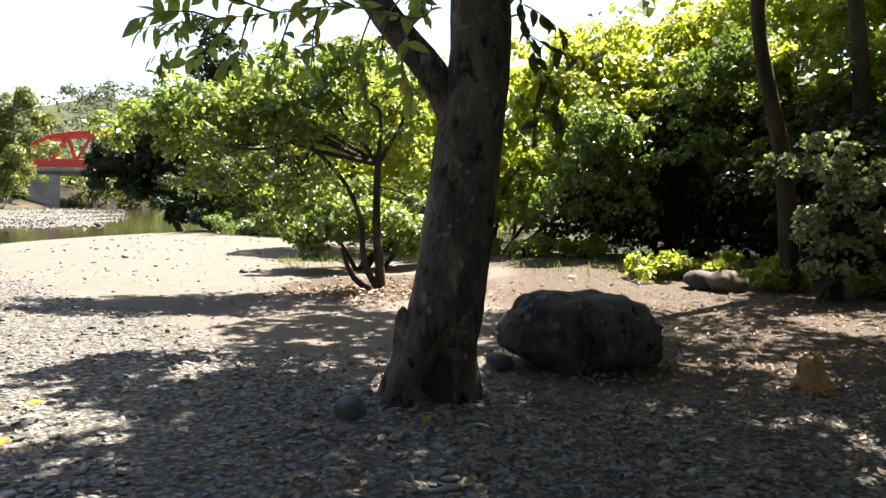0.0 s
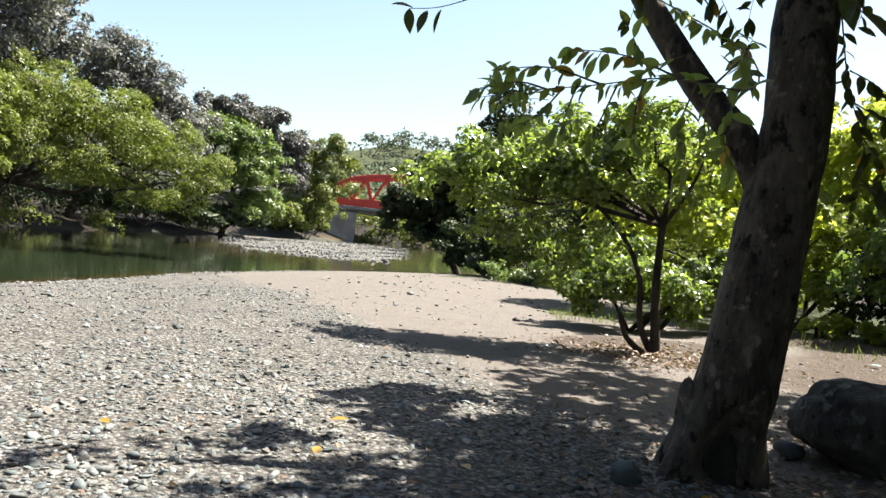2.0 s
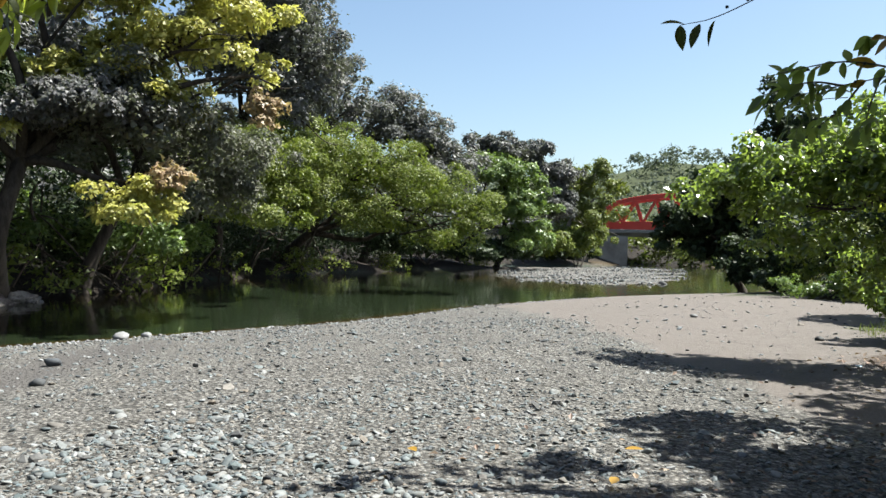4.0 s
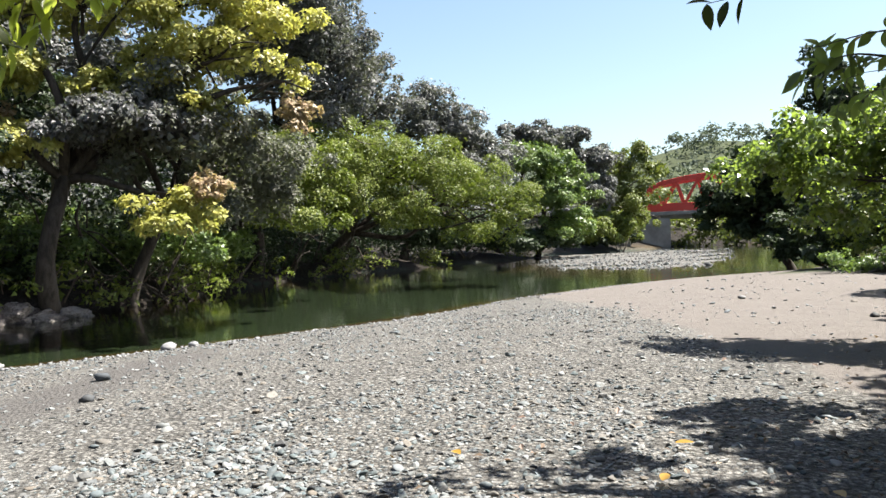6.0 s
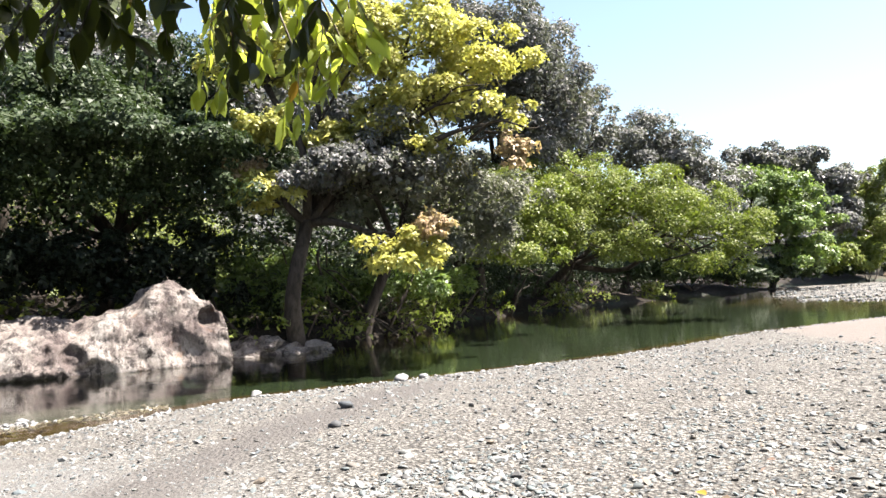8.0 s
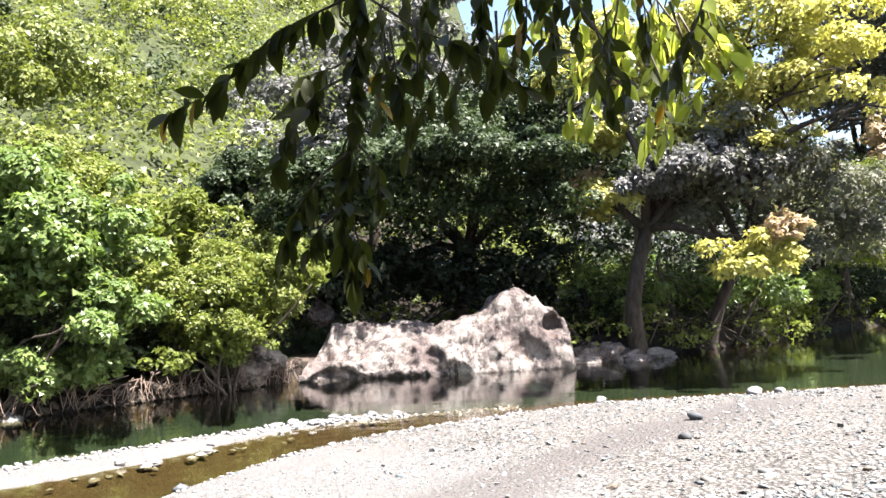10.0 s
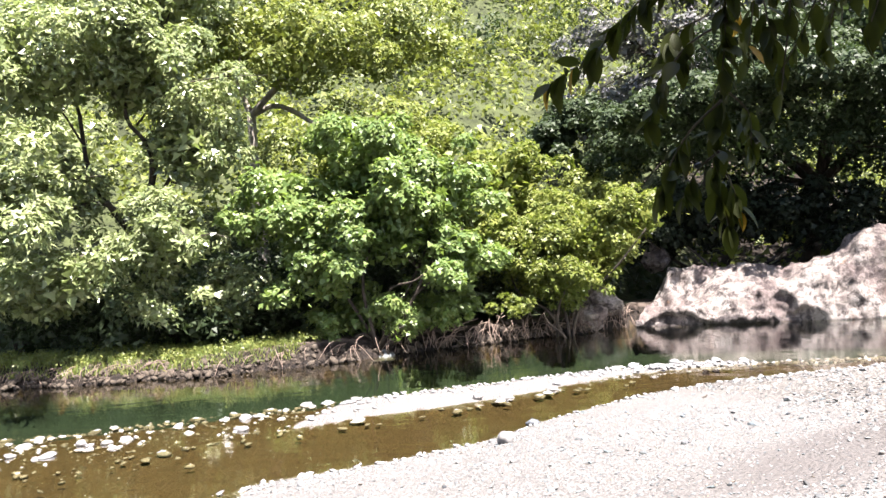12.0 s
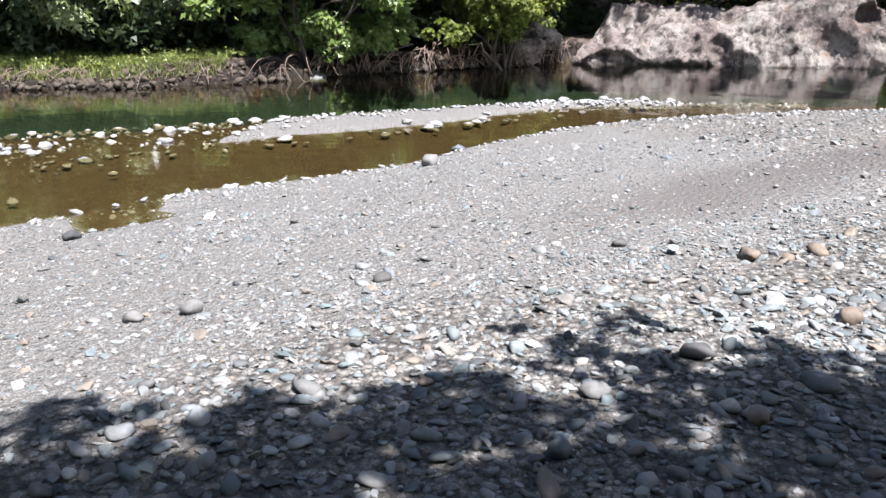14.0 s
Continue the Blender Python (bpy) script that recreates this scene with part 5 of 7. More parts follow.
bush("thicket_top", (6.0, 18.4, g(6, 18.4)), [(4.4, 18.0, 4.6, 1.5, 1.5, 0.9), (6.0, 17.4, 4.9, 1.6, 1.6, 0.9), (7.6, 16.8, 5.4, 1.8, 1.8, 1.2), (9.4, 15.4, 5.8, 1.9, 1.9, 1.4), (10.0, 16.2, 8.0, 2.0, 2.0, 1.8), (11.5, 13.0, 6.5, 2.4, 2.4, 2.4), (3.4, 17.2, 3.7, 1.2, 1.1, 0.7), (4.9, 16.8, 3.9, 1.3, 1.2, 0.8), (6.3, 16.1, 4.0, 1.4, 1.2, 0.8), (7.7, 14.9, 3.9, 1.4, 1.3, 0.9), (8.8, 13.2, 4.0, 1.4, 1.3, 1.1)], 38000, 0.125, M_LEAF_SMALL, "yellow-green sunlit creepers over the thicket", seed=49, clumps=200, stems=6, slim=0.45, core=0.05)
bush("shade_bush", (8.4, 11.4, g(8.4, 11.4)), [(7.0, 12.6, 1.6, 1.3, 1.3, 1.5), (8.0, 11.0, 1.8, 1.5, 1.5, 1.8), (9.0, 9.4, 2.4, 1.8, 1.8, 2.2), (9.6, 11.4, 4.2, 1.6, 1.6, 1.5), (10.5, 8.0, 3.8, 2.0, 2.0, 2.2)], 17000, 0.15, M_LEAF_DARK, "dark leafy bushes in shade under trees", seed=50, clumps=160, stems=8)
bush("glinting_bush", (5.6, 10.9, g(5.6, 10.9)), [(5.3, 10.9, 2.0, 0.45, 0.35, 0.45), (5.8, 10.9, 1.55, 0.5, 0.4, 0.5), (5.4, 10.8, 1.1, 0.45, 0.35, 0.45), (6.1, 10.8, 1.0, 0.45, 0.35, 0.5), (5.6, 10.8, 0.7, 0.55, 0.35, 0.35)], 2600, 0.085, M_LEAF_GLINT, "bush with small pale shining leaves under trees", seed=51, clumps=60, slim=0.45, core=0.0)
tree("thin_leaning_tree", (5.36, 11.6, g(5.36, 11.6)), (4.0, 11.6, 6.0),  [(4.2, 11.8, 7.6, 1.7, 1.7, 1.1), (5.6, 12.6, 8.0, 1.7, 1.7, 1.2), (3.4, 12.6, 8.2, 1.6, 1.6, 1.0), (6.5, 10.5, 7.2, 1.7, 1.7, 1.2)], 5000, 0.15, M_LEAF_SMALL, M_BARK, 0.115, "thin leaning tree with bare dark trunk", seed=52, clumps=90, bent=[(5.3, 11.6, 0.7), (5.16, 11.6, 1.95), (4.95, 11.6, 2.8), (4.72, 11.6, 3.75), (4.58, 11.6, 5.0)])
tree("straight_thicket_tree", (7.5, 13.7, g(7.5, 13.7)), (7.0, 13.9, 6.6), [(8.8, 14.4, 8.8, 1.5, 1.4, 1.2), (9.9, 13.8, 8.2, 1.5, 1.5, 1.2), (10.0, 11.6, 6.0, 1.5, 1.5, 1.3)], 5000, 0.15, M_LEAF_SMALL, M_BARK, 0.16, "straight grey tree rising out of the thicket", seed=53, clumps=90)
tree("shaded_dark_tree", (7.4, 8.9, g(7.4, 8.9)), (7.6, 9.0, 5.0), [(7.8, 8.2, 6.6, 1.9, 1.9, 1.4), (9.0, 7.2, 6.0, 2.0, 2.0, 1.6), (6.6, 9.4, 6.4, 1.3, 1.3, 1.0)], 6500, 0.15, M_LEAF_SMALL, M_BARK, 0.2, "dark-trunked tree standing in deep shade", seed=54, clumps=90)
r = np.random.default_rng(8)
n = 150
wx, wy2 = -6 + 46 * r.random(n), 21 + 26 * r.random(n)
keep = (wx > -2 + (wy2 - 21) * 0.1)
wx, wy2 = wx[keep], wy2[keep]
s = 1.6 + 1.4 * r.random(len(wx))
zz = ground_z(wx, wy2) + s * 0.6 + 3.0 * r.random(len(wx)) * (wx > 4)
v, f = foliage(np.stack([wx, wy2, zz, s, s, s], 1), 20000, 0.3, r, clumps=12)
tagged(solid("back_thicket", v, f, M_LEAF_MID), "green woods closing the back of the clearing", "woods", kind="stuff")
for k, (px, py, ln) in enumerate([(2.1, 15.4, 0.5), (3.0, 15.0, 0.55), (3.9, 12.9, 0.8), (4.6, 12.6, 0.6), (1.2, 16.4, 0.5), (5.5, 12.4, 0.5), (6.3, 11.0, 0.6), (7.4, 11.2, 0.7), (8.2, 10.2, 0.6), (5.2, 11.7, 0.5), (6.9, 10.2, 0.5)]):
    bush("weed_clump", (px, py, g(px, py)), [(px, py, g(px, py) + 0.13, ln * 0.75, ln * 0.55, 0.18), (px + 0.2, py + 0.1, g(px, py) + 0.3, ln * 0.4, ln * 0.35, 0.16)], 1200, 0.075, M_LEAF_SMALL, "low bright green weeds on sandy soil", 60 + k, "weeds", "weeds at the thicket edge", 3, clumps=30, slim=0.45)

# ---- the big tree beside the camera ----
big = empty("big_shade_tree", (0.23, 5.95, 0.0), "big leaning tree with smooth grey-brown bark and broad leaves", "tree")
rng = np.random.default_rng(70)
v, f = tube([(0.20, 5.95, -0.3), (0.22, 5.95, 0.0), (0.28, 5.95, 0.35), (0.36, 5.95, 0.8), (0.45, 5.95, 1.6), (0.52, 5.95, 2.4), (0.53, 5.95, 3.2), (0.75, 6.1, 4.6), (1.3, 6.4, 6.4)], [0.40, 0.325, 0.28, 0.255, 0.232, 0.205, 0.198, 0.16, 0.09], 48, 0.006, rng)
v = np.asarray(v)
lobe = np.array([noise.fractal(Vector(p * np.array((4.0, 4.0, 1.8))), 0.9, 2.1, 5) for p in v])
axis_x = np.interp(v[:, 2], [-0.3, 0, 0.35, 0.8, 1.6, 2.4, 3.2, 4.6, 6.4], [0.20, 0.22, 0.28, 0.36, 0.45, 0.52, 0.53, 0.75, 1.3])
out_from = unit(np.stack([v[:, 0] - axis_x, v[:, 1] - 5.95, 0 * v[:, 0]], 1))
roots_out = 0.07 * smoothstep(0.45, 0.0, v[:, 2]) * np.sin(5 * np.arctan2(out_from[:, 1], out_from[:, 0]) + 1.0)
v = v + out_from * (0.022 * lobe + roots_out)[:, None] * (v[:, 2] < 4.4)[:, None]
hollow = smoothstep(0.20, 0.04, np.abs(v[:, 0] - 0.33 + 0.05 * np.sin(9 * v[:, 2]))) * smoothstep(0.62, 0.20, v[:, 2]) * (v[:, 1] < 5.95)
v[:, 1] += 0.24 * hollow
solid("trunk", v, f, M_TRUNK, big, smooth=True)
# lump added inside the hollow, its black colour standing for shade
w, f = lump(rng, 3, 0.4)
w[:, 0] *= 1 - 0.75 * np.clip(w[:, 2], 0, 1)
solid("charred_hollow", w * (0.12, 0.12, 0.36) + (0.335, 5.89, 0.10), f, M_HOLLOW_SHADE, big, "near-black lump standing for shade in the hollow trunk foot", smooth=True)
w, f = lump(rng, 3, 0.25)
solid("burl", w * (0.09, 0.12, 0.24) + (0.06, 5.90, 0.36), f, M_TRUNK, big, smooth=True)
for pts, rad in (([(0.42, 5.95, 1.85), (0.20, 5.97, 2.25), (-0.12, 5.98, 2.62), (-0.62, 5.95, 3.35), (-0.95, 5.9, 4.0), (-1.25, 5.85, 4.7)], [0.13, 0.112, 0.105, 0.088, 0.045, 0.012]),
                 ([(0.6, 6.0, 3.8), (1.2, 5.2, 5.0), (1.8, 3.8, 6.0), (2.2, 2.2, 6.4)], [0.10, 0.08, 0.06, 0.03]),
                 ([(0.75, 6.1, 4.4), (1.6, 7.0, 5.6), (2.6, 8.6, 6.4)], [0.10, 0.07, 0.03]),
                 ([(0.6, 6.0, 3.6), (0.0, 4.6, 4.6), (-0.8, 3.0, 4.8), (-1.1, 2.4, 4.65)], [0.05, 0.035, 0.028, 0.014])):
    v, f = tube(pts, rad, 12, 0.015, rng)
    solid("limb", v, f, M_TRUNK, big, smooth=True)
r = np.random.default_rng(71)
crown_blobs = [(2.0, 6.6, 6.6, 1.4, 1.6, 0.9), (2.8, 8.8, 6.6, 1.7, 1.7, 0.9), (2.4, 4.2, 6.8, 1.8, 1.8, 0.9), (2.2, 2.2, 6.6, 1.7, 1.7, 0.9), (4.4, 6.4, 6.8, 1.8, 1.8, 0.9), (4.4, 3.6, 6.6, 1.8, 1.8, 0.9), (0.7, 4.6, 6.0, 1.1, 1.3, 0.7), (0.6, 8.6, 5.8, 1.2, 1.3, 0.7), (4.8, 9.0, 6.6, 1.8, 1.8, 0.9), (2.6, 0.4, 6.4, 1.6, 1.6, 0.8), (6.4, 5.0, 6.6, 1.8, 1.8, 0.9), (1.55, 2.9, 5.9, 0.95, 1.2, 0.6), (1.2, 5.4, 6.2, 1.1, 1.2, 0.6), (3.0, 6.6, 6.6, 1.4, 1.4, 0.7), (3.4, 7.8, 6.5, 1.3, 1.3, 0.7), (1.4, 8.0, 6.0, 1.2, 1.2, 0.6), (0.0, 3.6, 5.6, 0.5, 0.4, 0.35), (0.7, 3.5, 5.7, 0.8, 0.7, 0.4), (-0.25, 3.6, 5.5, 0.85, 0.9, 0.4), (2.0, 0.6, 5.8, 1.3, 1.4, 0.7), (4.4, 1.0, 6.4, 1.8, 1.8, 0.9), (6.6, 2.2, 6.6, 1.9, 1.9, 1.0)]
v, f = foliage(crown_blobs, 32000, 0.195, r, clumps=420, slim=0.42, shell=0.9, core=0.0)
solid("crown", v, f, M_LEAF_BIG, big)
# next five leaf sets are out of view, added to shape the shade below
v, f = foliage([(-0.8, 2.75, 3.7, 0.4, 0.5, 0.25), (-0.6, 3.2, 4.4, 0.45, 0.6, 0.3), (-0.85, 2.6, 3.3, 0.35, 0.4, 0.2)], 1500, 0.11, r, clumps=60, slim=0.45, core=0.0)
solid("low_crown", v, f, M_LEAF_BIG, big)
v, f = foliage([(0.7, -0.15, 5.8, 0.42, 0.35, 0.2), (0.62, 0.3, 5.75, 0.4, 0.35, 0.2), (0.58, 0.75, 5.7, 0.42, 0.35, 0.2), (0.45, 1.2, 5.7, 0.45, 0.35, 0.2), (0.36, 1.65, 5.7, 0.4, 0.35, 0.2), (0.25, 2.1, 5.7, 0.4, 0.35, 0.2), (0.12, 2.55, 5.6, 0.36, 0.35, 0.2), (0.0, 2.95, 5.6, 0.36, 0.35, 0.2)], 900, 0.12, r, clumps=70, slim=0.45, core=0.0)
solid("side_crown", v, f, M_LEAF_BIG, big)
v, f = foliage([(1.0, 11.3, 6.5, 0.5, 0.45, 0.3), (1.5, 11.7, 6.5, 0.5, 0.45, 0.3), (2.0, 12.1, 6.5, 0.5, 0.45, 0.3), (1.25, 10.3, 6.4, 0.5, 0.4, 0.3), (1.8, 10.8, 6.5, 0.5, 0.45, 0.3), (2.3, 11.2, 6.6, 0.5, 0.5, 0.3)], 1500, 0.17, r, clumps=70, slim=0.45, core=0.0)
solid("outer_crown", v, f, M_LEAF_BIG, big)
v, f = foliage([(-0.3, 4.0, 4.75, 0.3, 0.35, 0.18), (-0.75, 3.1, 4.8, 0.35, 0.35, 0.2), (-1.1, 2.45, 4.65, 0.3, 0.3, 0.2)], 260, 0.12, r, clumps=22, slim=0.45, core=0.0)
solid("low_bough_leaves", v, f, M_LEAF_BIG, big)
v, f = foliage([(-1.5, 5.45, 4.7, 0.16, 0.14, 0.08), (-1.42, 5.72, 4.7, 0.14, 0.12, 0.08), (-1.3, 6.0, 4.7, 0.16, 0.13, 0.08), (-1.2, 6.28, 4.7, 0.12, 0.1, 0.08), (-0.75, 6.4, 4.6, 0.3, 0.22, 0.12), (-0.7, 6.85, 4.7, 0.25, 0.2, 0.12)], 150, 0.12, r, clumps=24, slim=0.4, core=0.0)
solid("limb_leaves", v, f, M_LEAF_BIG, big)


# unseen trees behind the walk, added to cut sky light in the shade
for k, (px, py, hh) in enumerate(((9.0, 3.5, 6.5), (8.0, -1.5, 6.5), (4.5, -4.5, 6.0), (12.0, 6.5, 7.0), (1.0, -7.5, 6.0), (12.0, 1.0, 9.0), (10.5, -6.0, 8.5), (6.5, -9.5, 8.0))):
    tree("shade_tree", (px, py, g(px, py)), (px + 0.2, py, hh * 0.5), [(px - 1.2, py + 0.6, hh, 2.0, 2.0, 1.5), (px + 1.4, py + 0.4, hh, 2.0, 2.0, 1.5), (px, py - 1.4, hh + 0.6, 2.0, 2.0, 1.5), (px - 0.4, py, hh - 2.2, 2.2, 2.2, 1.6), (px + 0.6, py + 0.8, hh - 4.0, 2.0, 2.0, 1.6)],
         3200, 0.52, M_LEAF_DARK, M_BARK, 0.22, "dark leafy tree added out of view to block the sky", seed=400 + k, clumps=90, group="shade trees behind the clearing")


def leaf_mesh(name, curl=0.12):
    """One broad pointed leaf of unit length along x with a midrib fold and a drooping tip."""
    xs = [0.0, 0.12, 0.3, 0.5, 0.7, 0.88, 1.0]
    ws = [0.0, 0.12, 0.21, 0.23, 0.18, 0.08, 0.0]
    v, f = [], []
    for x, w in zip(xs, ws):
        z = -curl * x * x
        v += [(x, w, z + w * 0.3), (x, 0, z), (x, -w, z + w * 0.3)]
    for k in range(len(xs) - 1):
        a = 3 * k
        f += [(a, a + 1, a + 4), (a, a + 4, a + 3), (a + 1, a + 2, a + 5), (a + 1, a + 5, a + 4)]
    return mesh_from(name, np.array(v), np.array(f), True)


LEAF_MESHES = []
for k, m in enumerate((M_LEAF_BIG, M_LEAF_BIG, M_LEAF_BIG, M_LEAF_YOLD)):
    me = leaf_mesh("leaf", 0.05 + 0.13 * (k % 3))
    me.materials.append(m)
    LEAF_MESHES.append(me)


LIGHT_LEAVES = []
for k in range(3):
    me = leaf_mesh("leaf", 0.05 + 0.13 * k)
    me.materials.append(M_LEAF_SPRAY)
    LIGHT_LEAVES.append(me)


# brightest copy of the broad leaf, with backlight in its colour
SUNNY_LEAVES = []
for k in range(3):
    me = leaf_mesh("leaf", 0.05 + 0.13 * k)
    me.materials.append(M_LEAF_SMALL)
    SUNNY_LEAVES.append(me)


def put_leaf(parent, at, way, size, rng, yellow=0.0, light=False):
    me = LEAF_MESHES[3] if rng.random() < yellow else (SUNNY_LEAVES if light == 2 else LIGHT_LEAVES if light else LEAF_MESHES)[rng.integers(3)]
    ob = new("leaf", me)
    ob.parent = parent
    ob.matrix_parent_inverse = parent.matrix_basis.inverted()
    q = Vector(way).to_track_quat("X", "Z")
    ob.matrix_basis = Matrix.LocRotScale(at, q @ Euler((rng.normal() * 0.7, 0, 0)).to_quaternion(), (size, size, size))
    return ob


def leafy_branch(name, paths, label, seed, spacing=0.06, size=0.12, hang=0.6, yellow=0.05, berries=0, thick=0.006, light=False):
    """Thin twigs with broad leaves standing off them; each leaf is a piece of its own."""
    rng = np.random.default_rng(seed)
    ob = empty(name, paths[0][0], label, "branch", "leafy boughs of the big tree")
    for path in paths:
        pts = np.array(path, float)
        v, f = tube(pts, np.linspace(thick, thick * 0.3, len(pts)), 6, 0.02, rng)
        twig = solid("twig", v, f, M_TWIG, ob, smooth=True)
        seg = np.linalg.norm(np.diff(pts, axis=0), axis=1)
        s = np.r_[0, np.cumsum(seg)]
        d = np.arange(0.25 * s[-1] * rng.random() + 0.05, s[-1], spacing)
        for dd in list(d) + [s[-1]]:
            at = np.array([np.interp(dd, s, pts[:, k]) for k in range(3)])
            k = min(np.searchsorted(s, dd), len(seg)) - 1
            ahead = unit(pts[max(k, 0) + 1] - pts[max(k, 0)])
            way = unit(ahead * 0.6 + rng.normal(size=3) * 0.75 + np.array((0, 0, -hang)))
            put_leaf(twig, at, way, size * (0.7 + 0.5 * rng.random()), rng, yellow, light)
        for _ in range(berries):
            dd = s[-1] * (0.2 + 0.75 * rng.random())
            at = np.array([np.interp(dd, s, pts[:, k]) for k in range(3)]) + rng.normal(size=3) * 0.008
            w, f = lump(rng, 1, 0.05)
            solid("berry", w * 0.008 + at, f, M_BERRY, twig, smooth=True)
    return ob


sr = np.random.default_rng(880)
SPRAY = []
for _ in range(6):
    a = np.array((-0.8 + 0.95 * sr.random(), 3.0 + 0.7 * sr.random(), 1.86 + 0.30 * sr.random()))
    d = np.array((-0.16 + 0.2 * sr.normal() * 0.5, -0.05 + 0.08 * sr.normal(), -0.05 - 0.10 * sr.random() + 0.06 * sr.normal()))
    SPRAY.append([tuple(a), tuple(a + d * 0.5 + (0, 0, 0.015)), tuple(a + d)])
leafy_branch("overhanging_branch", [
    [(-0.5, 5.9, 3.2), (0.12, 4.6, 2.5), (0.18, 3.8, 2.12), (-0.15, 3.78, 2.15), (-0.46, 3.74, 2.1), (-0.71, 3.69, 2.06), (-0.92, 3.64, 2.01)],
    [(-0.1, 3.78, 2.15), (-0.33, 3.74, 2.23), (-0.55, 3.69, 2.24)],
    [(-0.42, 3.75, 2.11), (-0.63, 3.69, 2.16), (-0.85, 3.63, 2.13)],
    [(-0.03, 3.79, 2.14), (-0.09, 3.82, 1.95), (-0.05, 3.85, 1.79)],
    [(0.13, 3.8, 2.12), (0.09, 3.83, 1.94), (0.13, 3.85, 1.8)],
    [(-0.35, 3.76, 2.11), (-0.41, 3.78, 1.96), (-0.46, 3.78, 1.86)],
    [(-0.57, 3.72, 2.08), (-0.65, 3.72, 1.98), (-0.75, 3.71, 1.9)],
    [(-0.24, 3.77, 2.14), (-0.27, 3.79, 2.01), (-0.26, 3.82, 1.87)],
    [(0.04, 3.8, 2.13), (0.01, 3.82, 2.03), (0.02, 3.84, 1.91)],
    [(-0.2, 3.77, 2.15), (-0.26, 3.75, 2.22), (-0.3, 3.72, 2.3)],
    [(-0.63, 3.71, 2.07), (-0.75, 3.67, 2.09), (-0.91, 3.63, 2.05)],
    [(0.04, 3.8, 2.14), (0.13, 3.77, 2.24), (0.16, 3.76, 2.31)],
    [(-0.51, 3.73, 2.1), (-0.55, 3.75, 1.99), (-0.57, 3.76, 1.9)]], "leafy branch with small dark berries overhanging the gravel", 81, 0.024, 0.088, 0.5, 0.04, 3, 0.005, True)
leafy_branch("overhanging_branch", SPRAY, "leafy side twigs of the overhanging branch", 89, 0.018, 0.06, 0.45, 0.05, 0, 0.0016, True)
leafy_branch("high_branch", [
    [(-0.62, 5.95, 3.35), (-0.14, 4.47, 3.11), (-0.02, 4.59, 2.8), (0.12, 4.67, 2.56)],
    [(-0.31, 4.44, 3.14), (-0.39, 4.56, 2.8), (-0.44, 4.62, 2.6)],
    [(0.03, 4.49, 3.1), (0.16, 4.58, 2.87), (0.15, 4.65, 2.65)],
    [(-0.2, 4.47, 3.1), (-0.18, 4.57, 2.84), (-0.05, 4.62, 2.72)],
    [(-0.06, 4.47, 3.12), (-0.11, 4.55, 2.9), (-0.02, 4.62, 2.72)]], "dark leaves hanging between the forked limbs", 93, 0.04, 0.10, 0.5, 0.03, 0, 0.004)
leafy_branch("high_branch", [
    [(0.75, 6.1, 4.6), (0.79, 6.02, 3.76), (1.06, 6.11, 3.43), (1.3, 6.13, 3.24)],
    [(0.94, 5.97, 3.83), (1.25, 6.01, 3.62), (1.44, 6.02, 3.47)],
    [(1.34, 5.91, 3.8), (1.58, 5.98, 3.51), (1.56, 6.06, 3.3)],
    [(2.24, 5.73, 3.59), (1.99, 5.89, 3.4), (1.78, 6.01, 3.25)],
    [(0.72, 6.11, 3.54), (0.87, 6.19, 3.28), (0.86, 6.25, 3.08)],
    [(1.65, 5.83, 3.83), (1.72, 5.9, 3.61), (1.62, 5.98, 3.47)]], "dark leafy twigs hanging against the bright sky", 94, 0.05, 0.13, 0.4, 0.0, 0, 0.005)
leafy_branch("berry_twig", [[(-0.4, 4.6, 3.2), (-0.62, 3.7, 2.6), (-0.85, 3.4, 2.38), (-1.0, 3.32, 2.30), (-1.12, 3.28, 2.28)]], "thin berry twig hanging free against the sky", 82, 0.9, 0.10, 0.9, 0.0, 9, 0.004)
br = bpy.data.objects["berry_twig"]
r = np.random.default_rng(83)
for at, way in (((-1.1, 3.28, 2.28), (-0.7, 0, 0.25)), ((-1.05, 3.3, 2.28), (-0.3, -0.2, -1)), ((-1.0, 3.32, 2.29), (-0.3, 0.1, -0.9))):
    put_leaf(br, at, way, 0.10, r)
leafy_branch("shaded_branch", [[(0.7, 6.05, 3.3), (0.85, 6.3, 2.7), (1.0, 6.4, 2.3), (0.98, 6.4, 1.85)], [(0.87, 6.3, 2.6), (1.1, 6.4, 2.5), (1.35, 6.4, 2.42)], [(0.95, 6.35, 2.4), (1.1, 6.4, 2.2), (1.15, 6.45, 2.0)], [(0.85, 6.3, 2.8), (1.0, 6.4, 2.75), (1.2, 6.4, 2.6)]], "shaded leafy branch hanging beside the trunk", 84, 0.04, 0.13, 0.7, 0.03)
leafy_branch("near_sunlit_twig", [[(0.1, 3.4, 3.0), (0.25, 2.7, 2.35), (0.30, 2.5, 2.16), (0.36, 2.45, 2.02)], [(0.25, 2.7, 2.35), (0.2, 2.5, 2.2), (0.18, 2.45, 2.12)], [(0.3, 2.6, 2.3), (0.42, 2.5, 2.2), (0.5, 2.45, 2.16)]], "bright sunlit twig hanging overhead", 85, 0.05, 0.10, 0.6, 0.0)
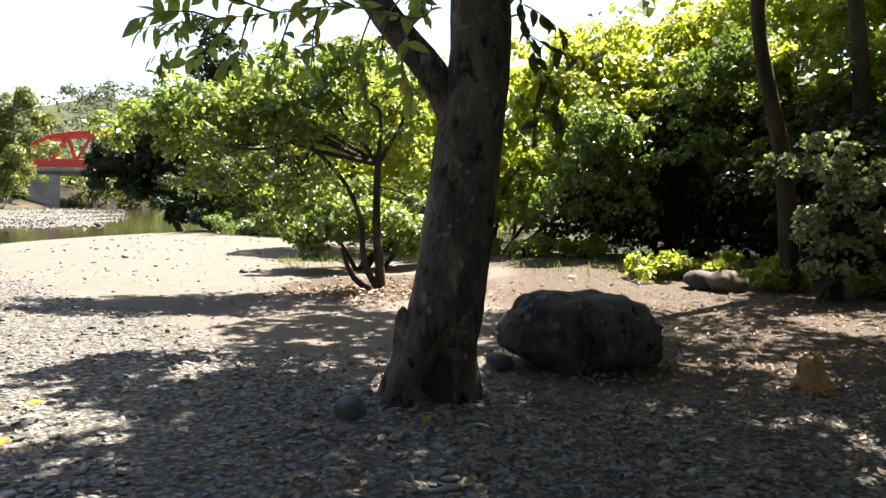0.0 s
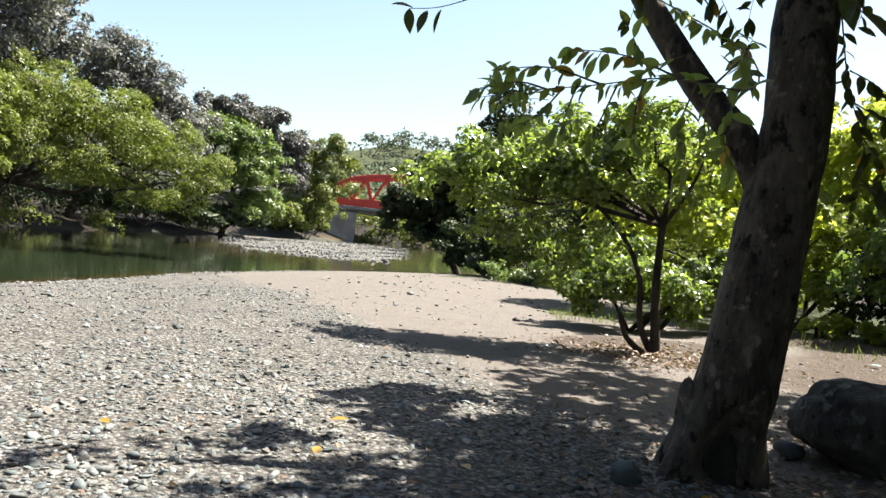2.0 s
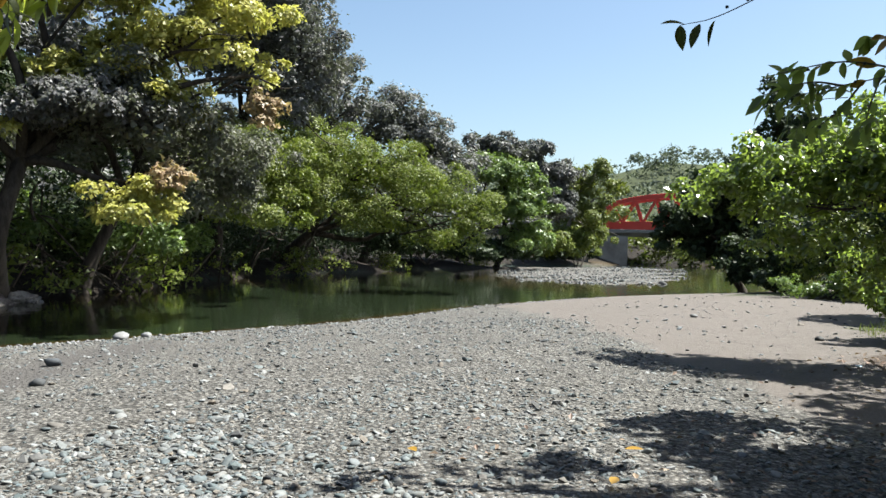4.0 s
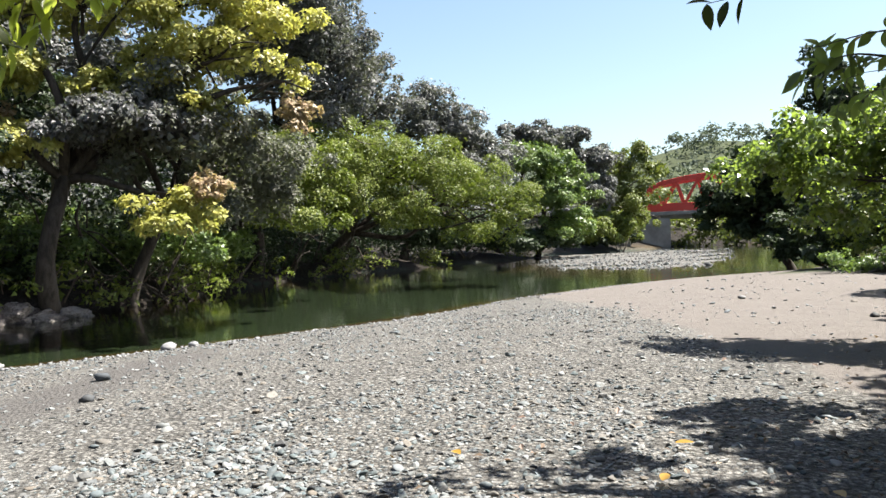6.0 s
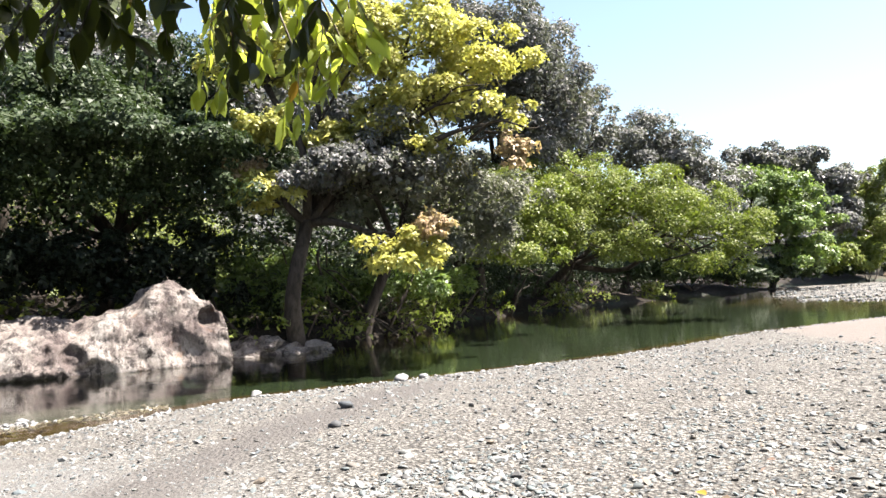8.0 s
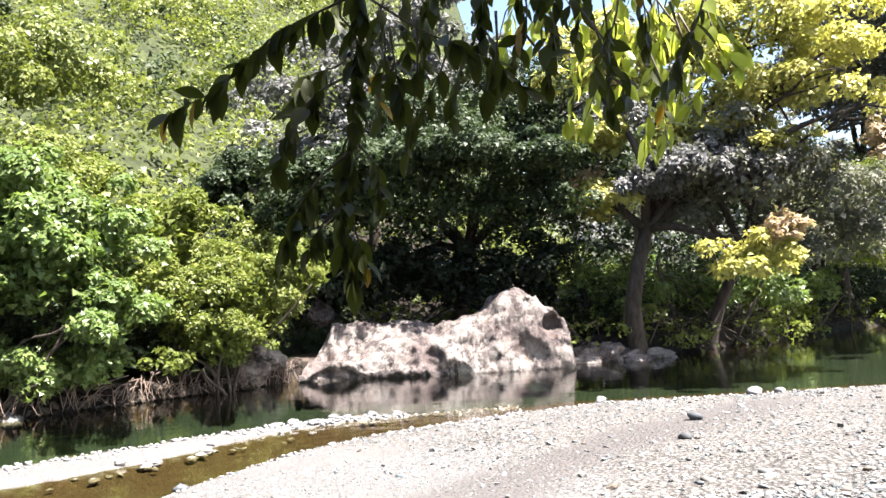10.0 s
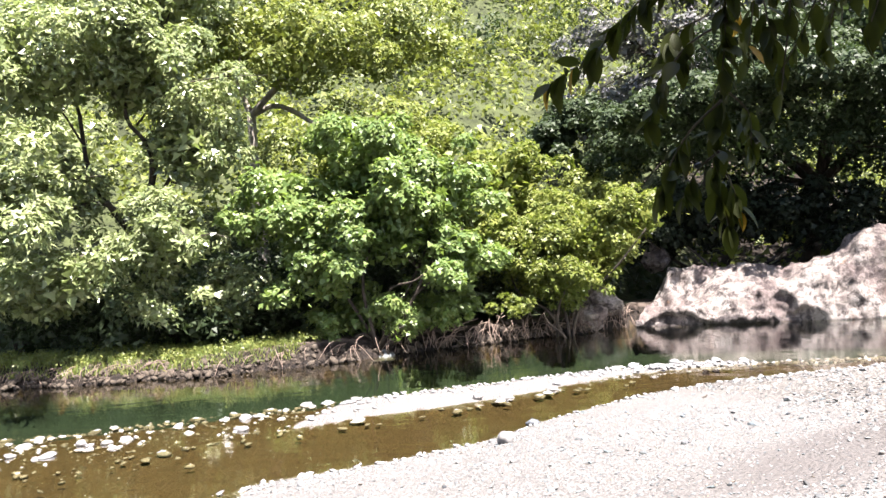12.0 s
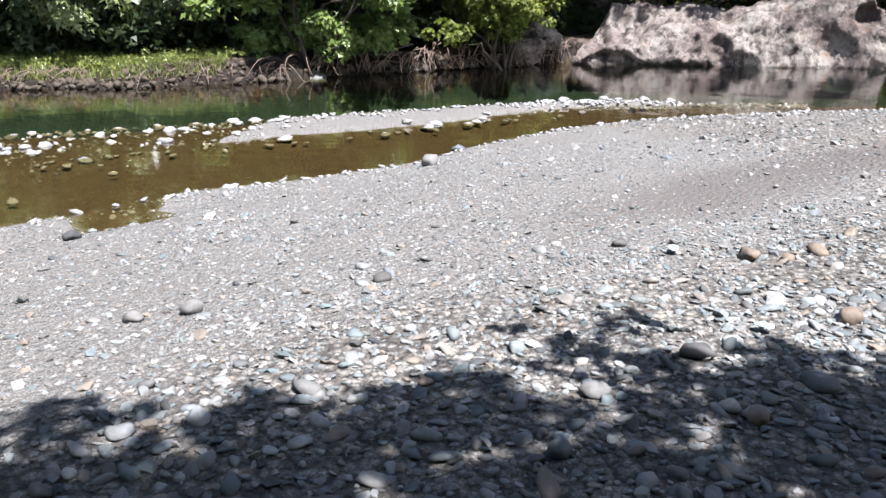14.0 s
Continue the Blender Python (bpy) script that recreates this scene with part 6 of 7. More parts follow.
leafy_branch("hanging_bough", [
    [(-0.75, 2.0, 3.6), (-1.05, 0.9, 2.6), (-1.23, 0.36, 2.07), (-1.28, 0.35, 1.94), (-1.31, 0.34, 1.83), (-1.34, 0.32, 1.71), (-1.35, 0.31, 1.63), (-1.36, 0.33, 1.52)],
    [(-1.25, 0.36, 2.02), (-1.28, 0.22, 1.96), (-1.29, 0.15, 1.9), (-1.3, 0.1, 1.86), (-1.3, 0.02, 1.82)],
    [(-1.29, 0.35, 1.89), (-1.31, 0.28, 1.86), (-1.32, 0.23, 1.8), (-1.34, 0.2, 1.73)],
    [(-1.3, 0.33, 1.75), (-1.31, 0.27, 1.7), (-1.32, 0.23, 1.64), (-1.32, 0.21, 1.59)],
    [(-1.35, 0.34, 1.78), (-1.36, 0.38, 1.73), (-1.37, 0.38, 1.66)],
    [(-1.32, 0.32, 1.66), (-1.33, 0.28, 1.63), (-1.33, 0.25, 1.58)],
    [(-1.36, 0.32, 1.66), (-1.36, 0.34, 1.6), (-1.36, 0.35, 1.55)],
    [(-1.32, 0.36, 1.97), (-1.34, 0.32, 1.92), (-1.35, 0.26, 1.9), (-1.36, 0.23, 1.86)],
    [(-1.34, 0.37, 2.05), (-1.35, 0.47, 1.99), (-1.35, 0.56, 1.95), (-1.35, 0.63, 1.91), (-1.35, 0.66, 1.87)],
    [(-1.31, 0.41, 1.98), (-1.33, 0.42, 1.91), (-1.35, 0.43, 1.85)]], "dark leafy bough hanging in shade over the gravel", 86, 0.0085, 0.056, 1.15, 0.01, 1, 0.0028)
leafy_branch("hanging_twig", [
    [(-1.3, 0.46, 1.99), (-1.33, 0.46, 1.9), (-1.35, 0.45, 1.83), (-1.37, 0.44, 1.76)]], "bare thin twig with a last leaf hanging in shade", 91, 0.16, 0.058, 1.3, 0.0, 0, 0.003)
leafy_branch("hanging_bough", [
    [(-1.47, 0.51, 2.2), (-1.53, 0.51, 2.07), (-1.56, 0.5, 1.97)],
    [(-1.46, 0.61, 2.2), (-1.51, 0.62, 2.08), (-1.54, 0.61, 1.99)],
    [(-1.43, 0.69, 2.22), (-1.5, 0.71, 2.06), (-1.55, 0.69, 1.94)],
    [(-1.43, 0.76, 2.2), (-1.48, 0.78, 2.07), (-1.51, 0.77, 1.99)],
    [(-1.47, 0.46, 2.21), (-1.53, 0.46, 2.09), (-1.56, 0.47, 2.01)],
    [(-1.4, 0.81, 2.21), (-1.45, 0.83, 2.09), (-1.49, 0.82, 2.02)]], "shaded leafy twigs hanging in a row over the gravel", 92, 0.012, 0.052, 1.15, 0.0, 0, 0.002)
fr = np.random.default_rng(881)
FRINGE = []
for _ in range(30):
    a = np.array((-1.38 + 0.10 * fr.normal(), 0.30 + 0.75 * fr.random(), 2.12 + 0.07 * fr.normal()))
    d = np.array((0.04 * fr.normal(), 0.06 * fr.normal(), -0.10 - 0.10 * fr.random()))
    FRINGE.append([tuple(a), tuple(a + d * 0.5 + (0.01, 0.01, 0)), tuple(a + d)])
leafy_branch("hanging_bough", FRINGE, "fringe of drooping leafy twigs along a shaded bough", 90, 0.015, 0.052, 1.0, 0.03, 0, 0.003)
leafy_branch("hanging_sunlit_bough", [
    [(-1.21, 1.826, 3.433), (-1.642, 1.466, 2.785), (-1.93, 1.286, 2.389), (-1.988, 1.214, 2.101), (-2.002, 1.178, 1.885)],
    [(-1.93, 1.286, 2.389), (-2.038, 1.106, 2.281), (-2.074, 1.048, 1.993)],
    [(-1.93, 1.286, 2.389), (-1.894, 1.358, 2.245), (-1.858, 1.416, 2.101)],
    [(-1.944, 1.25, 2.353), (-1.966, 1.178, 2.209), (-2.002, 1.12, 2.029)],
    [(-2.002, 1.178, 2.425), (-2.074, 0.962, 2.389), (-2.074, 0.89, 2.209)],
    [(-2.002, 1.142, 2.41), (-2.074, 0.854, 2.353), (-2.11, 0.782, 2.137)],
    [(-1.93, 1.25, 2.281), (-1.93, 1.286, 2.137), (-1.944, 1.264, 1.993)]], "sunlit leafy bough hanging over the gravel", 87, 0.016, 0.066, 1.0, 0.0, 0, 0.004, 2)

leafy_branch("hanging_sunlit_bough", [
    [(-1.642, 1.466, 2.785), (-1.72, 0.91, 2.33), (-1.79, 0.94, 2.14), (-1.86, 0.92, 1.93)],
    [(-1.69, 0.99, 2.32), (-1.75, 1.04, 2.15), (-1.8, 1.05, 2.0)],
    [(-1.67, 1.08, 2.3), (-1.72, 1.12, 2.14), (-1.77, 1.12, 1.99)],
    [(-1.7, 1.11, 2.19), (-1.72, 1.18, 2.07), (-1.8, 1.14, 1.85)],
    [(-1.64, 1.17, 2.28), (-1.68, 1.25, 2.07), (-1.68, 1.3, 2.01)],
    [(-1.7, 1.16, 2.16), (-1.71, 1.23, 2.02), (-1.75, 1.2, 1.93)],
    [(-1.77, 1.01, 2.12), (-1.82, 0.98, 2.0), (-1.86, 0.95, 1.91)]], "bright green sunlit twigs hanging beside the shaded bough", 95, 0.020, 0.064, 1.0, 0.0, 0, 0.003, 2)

# ---- rocks ----
rng = np.random.default_rng(90)
# the pink rock: a long hump rising to a head at its upstream end
us, vs2 = np.linspace(0, 1, 210), np.linspace(0, 1, 96)
ly = -0.7 + us * 8.25
top = np.interp(ly, [-0.7, -0.45, 0.0, 0.35, 1.8, 4.2, 5.0, 5.4, 6.0, 6.7, 7.2, 7.45, 7.55], [-0.5, -0.1, 0.35, 0.98, 1.0, 0.95, 1.18, 1.6, 1.86, 1.55, 1.1, 0.75, -0.2])
deepness = np.interp(ly, [-0.7, 0, 2, 5, 6.5, 7.4, 7.55], [0.1, 0.8, 1.2, 1.3, 1.2, 0.7, 0.15])
face_x = np.interp(ly, [-0.7, 3, 5, 6, 7.55], [-23.3, -22.9, -23.0, -23.1, -22.9])
reach = np.interp(ly, [-0.7, 0, 2.5, 4.4, 5.4, 6.5, 7.4, 7.55], [0.1, 1.7, 2.3, 1.9, 1.3, 1.1, 0.7, 0.15])
lean = np.interp(ly, [-0.7, 3.6, 5.0, 7.55], [1.4, 1.3, 0.7, 0.6])
flare = np.interp(ly, [-0.7, 3.6, 5.0, 7.55], [1.15, 1.15, 0.8, 0.8])
V = []
for k in range(len(us)):
    a = np.pi * (1.12 * vs2 - 0.06)
    cs, sn = np.cos(a), np.clip(np.sin(a), 0, 1)
    front = cs > 0
    xx = face_x[k] - reach[k] + np.where(front, reach[k], deepness[k]) * np.sign(cs) * np.abs(cs) ** np.where(front, flare[k], 0.8)
    zz = -1.1 + (top[k] + 1.1) * sn ** np.where(front, lean[k], 0.62)
    V.append(np.stack([xx, np.full_like(xx, ly[k]), zz], -1))
V = np.array(V)
off = np.array([[noise.fractal(Vector(p * np.array((0.8, 0.8, 1.1))), 0.9, 2.1, 6) for p in row] for row in V])
off2 = np.array([[noise.ridged_multi_fractal(Vector(p * 0.55 + 7), 0.9, 2.2, 5, 1.0, 2.0) for p in row] for row in V])
core = np.stack([face_x - reach, ly, np.full_like(ly, 0.0)], -1)[:, None]
outd = unit(V - core)
chips = np.array([[noise.fractal(Vector(p * 2.7 + 3), 0.8, 2.0, 4) for p in row] for row in V])
fine_chips = np.array([[noise.fractal(Vector(p * 7.0 + 5), 0.9, 2.0, 3) for p in row] for row in V])
V = V + outd * (0.18 * off + 0.11 * (off2 - 1.2) + 0.10 * chips + 0.05 * np.abs(fine_chips))[..., None]
# the ledge before the red block at the downstream end
V[..., 2] -= 0.42 * smoothstep(0.22, 0.40, V[..., 0] - core[..., 0]) * smoothstep(1.7, 1.0, V[..., 1]) * smoothstep(-0.1, 0.4, V[..., 2])
for (cy, cz, cr, dp) in ((7.0, 0.75, 0.40, 0.75), (6.3, 1.45, 0.18, 0.2), (3.3, -0.15, 0.42, 0.35), (2.6, 0.1, 0.25, 0.15), (4.9, 0.3, 0.3, 0.18), (6.2, -0.15, 0.6, 0.2), (0.6, 0.62, 0.4, 0.2)):
    d = np.hypot(V[..., 1] - cy, V[..., 2] - cz) / cr
    V[..., 0] -= dp * smoothstep(1.0, 0.35, d) * (V[..., 0] > core[..., 0])
V[..., 0] -= 0.34 * smoothstep(-0.33, -0.48, V[..., 2] - 0.08 * np.sin(1.9 * V[..., 1]) - 0.3 * off) * smoothstep(4.6, 3.6, V[..., 1]) * (V[..., 0] > core[..., 0])
V[..., 0] -= 0.9 * smoothstep(WATER - 0.06, WATER - 0.35, V[..., 2]) * (V[..., 0] > core[..., 0])
n1, n2 = V.shape[:2]
i, j = np.meshgrid(np.arange(n1 - 1), np.arange(n2 - 1), indexing="ij")
f = np.stack([i * n2 + j, i * n2 + j + 1, (i + 1) * n2 + j + 1, (i + 1) * n2 + j], -1).reshape(-1, 4)
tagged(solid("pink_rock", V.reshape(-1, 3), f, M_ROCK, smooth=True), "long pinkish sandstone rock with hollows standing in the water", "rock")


def rock(name, at, size, material, label, seed, level=3, turn=0.0, uneven=0.2, category="rock", group="", sink=0.3):
    r = np.random.default_rng(seed)
    w, f = lump(r, level, uneven, 3)
    if level >= 3:
        w = w * (1 + (0.2 if level == 5 else 0.09) * np.array([noise.fractal(Vector(p * 1.9 + seed), 0.8, 2.1, 5) for p in w]))[:, None]
    ob = solid(name, w * size, f, material, smooth=True)
    ob.matrix_basis = pose(at[0], at[1], at[2] + size[2] * (1 - sink * 2), 0, 0, turn)
    return tagged(ob, label, category, group)


for k, (px, py, sx, sy, sz) in enumerate(((-24.6, 8.8, 0.7, 0.95, 0.38), (-24.7, 10.1, 0.7, 1.05, 0.40), (-25.1, 11.1, 0.55, 0.6, 0.24), (-25.5, 9.4, 0.8, 1.2, 0.5))):
    rock("bank_rock", (px, py, WATER - 0.1), (sx, sy, sz), M_ROCK, "reddish weathered rock at the water's edge", 100 + k, 5, 20 * k, 0.35, group="reddish rocks beside the water")
rock("grey_bank_rock", (-18.85, -7.2, WATER - 0.10), (0.45, 0.62, 0.22), M_STONE, "grey rock under hanging roots on the bank", 110, 3, 10)
rock("slope_rock", (-26.9, -0.2, 1.1), (0.5, 0.45, 0.6), M_ROCK, "pale rock half hidden in dark bushes", 111, 5, 10)
rock("bank_rock", (-23.0, -2.0, -0.35), (0.5, 0.6, 0.35), M_ROCK, "pinkish rock under dry roots on the bank", 112, 5, 40)
rock("bank_rock", (-23.8, -1.6, -0.1), (0.5, 0.7, 0.55), M_ROCK, "pinkish rock under dry roots on the bank", 113, 5, 80)
rock("hill_rock", (-35.4, -20.1, g(-35.4, -20.1)), (0.9, 1.4, 0.9), M_DARKSTONE, "dark rock outcrop high on the hillside", 114, 5, 15)
r = np.random.default_rng(121)
w, f = ICO5[0].copy(), ICO5[1]
w = np.sign(w) * np.abs(w) ** 0.86
w[:, 0] = np.where(w[:, 0] < 0, -np.abs(w[:, 0]) ** 0.72, w[:, 0])
w[:, 2] *= 1 - 0.10 * smoothstep(-0.1, 0.9, w[:, 0])
w[:, 0] += 0.26 * smoothstep(-0.2, -0.6, w[:, 2]) * smoothstep(-0.3, -0.8, w[:, 0])
crease = np.exp(-(((w[:, 0] + 0.22 - 0.25 * w[:, 2]) / 0.10) ** 2))
w *= (1 - 0.07 * crease * (w[:, 1] < 0.3))[:, None]
w *= (1 + 0.14 * np.array([noise.fractal(Vector(p * 1.5 + 21), 1.0, 2.0, 5) for p in w]) + 0.045 * np.array([noise.fractal(Vector(p * 5.0), 0.9, 2.0, 4) for p in w]))[:, None]
boulder = solid("boulder", w * (0.665, 0.48, 0.365), f, M_BOULDER, smooth=True)
boulder.matrix_basis = pose(1.50, 7.15, 0.27, 0, 0, 6)
tagged(boulder, "large dark grey rounded boulder on bare soil", "boulder")
rock("small_boulder", (4.45, 11.6, g(4.45, 11.6)), (0.32, 0.22, 0.19), M_BROWNSTONE, "reddish brown boulder beside green weeds", 122, 3, 5, 0.12, "boulder", "", 0.2)
rock("small_boulder", (4.15, 11.9, g(4.15, 11.9)), (0.22, 0.2, 0.17), M_DARKSTONE, "dark boulder behind a brown one", 123, 3, 5, 0.12, "boulder", "", 0.2)
rock("green_stone", (-0.26, 5.45, -0.02), (0.13, 0.10, 0.10), M_GREENSTONE, "smooth bluish green stone at the foot of the trunk", 124, 3, 12, 0.1, "stone", "", 0.2)
rock("earth_clump", (3.1, 6.35, 0.0), (0.21, 0.16, 0.15), M_EARTH, "rough crumbling lump of brown earth", 125, 5, 30, 0.5, "earth clump", "", 0.2)
rock("boulder_foot_stone", (0.80, 6.95, 0.0), (0.12, 0.10, 0.09), M_DARKSTONE, "dark stone leaning against the boulder", 126, 2, 30, 0.2, "stone", "", 0.2)
for k, (px, py, s, m, lab) in enumerate((
        (-4.8, -3.6, 0.13, M_DARKSTONE, "dark grey stone lying on pale gravel"), (-8.3, -1.6, 0.24, M_STONE, "blue-grey stone at the edge of the shallows"), (-10.0, -1.6, 0.18, M_STONE, "grey stone at the edge of the shallows"),
        (-4.2, 0.4, 0.09, M_DARKSTONE, "dark stone lying on pale gravel"), (-4.1, 1.1, 0.13, M_BROWNSTONE, "brown stone lying on the gravel"), (-4.1, 1.3, 0.09, M_BROWNSTONE, "brown stone lying on the gravel"), (-4.3, 1.5, 0.10, M_BROWNSTONE, "brown stone lying on the gravel"),
        (-2.2, -0.7, 0.10, M_STONE, "large pale grey cobble half in shadow"), (-2.4, 0.3, 0.10, M_STONE, "large grey cobble half in shadow"), (-3.3, 1.4, 0.11, M_BROWNSTONE, "brown cobble in shade"), (-3.2, 1.6, 0.14, M_PALESTONE, "pale cobble at the shade's edge"),
        (-2.6, 1.1, 0.12, M_STONE, "grey cobble in shade"), (-2.8, 0.7, 0.12, M_DARKSTONE, "dark cobble in shade"), (-2.3, 0.05, 0.07, M_PALESTONE, "round pale cobble on the gravel"), (-2.0, 0.2, 0.10, M_STONE, "grey cobble in shade"), (-1.8, -1.2, 0.09, M_STONE, "grey cobble in shade"),
        (-3.0, -1.6, 0.12, M_STONE, "bluish cobble on pale gravel"), (-2.9, -1.85, 0.10, M_STONE, "bluish cobble on pale gravel"), (-3.5, -0.8, 0.09, M_DARKSTONE, "dark cobble on pale gravel"), (-2.3, 0.85, 0.10, M_BROWNSTONE, "yellowish cobble in shade"),
        (-9.8, 5.0, 0.20, M_DARKSTONE, "dark rounded stone on the gravel track"), (-8.0, 4.0, 0.14, M_DARKSTONE, "dark stone on the gravel"), (-15.0, 5.5, 0.22, M_PALESTONE, "pale stone at the water's edge"), (-14.3, 8.4, 0.30, M_PALESTONE, "white stone at the water's edge"), (-14.4, 9.0, 0.24, M_PALESTONE, "white stone at the water's edge"),
        (-6.3, 17.2, 0.16, M_PALESTONE, "white stone lying on the sand"), (-3.1, 14.3, 0.14, M_DARKSTONE, "dark stone lying on the sand"), (-2.6, 8.6, 0.08, M_DARKSTONE, "dark stone on sunlit gravel"), (-19.5, 47.0, 0.7, M_DARKSTONE, "dark stone in the far riffle"))):
    rock("loose_stone", (px, py, g(px, py)), (s * 0.62, s * 0.48, s * 0.34), m, lab, 130 + k, 2, 37 * k, 0.2, "stone", "loose stones on the gravel", 0.22)
br = np.random.default_rng(270)
for k in range(255):
    if k < 190:
        py = -10.0 + 5.8 * br.random() ** 1.15
        px = float(np.interp(py, [-10.2, -8.1, -5.3, -4.0], [-9.3, -10.4, -12.3, -13.1])) + (3.3 * br.random() if k % 5 < 3 else abs(br.normal()) * 0.8) + 0.1
    elif k < 222:
        py = -4.4 + 4.0 * br.random()
        px = float(np.interp(py, [-4.45, -3.0, -1.9, -0.85], [-10.4, -11.2, -12.4, -13.7])) + br.normal() * 0.25 + 0.15
    else:
        py = -1.2 + 5.4 * br.random()
        px = -14.85 - 0.18 * py + br.normal() * 0.3
    s = 0.045 + 0.09 * br.random() ** 2.2
    rock("shallows_stone", (px, py, max(g(px, py), WATER - 0.06)), (s, s * 0.75, s * 0.42), M_PALESTONE, "pale rounded stone standing in shallow water", 200 + k, 2, 53 * k, 0.3, "stone", "pale stones in the shallows", 0.15)
ms = rock("mossy_stone", (-9.3, -9.8, WATER - 0.02), (0.2, 0.17, 0.12), M_STONE, "pale stone with yellow moss on top", 260, 3, 20, 0.15, "stone", "", 0.15)
w, f = lump(np.random.default_rng(261), 2, 0.2)
solid("moss", w * (0.185, 0.155, 0.07) + np.array((-9.3, -9.8, WATER + 0.115)), f, M_MOSS, ms, "yellow moss cap", smooth=True)

# ---- red bridge ----
bridge = empty("bridge", (-50.0, 104.0, 0.0), "red steel truss bridge with arched top chord on concrete pier", "bridge")
AX = Vector((0.905, 0.425, 0.0))
CROSS = Vector((-0.425, 0.905, 0.0))
B0 = Vector((-52.3, 102.8, 0.0))


def beam(name, a, b, wide, high, material, label=""):
    a, b = Vector(a), Vector(b)
    d = b - a
    bm = bmesh.new()
    bmesh.ops.create_cube(bm, size=1.0)
    q = d.to_track_quat("X", "Z")
    bmesh.ops.transform(bm, matrix=Matrix.LocRotScale((a + b) / 2, q, (d.length, wide, high)), verts=bm.verts)
    bmesh.ops.bevel(bm, geom=bm.edges[:], offset=0.03, segments=1, affect="EDGES")
    return part(name, bm, material, bridge, label)


def at_bridge(s, z, side=0.0):
    return B0 + AX * s + CROSS * side + Vector((0, 0, z))


def chord_z(p):
    return float(np.interp(min(p, 38.5 - p), [-0.5, 1.0, 2.5, 5.6, 10.6, 19.3], [6.4, 7.75, 8.45, 9.05, 9.55, 9.9]))


marks = [-0.5, 1.0, 2.5, 4.0, 5.6, 8.0, 10.6, 13.5, 16.4, 19.25, 22.1, 25.0, 27.9, 30.5, 32.9, 34.5, 36.0, 37.5, 39.0]
for side in (0.0, 6.5):
    for a, b in zip(marks, marks[1:]):
        beam("top_chord", at_bridge(a, chord_z(a), side), at_bridge(b, chord_z(b), side), 0.45, 0.62, M_RED)
    for k in range(12):
        p = 1.5 + 3.0 * k
        beam("diagonal", at_bridge(p, chord_z(p) - 0.1, side), at_bridge(p + 1.0, 5.4, side), 0.35, 0.36, M_RED)
        beam("diagonal", at_bridge(p + 1.0, 5.4, side), at_bridge(p + 3.0, chord_z(p + 3.0) - 0.1, side), 0.35, 0.36, M_RED)
    beam("bottom_chord", at_bridge(-0.8, 5.0, side), at_bridge(39.3, 5.0, side), 0.5, 1.25, M_RED)
    beam("approach_rail", at_bridge(-16, 5.2, side), at_bridge(-0.8, 5.3, side), 0.14, 0.5, M_CONCRETE, "grey concrete approach rail")
beam("deck", at_bridge(-18, 4.2, 3.25), at_bridge(40, 4.2, 3.25), 7.6, 0.5, M_CONCRETE, "grey concrete deck slab")
for side in (0.6, 3.2, 5.9):
    beam("girder", at_bridge(-1, 3.7, side), at_bridge(40, 3.7, side), 0.4, 0.5, M_CONCRETE)
for s in (1.5, 37.2):
    bm = bmesh.new()
    bmesh.ops.create_cube(bm, size=1.0)
    bmesh.ops.transform(bm, matrix=Matrix.Translation(at_bridge(s, 0.8, 3.2)) @ Matrix.Rotation(math.atan2(AX.y, AX.x), 4, "Z") @ Matrix.Diagonal((4.0, 8.4, 5.4, 1)), verts=bm.verts)
    bmesh.ops.bevel(bm, geom=bm.edges[:], offset=0.15, segments=2, affect="EDGES")
    part("pier", bm, M_CONCRETE, bridge, "stained grey concrete pier")
bm = bmesh.new()
bmesh.ops.create_cube(bm, size=1.0)
bmesh.ops.transform(bm, matrix=Matrix.Translation((-51.5, 88.0, 0.0)) @ Matrix.Rotation(0.45, 4, "Z") @ Matrix.Diagonal((8.5, 1.2, 3.6, 1)), verts=bm.verts)
bmesh.ops.bevel(bm, geom=bm.edges[:], offset=0.1, segments=2, affect="EDGES")
tagged(part("retaining_wall", bm, M_CONCRETE), "weathered grey concrete wall on the bank", "wall", kind="structure")

# ---- dry roots, grass, litter and pebbles ----
rng = np.random.default_rng(300)
roots = empty("dry_root_tangle", (-20.8, -2.4, g(-21.5, -2.4)), "tangle of dry pale roots and stems on the bank", "roots")
for k in range(150):
    y0 = -7.6 + 6.8 * rng.random() ** 0.7
    x0 = float(far_x(y0)) - 0.25 - 0.35 * rng.random()
    z0 = WATER + 0.2 + 0.6 * rng.random()
    p = np.array((x0, y0, z0))
    d = np.array((0.35 + 0.4 * rng.random(), rng.normal() * 0.35, -(z0 - WATER) * (0.7 + 0.3 * rng.random())))
    v, f = tube([p, p + d * 0.4 + (0.15, 0, 0.12), p + d * 0.8 + (0.1, 0, 0.02), p + d], [0.014, 0.011, 0.009, 0.004], 5, 0.05, rng)
    solid("root", v, f, M_ROOT, roots, smooth=True)


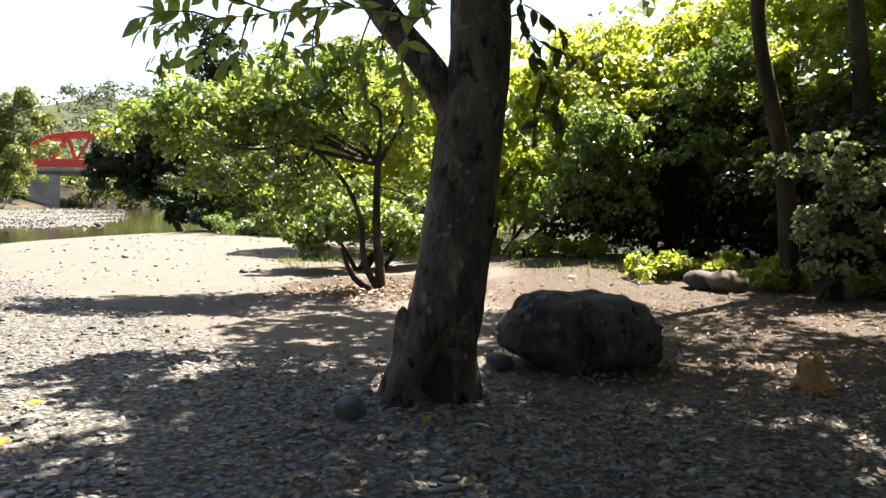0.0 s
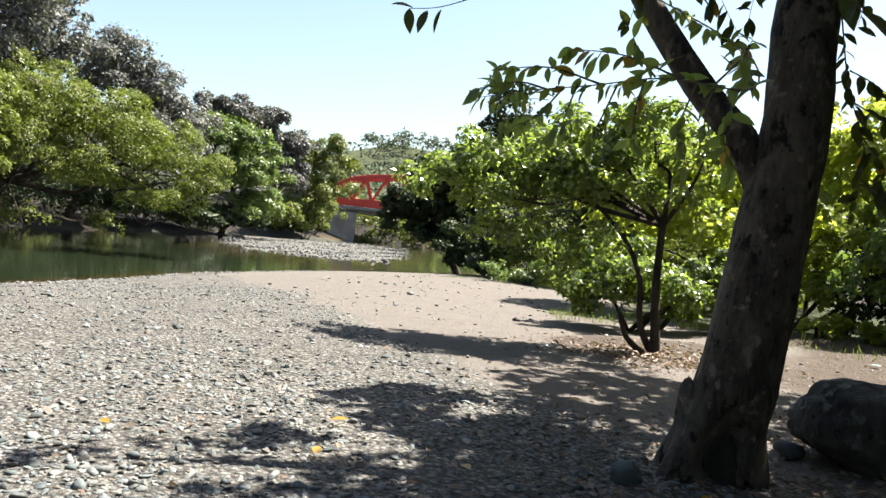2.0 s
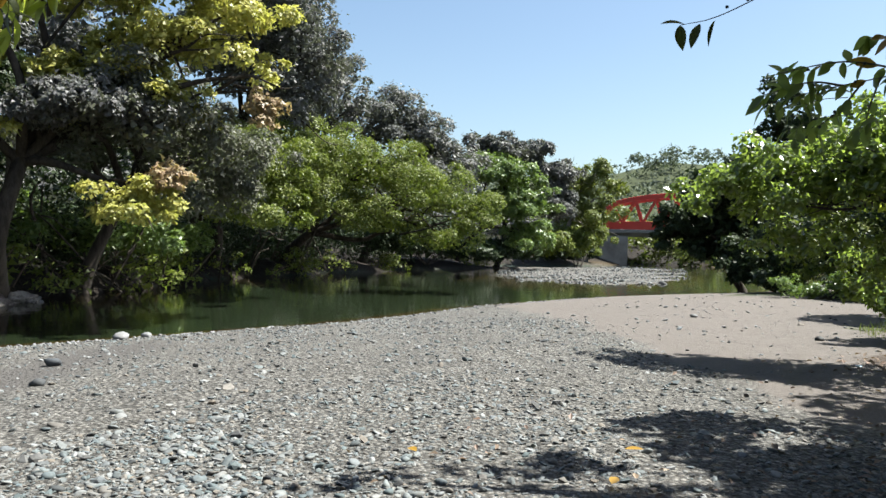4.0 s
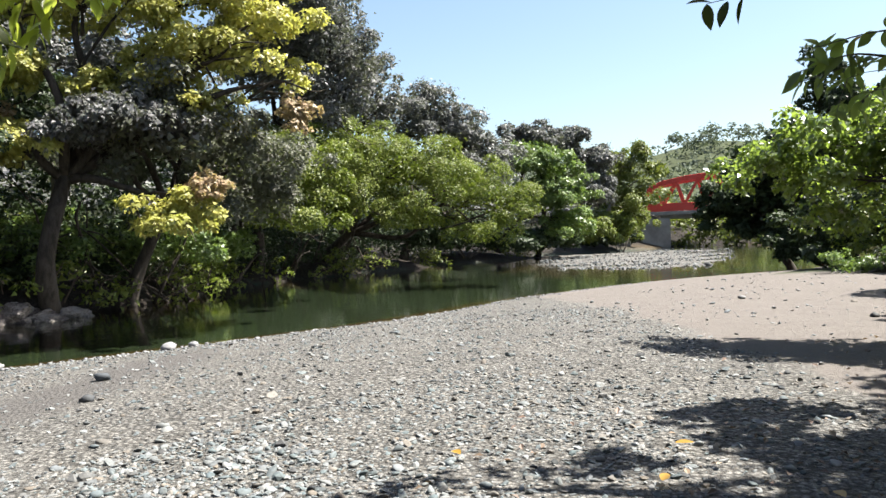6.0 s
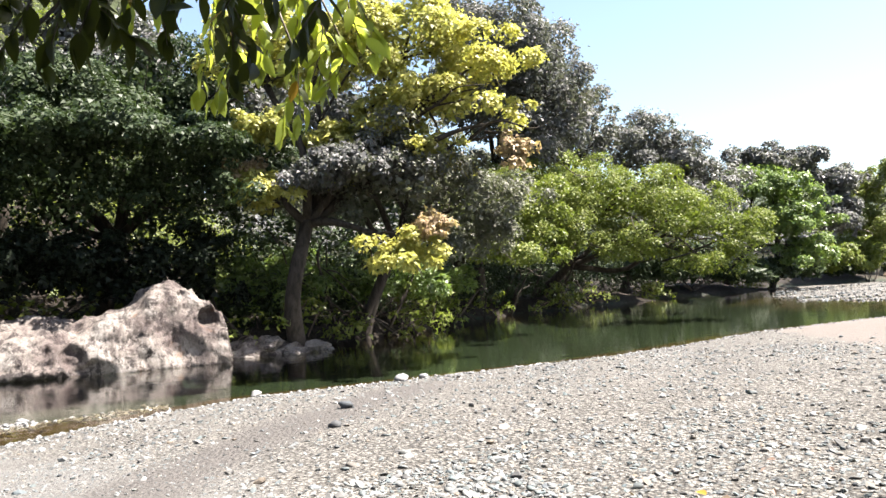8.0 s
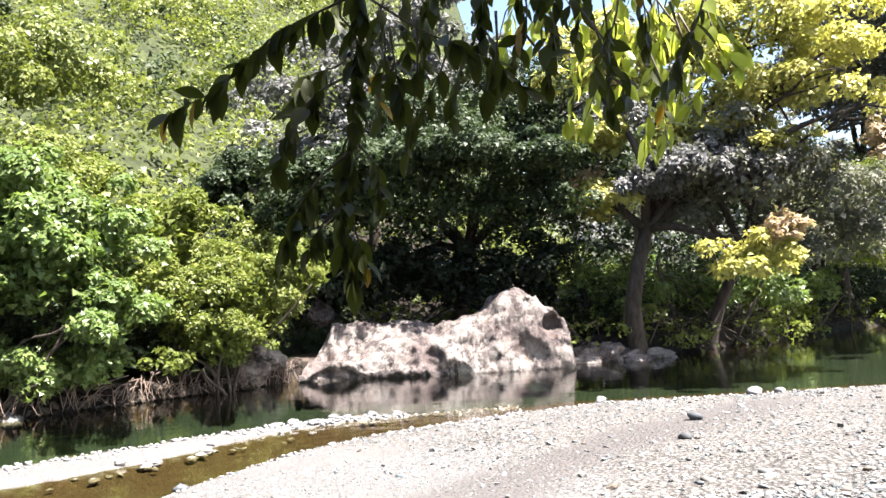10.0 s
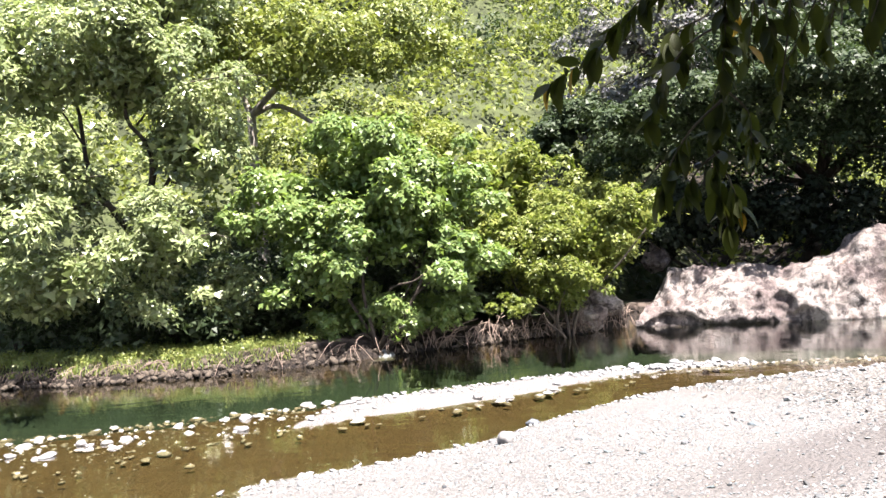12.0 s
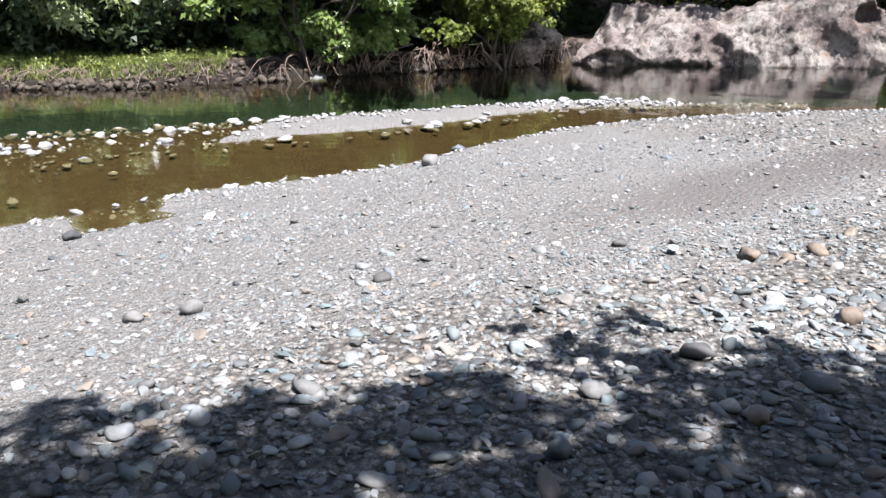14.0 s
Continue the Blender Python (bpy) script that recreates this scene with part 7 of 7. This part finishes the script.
for k in range(60):
    y0 = -17.0 + 9.8 * rng.random()
    p = np.array((float(far_x(y0)) - 0.35, y0, WATER + 0.32 + 0.14 * rng.random()))
    d = np.array((0.10 + 0.35 * rng.random(), rng.normal() * 0.4, -0.12 - 0.28 * rng.random()))
    v, f = tube([p, p + d * 0.4 + (0.06, 0, 0.06), p + d * 0.8 + (0.03, 0, 0.0), p + d], [0.011, 0.009, 0.007, 0.003], 5, 0.05, rng)
    solid("root", v, f, M_ROOT, roots, smooth=True)
n = 700
yy = -18.0 + 16.0 * rng.random(n)
xx = far_x(yy) + 0.05 - 0.6 * rng.random(n)
v, f = scatter_stones(xx, yy, ground_z(xx, yy), 0.03 + 0.10 * rng.random(n) ** 2, rng, 1, 0.7)
tagged(solid("earth_clods", v, f, M_CLOD, smooth=True), "dark earth clods and roots on the bank face", "earth", kind="stuff")


def grass_patch(xs, ys, lengths, label, category="grass"):
    n = len(xs)
    pos = np.stack([xs, ys, ground_z(xs, ys) - 0.01], 1)
    ax = unit(np.stack([rng.normal(size=n) * 0.35, rng.normal(size=n) * 0.35, np.ones(n)], 1))
    nrm = unit(np.cross(ax, rng.normal(size=(n, 3))))
    v, f = leaf_faces(pos, ax, nrm, lengths, lengths * 0.05, 0.1)
    return tagged(solid("grass", v, f, M_GRASS), label, category, kind="stuff")


n = 15000
gy1 = -20.0 + 11.4 * rng.random(n)
gx1 = far_x(gy1) - 0.28 - 3.0 * rng.random(n) ** 1.3
grass_patch(gx1, gy1, 0.07 + 0.20 * rng.random(n) ** 1.5, "green grass on the earth bank above the water")
n = 2600
a, d = rng.random(n) * 6.283, rng.random(n) ** 0.6
gx1, gy1 = np.concatenate([0.6 + 1.0 * d[:900] * np.cos(a[:900]), -2.0 + 1.0 * d[900:1700] * np.cos(a[900:1700]), 3.6 + 2.6 * d[1700:] * np.cos(a[1700:])]), np.concatenate([16.2 + 0.5 * d[:900] * np.sin(a[:900]), 17.4 + 2.6 * d[900:1700] * np.sin(a[900:1700]), 14.4 + 2.0 * d[1700:] * np.sin(a[1700:])])
grass_patch(gx1, gy1, 0.05 + 0.16 * rng.random(n) ** 2, "short bright grass tufts at the thicket edge")


def dry(x, y):
    m = area_masks(x, y)
    dn = x - near_x(y)
    return m, dn


def litter(n, cx, cy, sx, sy, size, material, label):
    x, y = cx + rng.normal(size=n) * sx, cy + rng.normal(size=n) * sy
    pos = np.stack([x, y, ground_z(x, y) + 0.02 + 0.02 * rng.random(n)], 1)
    nrm = unit(np.stack([rng.normal(size=n) * 0.4, rng.normal(size=n) * 0.4, np.ones(n)], 1))
    ax = unit(np.cross(nrm, rng.normal(size=(n, 3))))
    ln = size * (0.6 + 0.8 * rng.random(n))
    v, f = leaf_faces(pos, ax, nrm, ln, ln * 0.28, 0.35)
    tagged(solid("fallen_leaves", v, f, material), label, "leaves", kind="stuff")


litter(2300, 1.7, 5.0, 1.6, 1.3, 0.065, M_LITTER, "dry brown leaves scattered over shaded gravel")
litter(2800, 3.0, 8.0, 2.0, 1.9, 0.06, M_LITTER, "dry brown leaves scattered over bare soil")
litter(500, -0.6, 11.3, 0.7, 0.5, 0.09, M_LITTER, "heap of reddish dry leaves under a small tree")
for k, (px, py) in enumerate(((-1.0, 7.6), (0.2, 5.2), (0.6, 5.1), (0.9, 4.0), (-1.2, 5.0), (-2.3, 5.4), (-2.0, 4.6), (0.75, 3.3), (2.2, 2.6), (-3.4, 4.4))):
    ob = new("yellow_leaf", LEAF_MESHES[3])
    ob.matrix_basis = pose(px, py, g(px, py) + 0.045, 8, -6, 77 * k) @ Matrix.Scale(0.13, 4)
    tagged(ob, "fallen yellow leaf lying on the gravel", "leaf", "fallen yellow leaves")
for k, (px, py, s) in enumerate(((-4.1, 0.7, 0.045), (-3.1, 1.0, 0.045), (-1.9, 11.0, 0.06), (2.4, 12.6, 0.07))):
    bm = bmesh.new()
    bmesh.ops.create_grid(bm, x_segments=8, y_segments=8, size=1.0)
    for q in bm.verts:
        q.co.z = 0.5 * noise.noise(q.co * 1.6 + Vector((k * 3, 0, 0))) + 0.35
        q.co.x *= 1 - 0.3 * abs(q.co.y)
    bmesh.ops.transform(bm, matrix=pose(px, py, g(px, py) + 0.03, 0, 0, 50 * k) @ Matrix.Diagonal((s, s * 0.6, s * 0.5, 1)), verts=bm.verts)
    bmesh.ops.solidify(bm, geom=bm.faces[:], thickness=0.003)
    tagged(part("plastic_scrap", bm, M_PLASTIC, None, "", True), "crumpled pale blue plastic scrap on the ground", "litter", "plastic scraps")


def pebbles(n, x0, x1, y0, y1, lo, hi, level, label, bias=1.0, material=None, soil_too=0.0, flat=0.5, crowd=None):
    x, y = x0 + (x1 - x0) * rng.random(n), y0 + (y1 - y0) * rng.random(n)
    m, dn = dry(x, y)
    p = np.where(dn > 0.05, 1.0, 0.0) * (1 - 0.93 * m["sand"]) * (1 - (1 - soil_too) * m["soil"]) * (1 - 0.75 * m["mud"]) * (1 - 0.6 * np.clip(m["grass"], 0, 1))
    p = p * (1 - 0.8 * m["fine"] * (1 if hi > 0.03 else 0)) * np.clip(0.75 + 0.45 * wave(x, y, 2.3, 11), 0.1, 1)
    if crowd is not None:
        p = p * crowd(x, y)
    keep = rng.random(n) < p
    x, y = x[keep], y[keep]
    size = lo + (hi - lo) * rng.random(len(x)) ** 2.4 * bias
    v, f = scatter_stones(x, y, ground_z(x, y), size, rng, level, flat)
    return tagged(solid("pebbles", v, f, material or M_PEBBLE, smooth=level > 1), label, "gravel", kind="stuff")


nearby = lambda x, y: np.exp(-((x + 1.5) ** 2 + (y - 1.5) ** 2) / 60.0)
pebbles(14500, -5.5, 4.2, -2.8, 7.2, 0.015, 0.036, 1, "small grey pebbles covering the river bank")
pebbles(31000, -5.5, 3.6, -2.8, 6.2, 0.007, 0.017, 0, "fine grey grit between the pebbles")
pebbles(26000, -9.5, -2.6, -4.8, 2.5, 0.007, 0.018, 0, "fine pale grit on the open bank")
pebbles(2600, -6.0, 3.0, -4.5, 8.5, 0.022, 0.052, 2, "rounded grey and brown cobbles on the river bank", crowd=nearby)
pebbles(14500, -14.8, -2.0, -3.0, 16.0, 0.015, 0.042, 1, "grey pebbles on the open gravel bank")
pebbles(9000, -5.4, -1.0, -2.6, 4.0, 0.012, 0.026, 1, "small broken stones between the cobbles", crowd=lambda x, y: smoothstep(-4.3, -3.2, x + 0.88 * y))
pebbles(4600, -5.4, -1.0, -2.4, 4.0, 0.016, 0.046, 2, "coarse rounded cobbles at the edge of the shade", crowd=lambda x, y: smoothstep(-3.9, -2.8, x + 0.88 * y))
pebbles(1500, -15.0, -3.0, -4.0, 24.0, 0.025, 0.065, 1, "scattered larger stones on the open gravel bank")
pebbles(7000, -1.0, 6.5, 5.5, 14.0, 0.008, 0.04, 1, "small stones scattered over bare soil", soil_too=0.9)
n = 520
xx, yy = -11.0 + 12.0 * rng.random(n), 12.5 + 18.0 * rng.random(n)
keep = (xx > near_x(yy) + 0.3) & (xx < 0.5)
xx, yy = xx[keep], yy[keep]
v, f = scatter_stones(xx, yy, ground_z(xx, yy), 0.012 + 0.06 * rng.random(len(xx)) ** 3, rng, 1)
tagged(solid("pebbles", v, f, M_PEBBLE, smooth=True), "stray stones lying on the open sand", "gravel", kind="stuff")
# stones along the water line, on the bar and on the far shoal
n = 1500
yy = -9.5 + 40 * rng.random(n) ** 1.3
xx = near_x(yy) + np.abs(rng.normal(size=n)) * 0.35 - 0.05
v, f = scatter_stones(xx, yy, ground_z(xx, yy), 0.015 + 0.05 * rng.random(n) ** 2, rng, 1)
tagged(solid("pebbles", v, f, M_PALEPEBBLE, smooth=True), "pale pebbles along the edge of the water", "gravel", kind="stuff")
n = 1300
yy = -9.6 + 13.5 * rng.random(n)
xx = np.interp(yy, [-10.2, -8.1, -5.3, -2.2, -0.7, 2.7, 4], [-9.3, -10.4, -12.3, -14.3, -14.85, -15.4, -15.5]) + np.abs(rng.normal(size=n)) * np.interp(yy, [-9, -5, -4, -1, 0, 3], [2.0, 2.0, 0.6, 0.35, 0.3, 0.3])
keep = xx < near_x(yy) - 0.1
xx, yy = xx[keep], yy[keep]
size = 0.015 + 0.05 * rng.random(len(xx)) ** 1.8
v, f = scatter_stones(xx, yy, np.maximum(ground_z(xx, yy), WATER - 0.04), size, rng, 1, 0.55)
tagged(solid("pebbles", v, f, M_PALEPEBBLE, smooth=True), "pale cobbles of the bar in the shallows", "gravel", kind="stuff")
n = 4500
yy = 40 + 46 * rng.random(n) ** 1.4
xx = -41 + 24 * rng.random(n)
keep = shoal(xx, yy) > 0.4
xx, yy = xx[keep], yy[keep]
v, f = scatter_stones(xx, yy, ground_z(xx, yy), 0.04 + 0.11 * rng.random(len(xx)) ** 2, rng, 1, 0.5)
tagged(solid("pebbles", v, f, M_PEBBLE, smooth=True), "pale stones of the shoal far up the river", "gravel", kind="stuff")
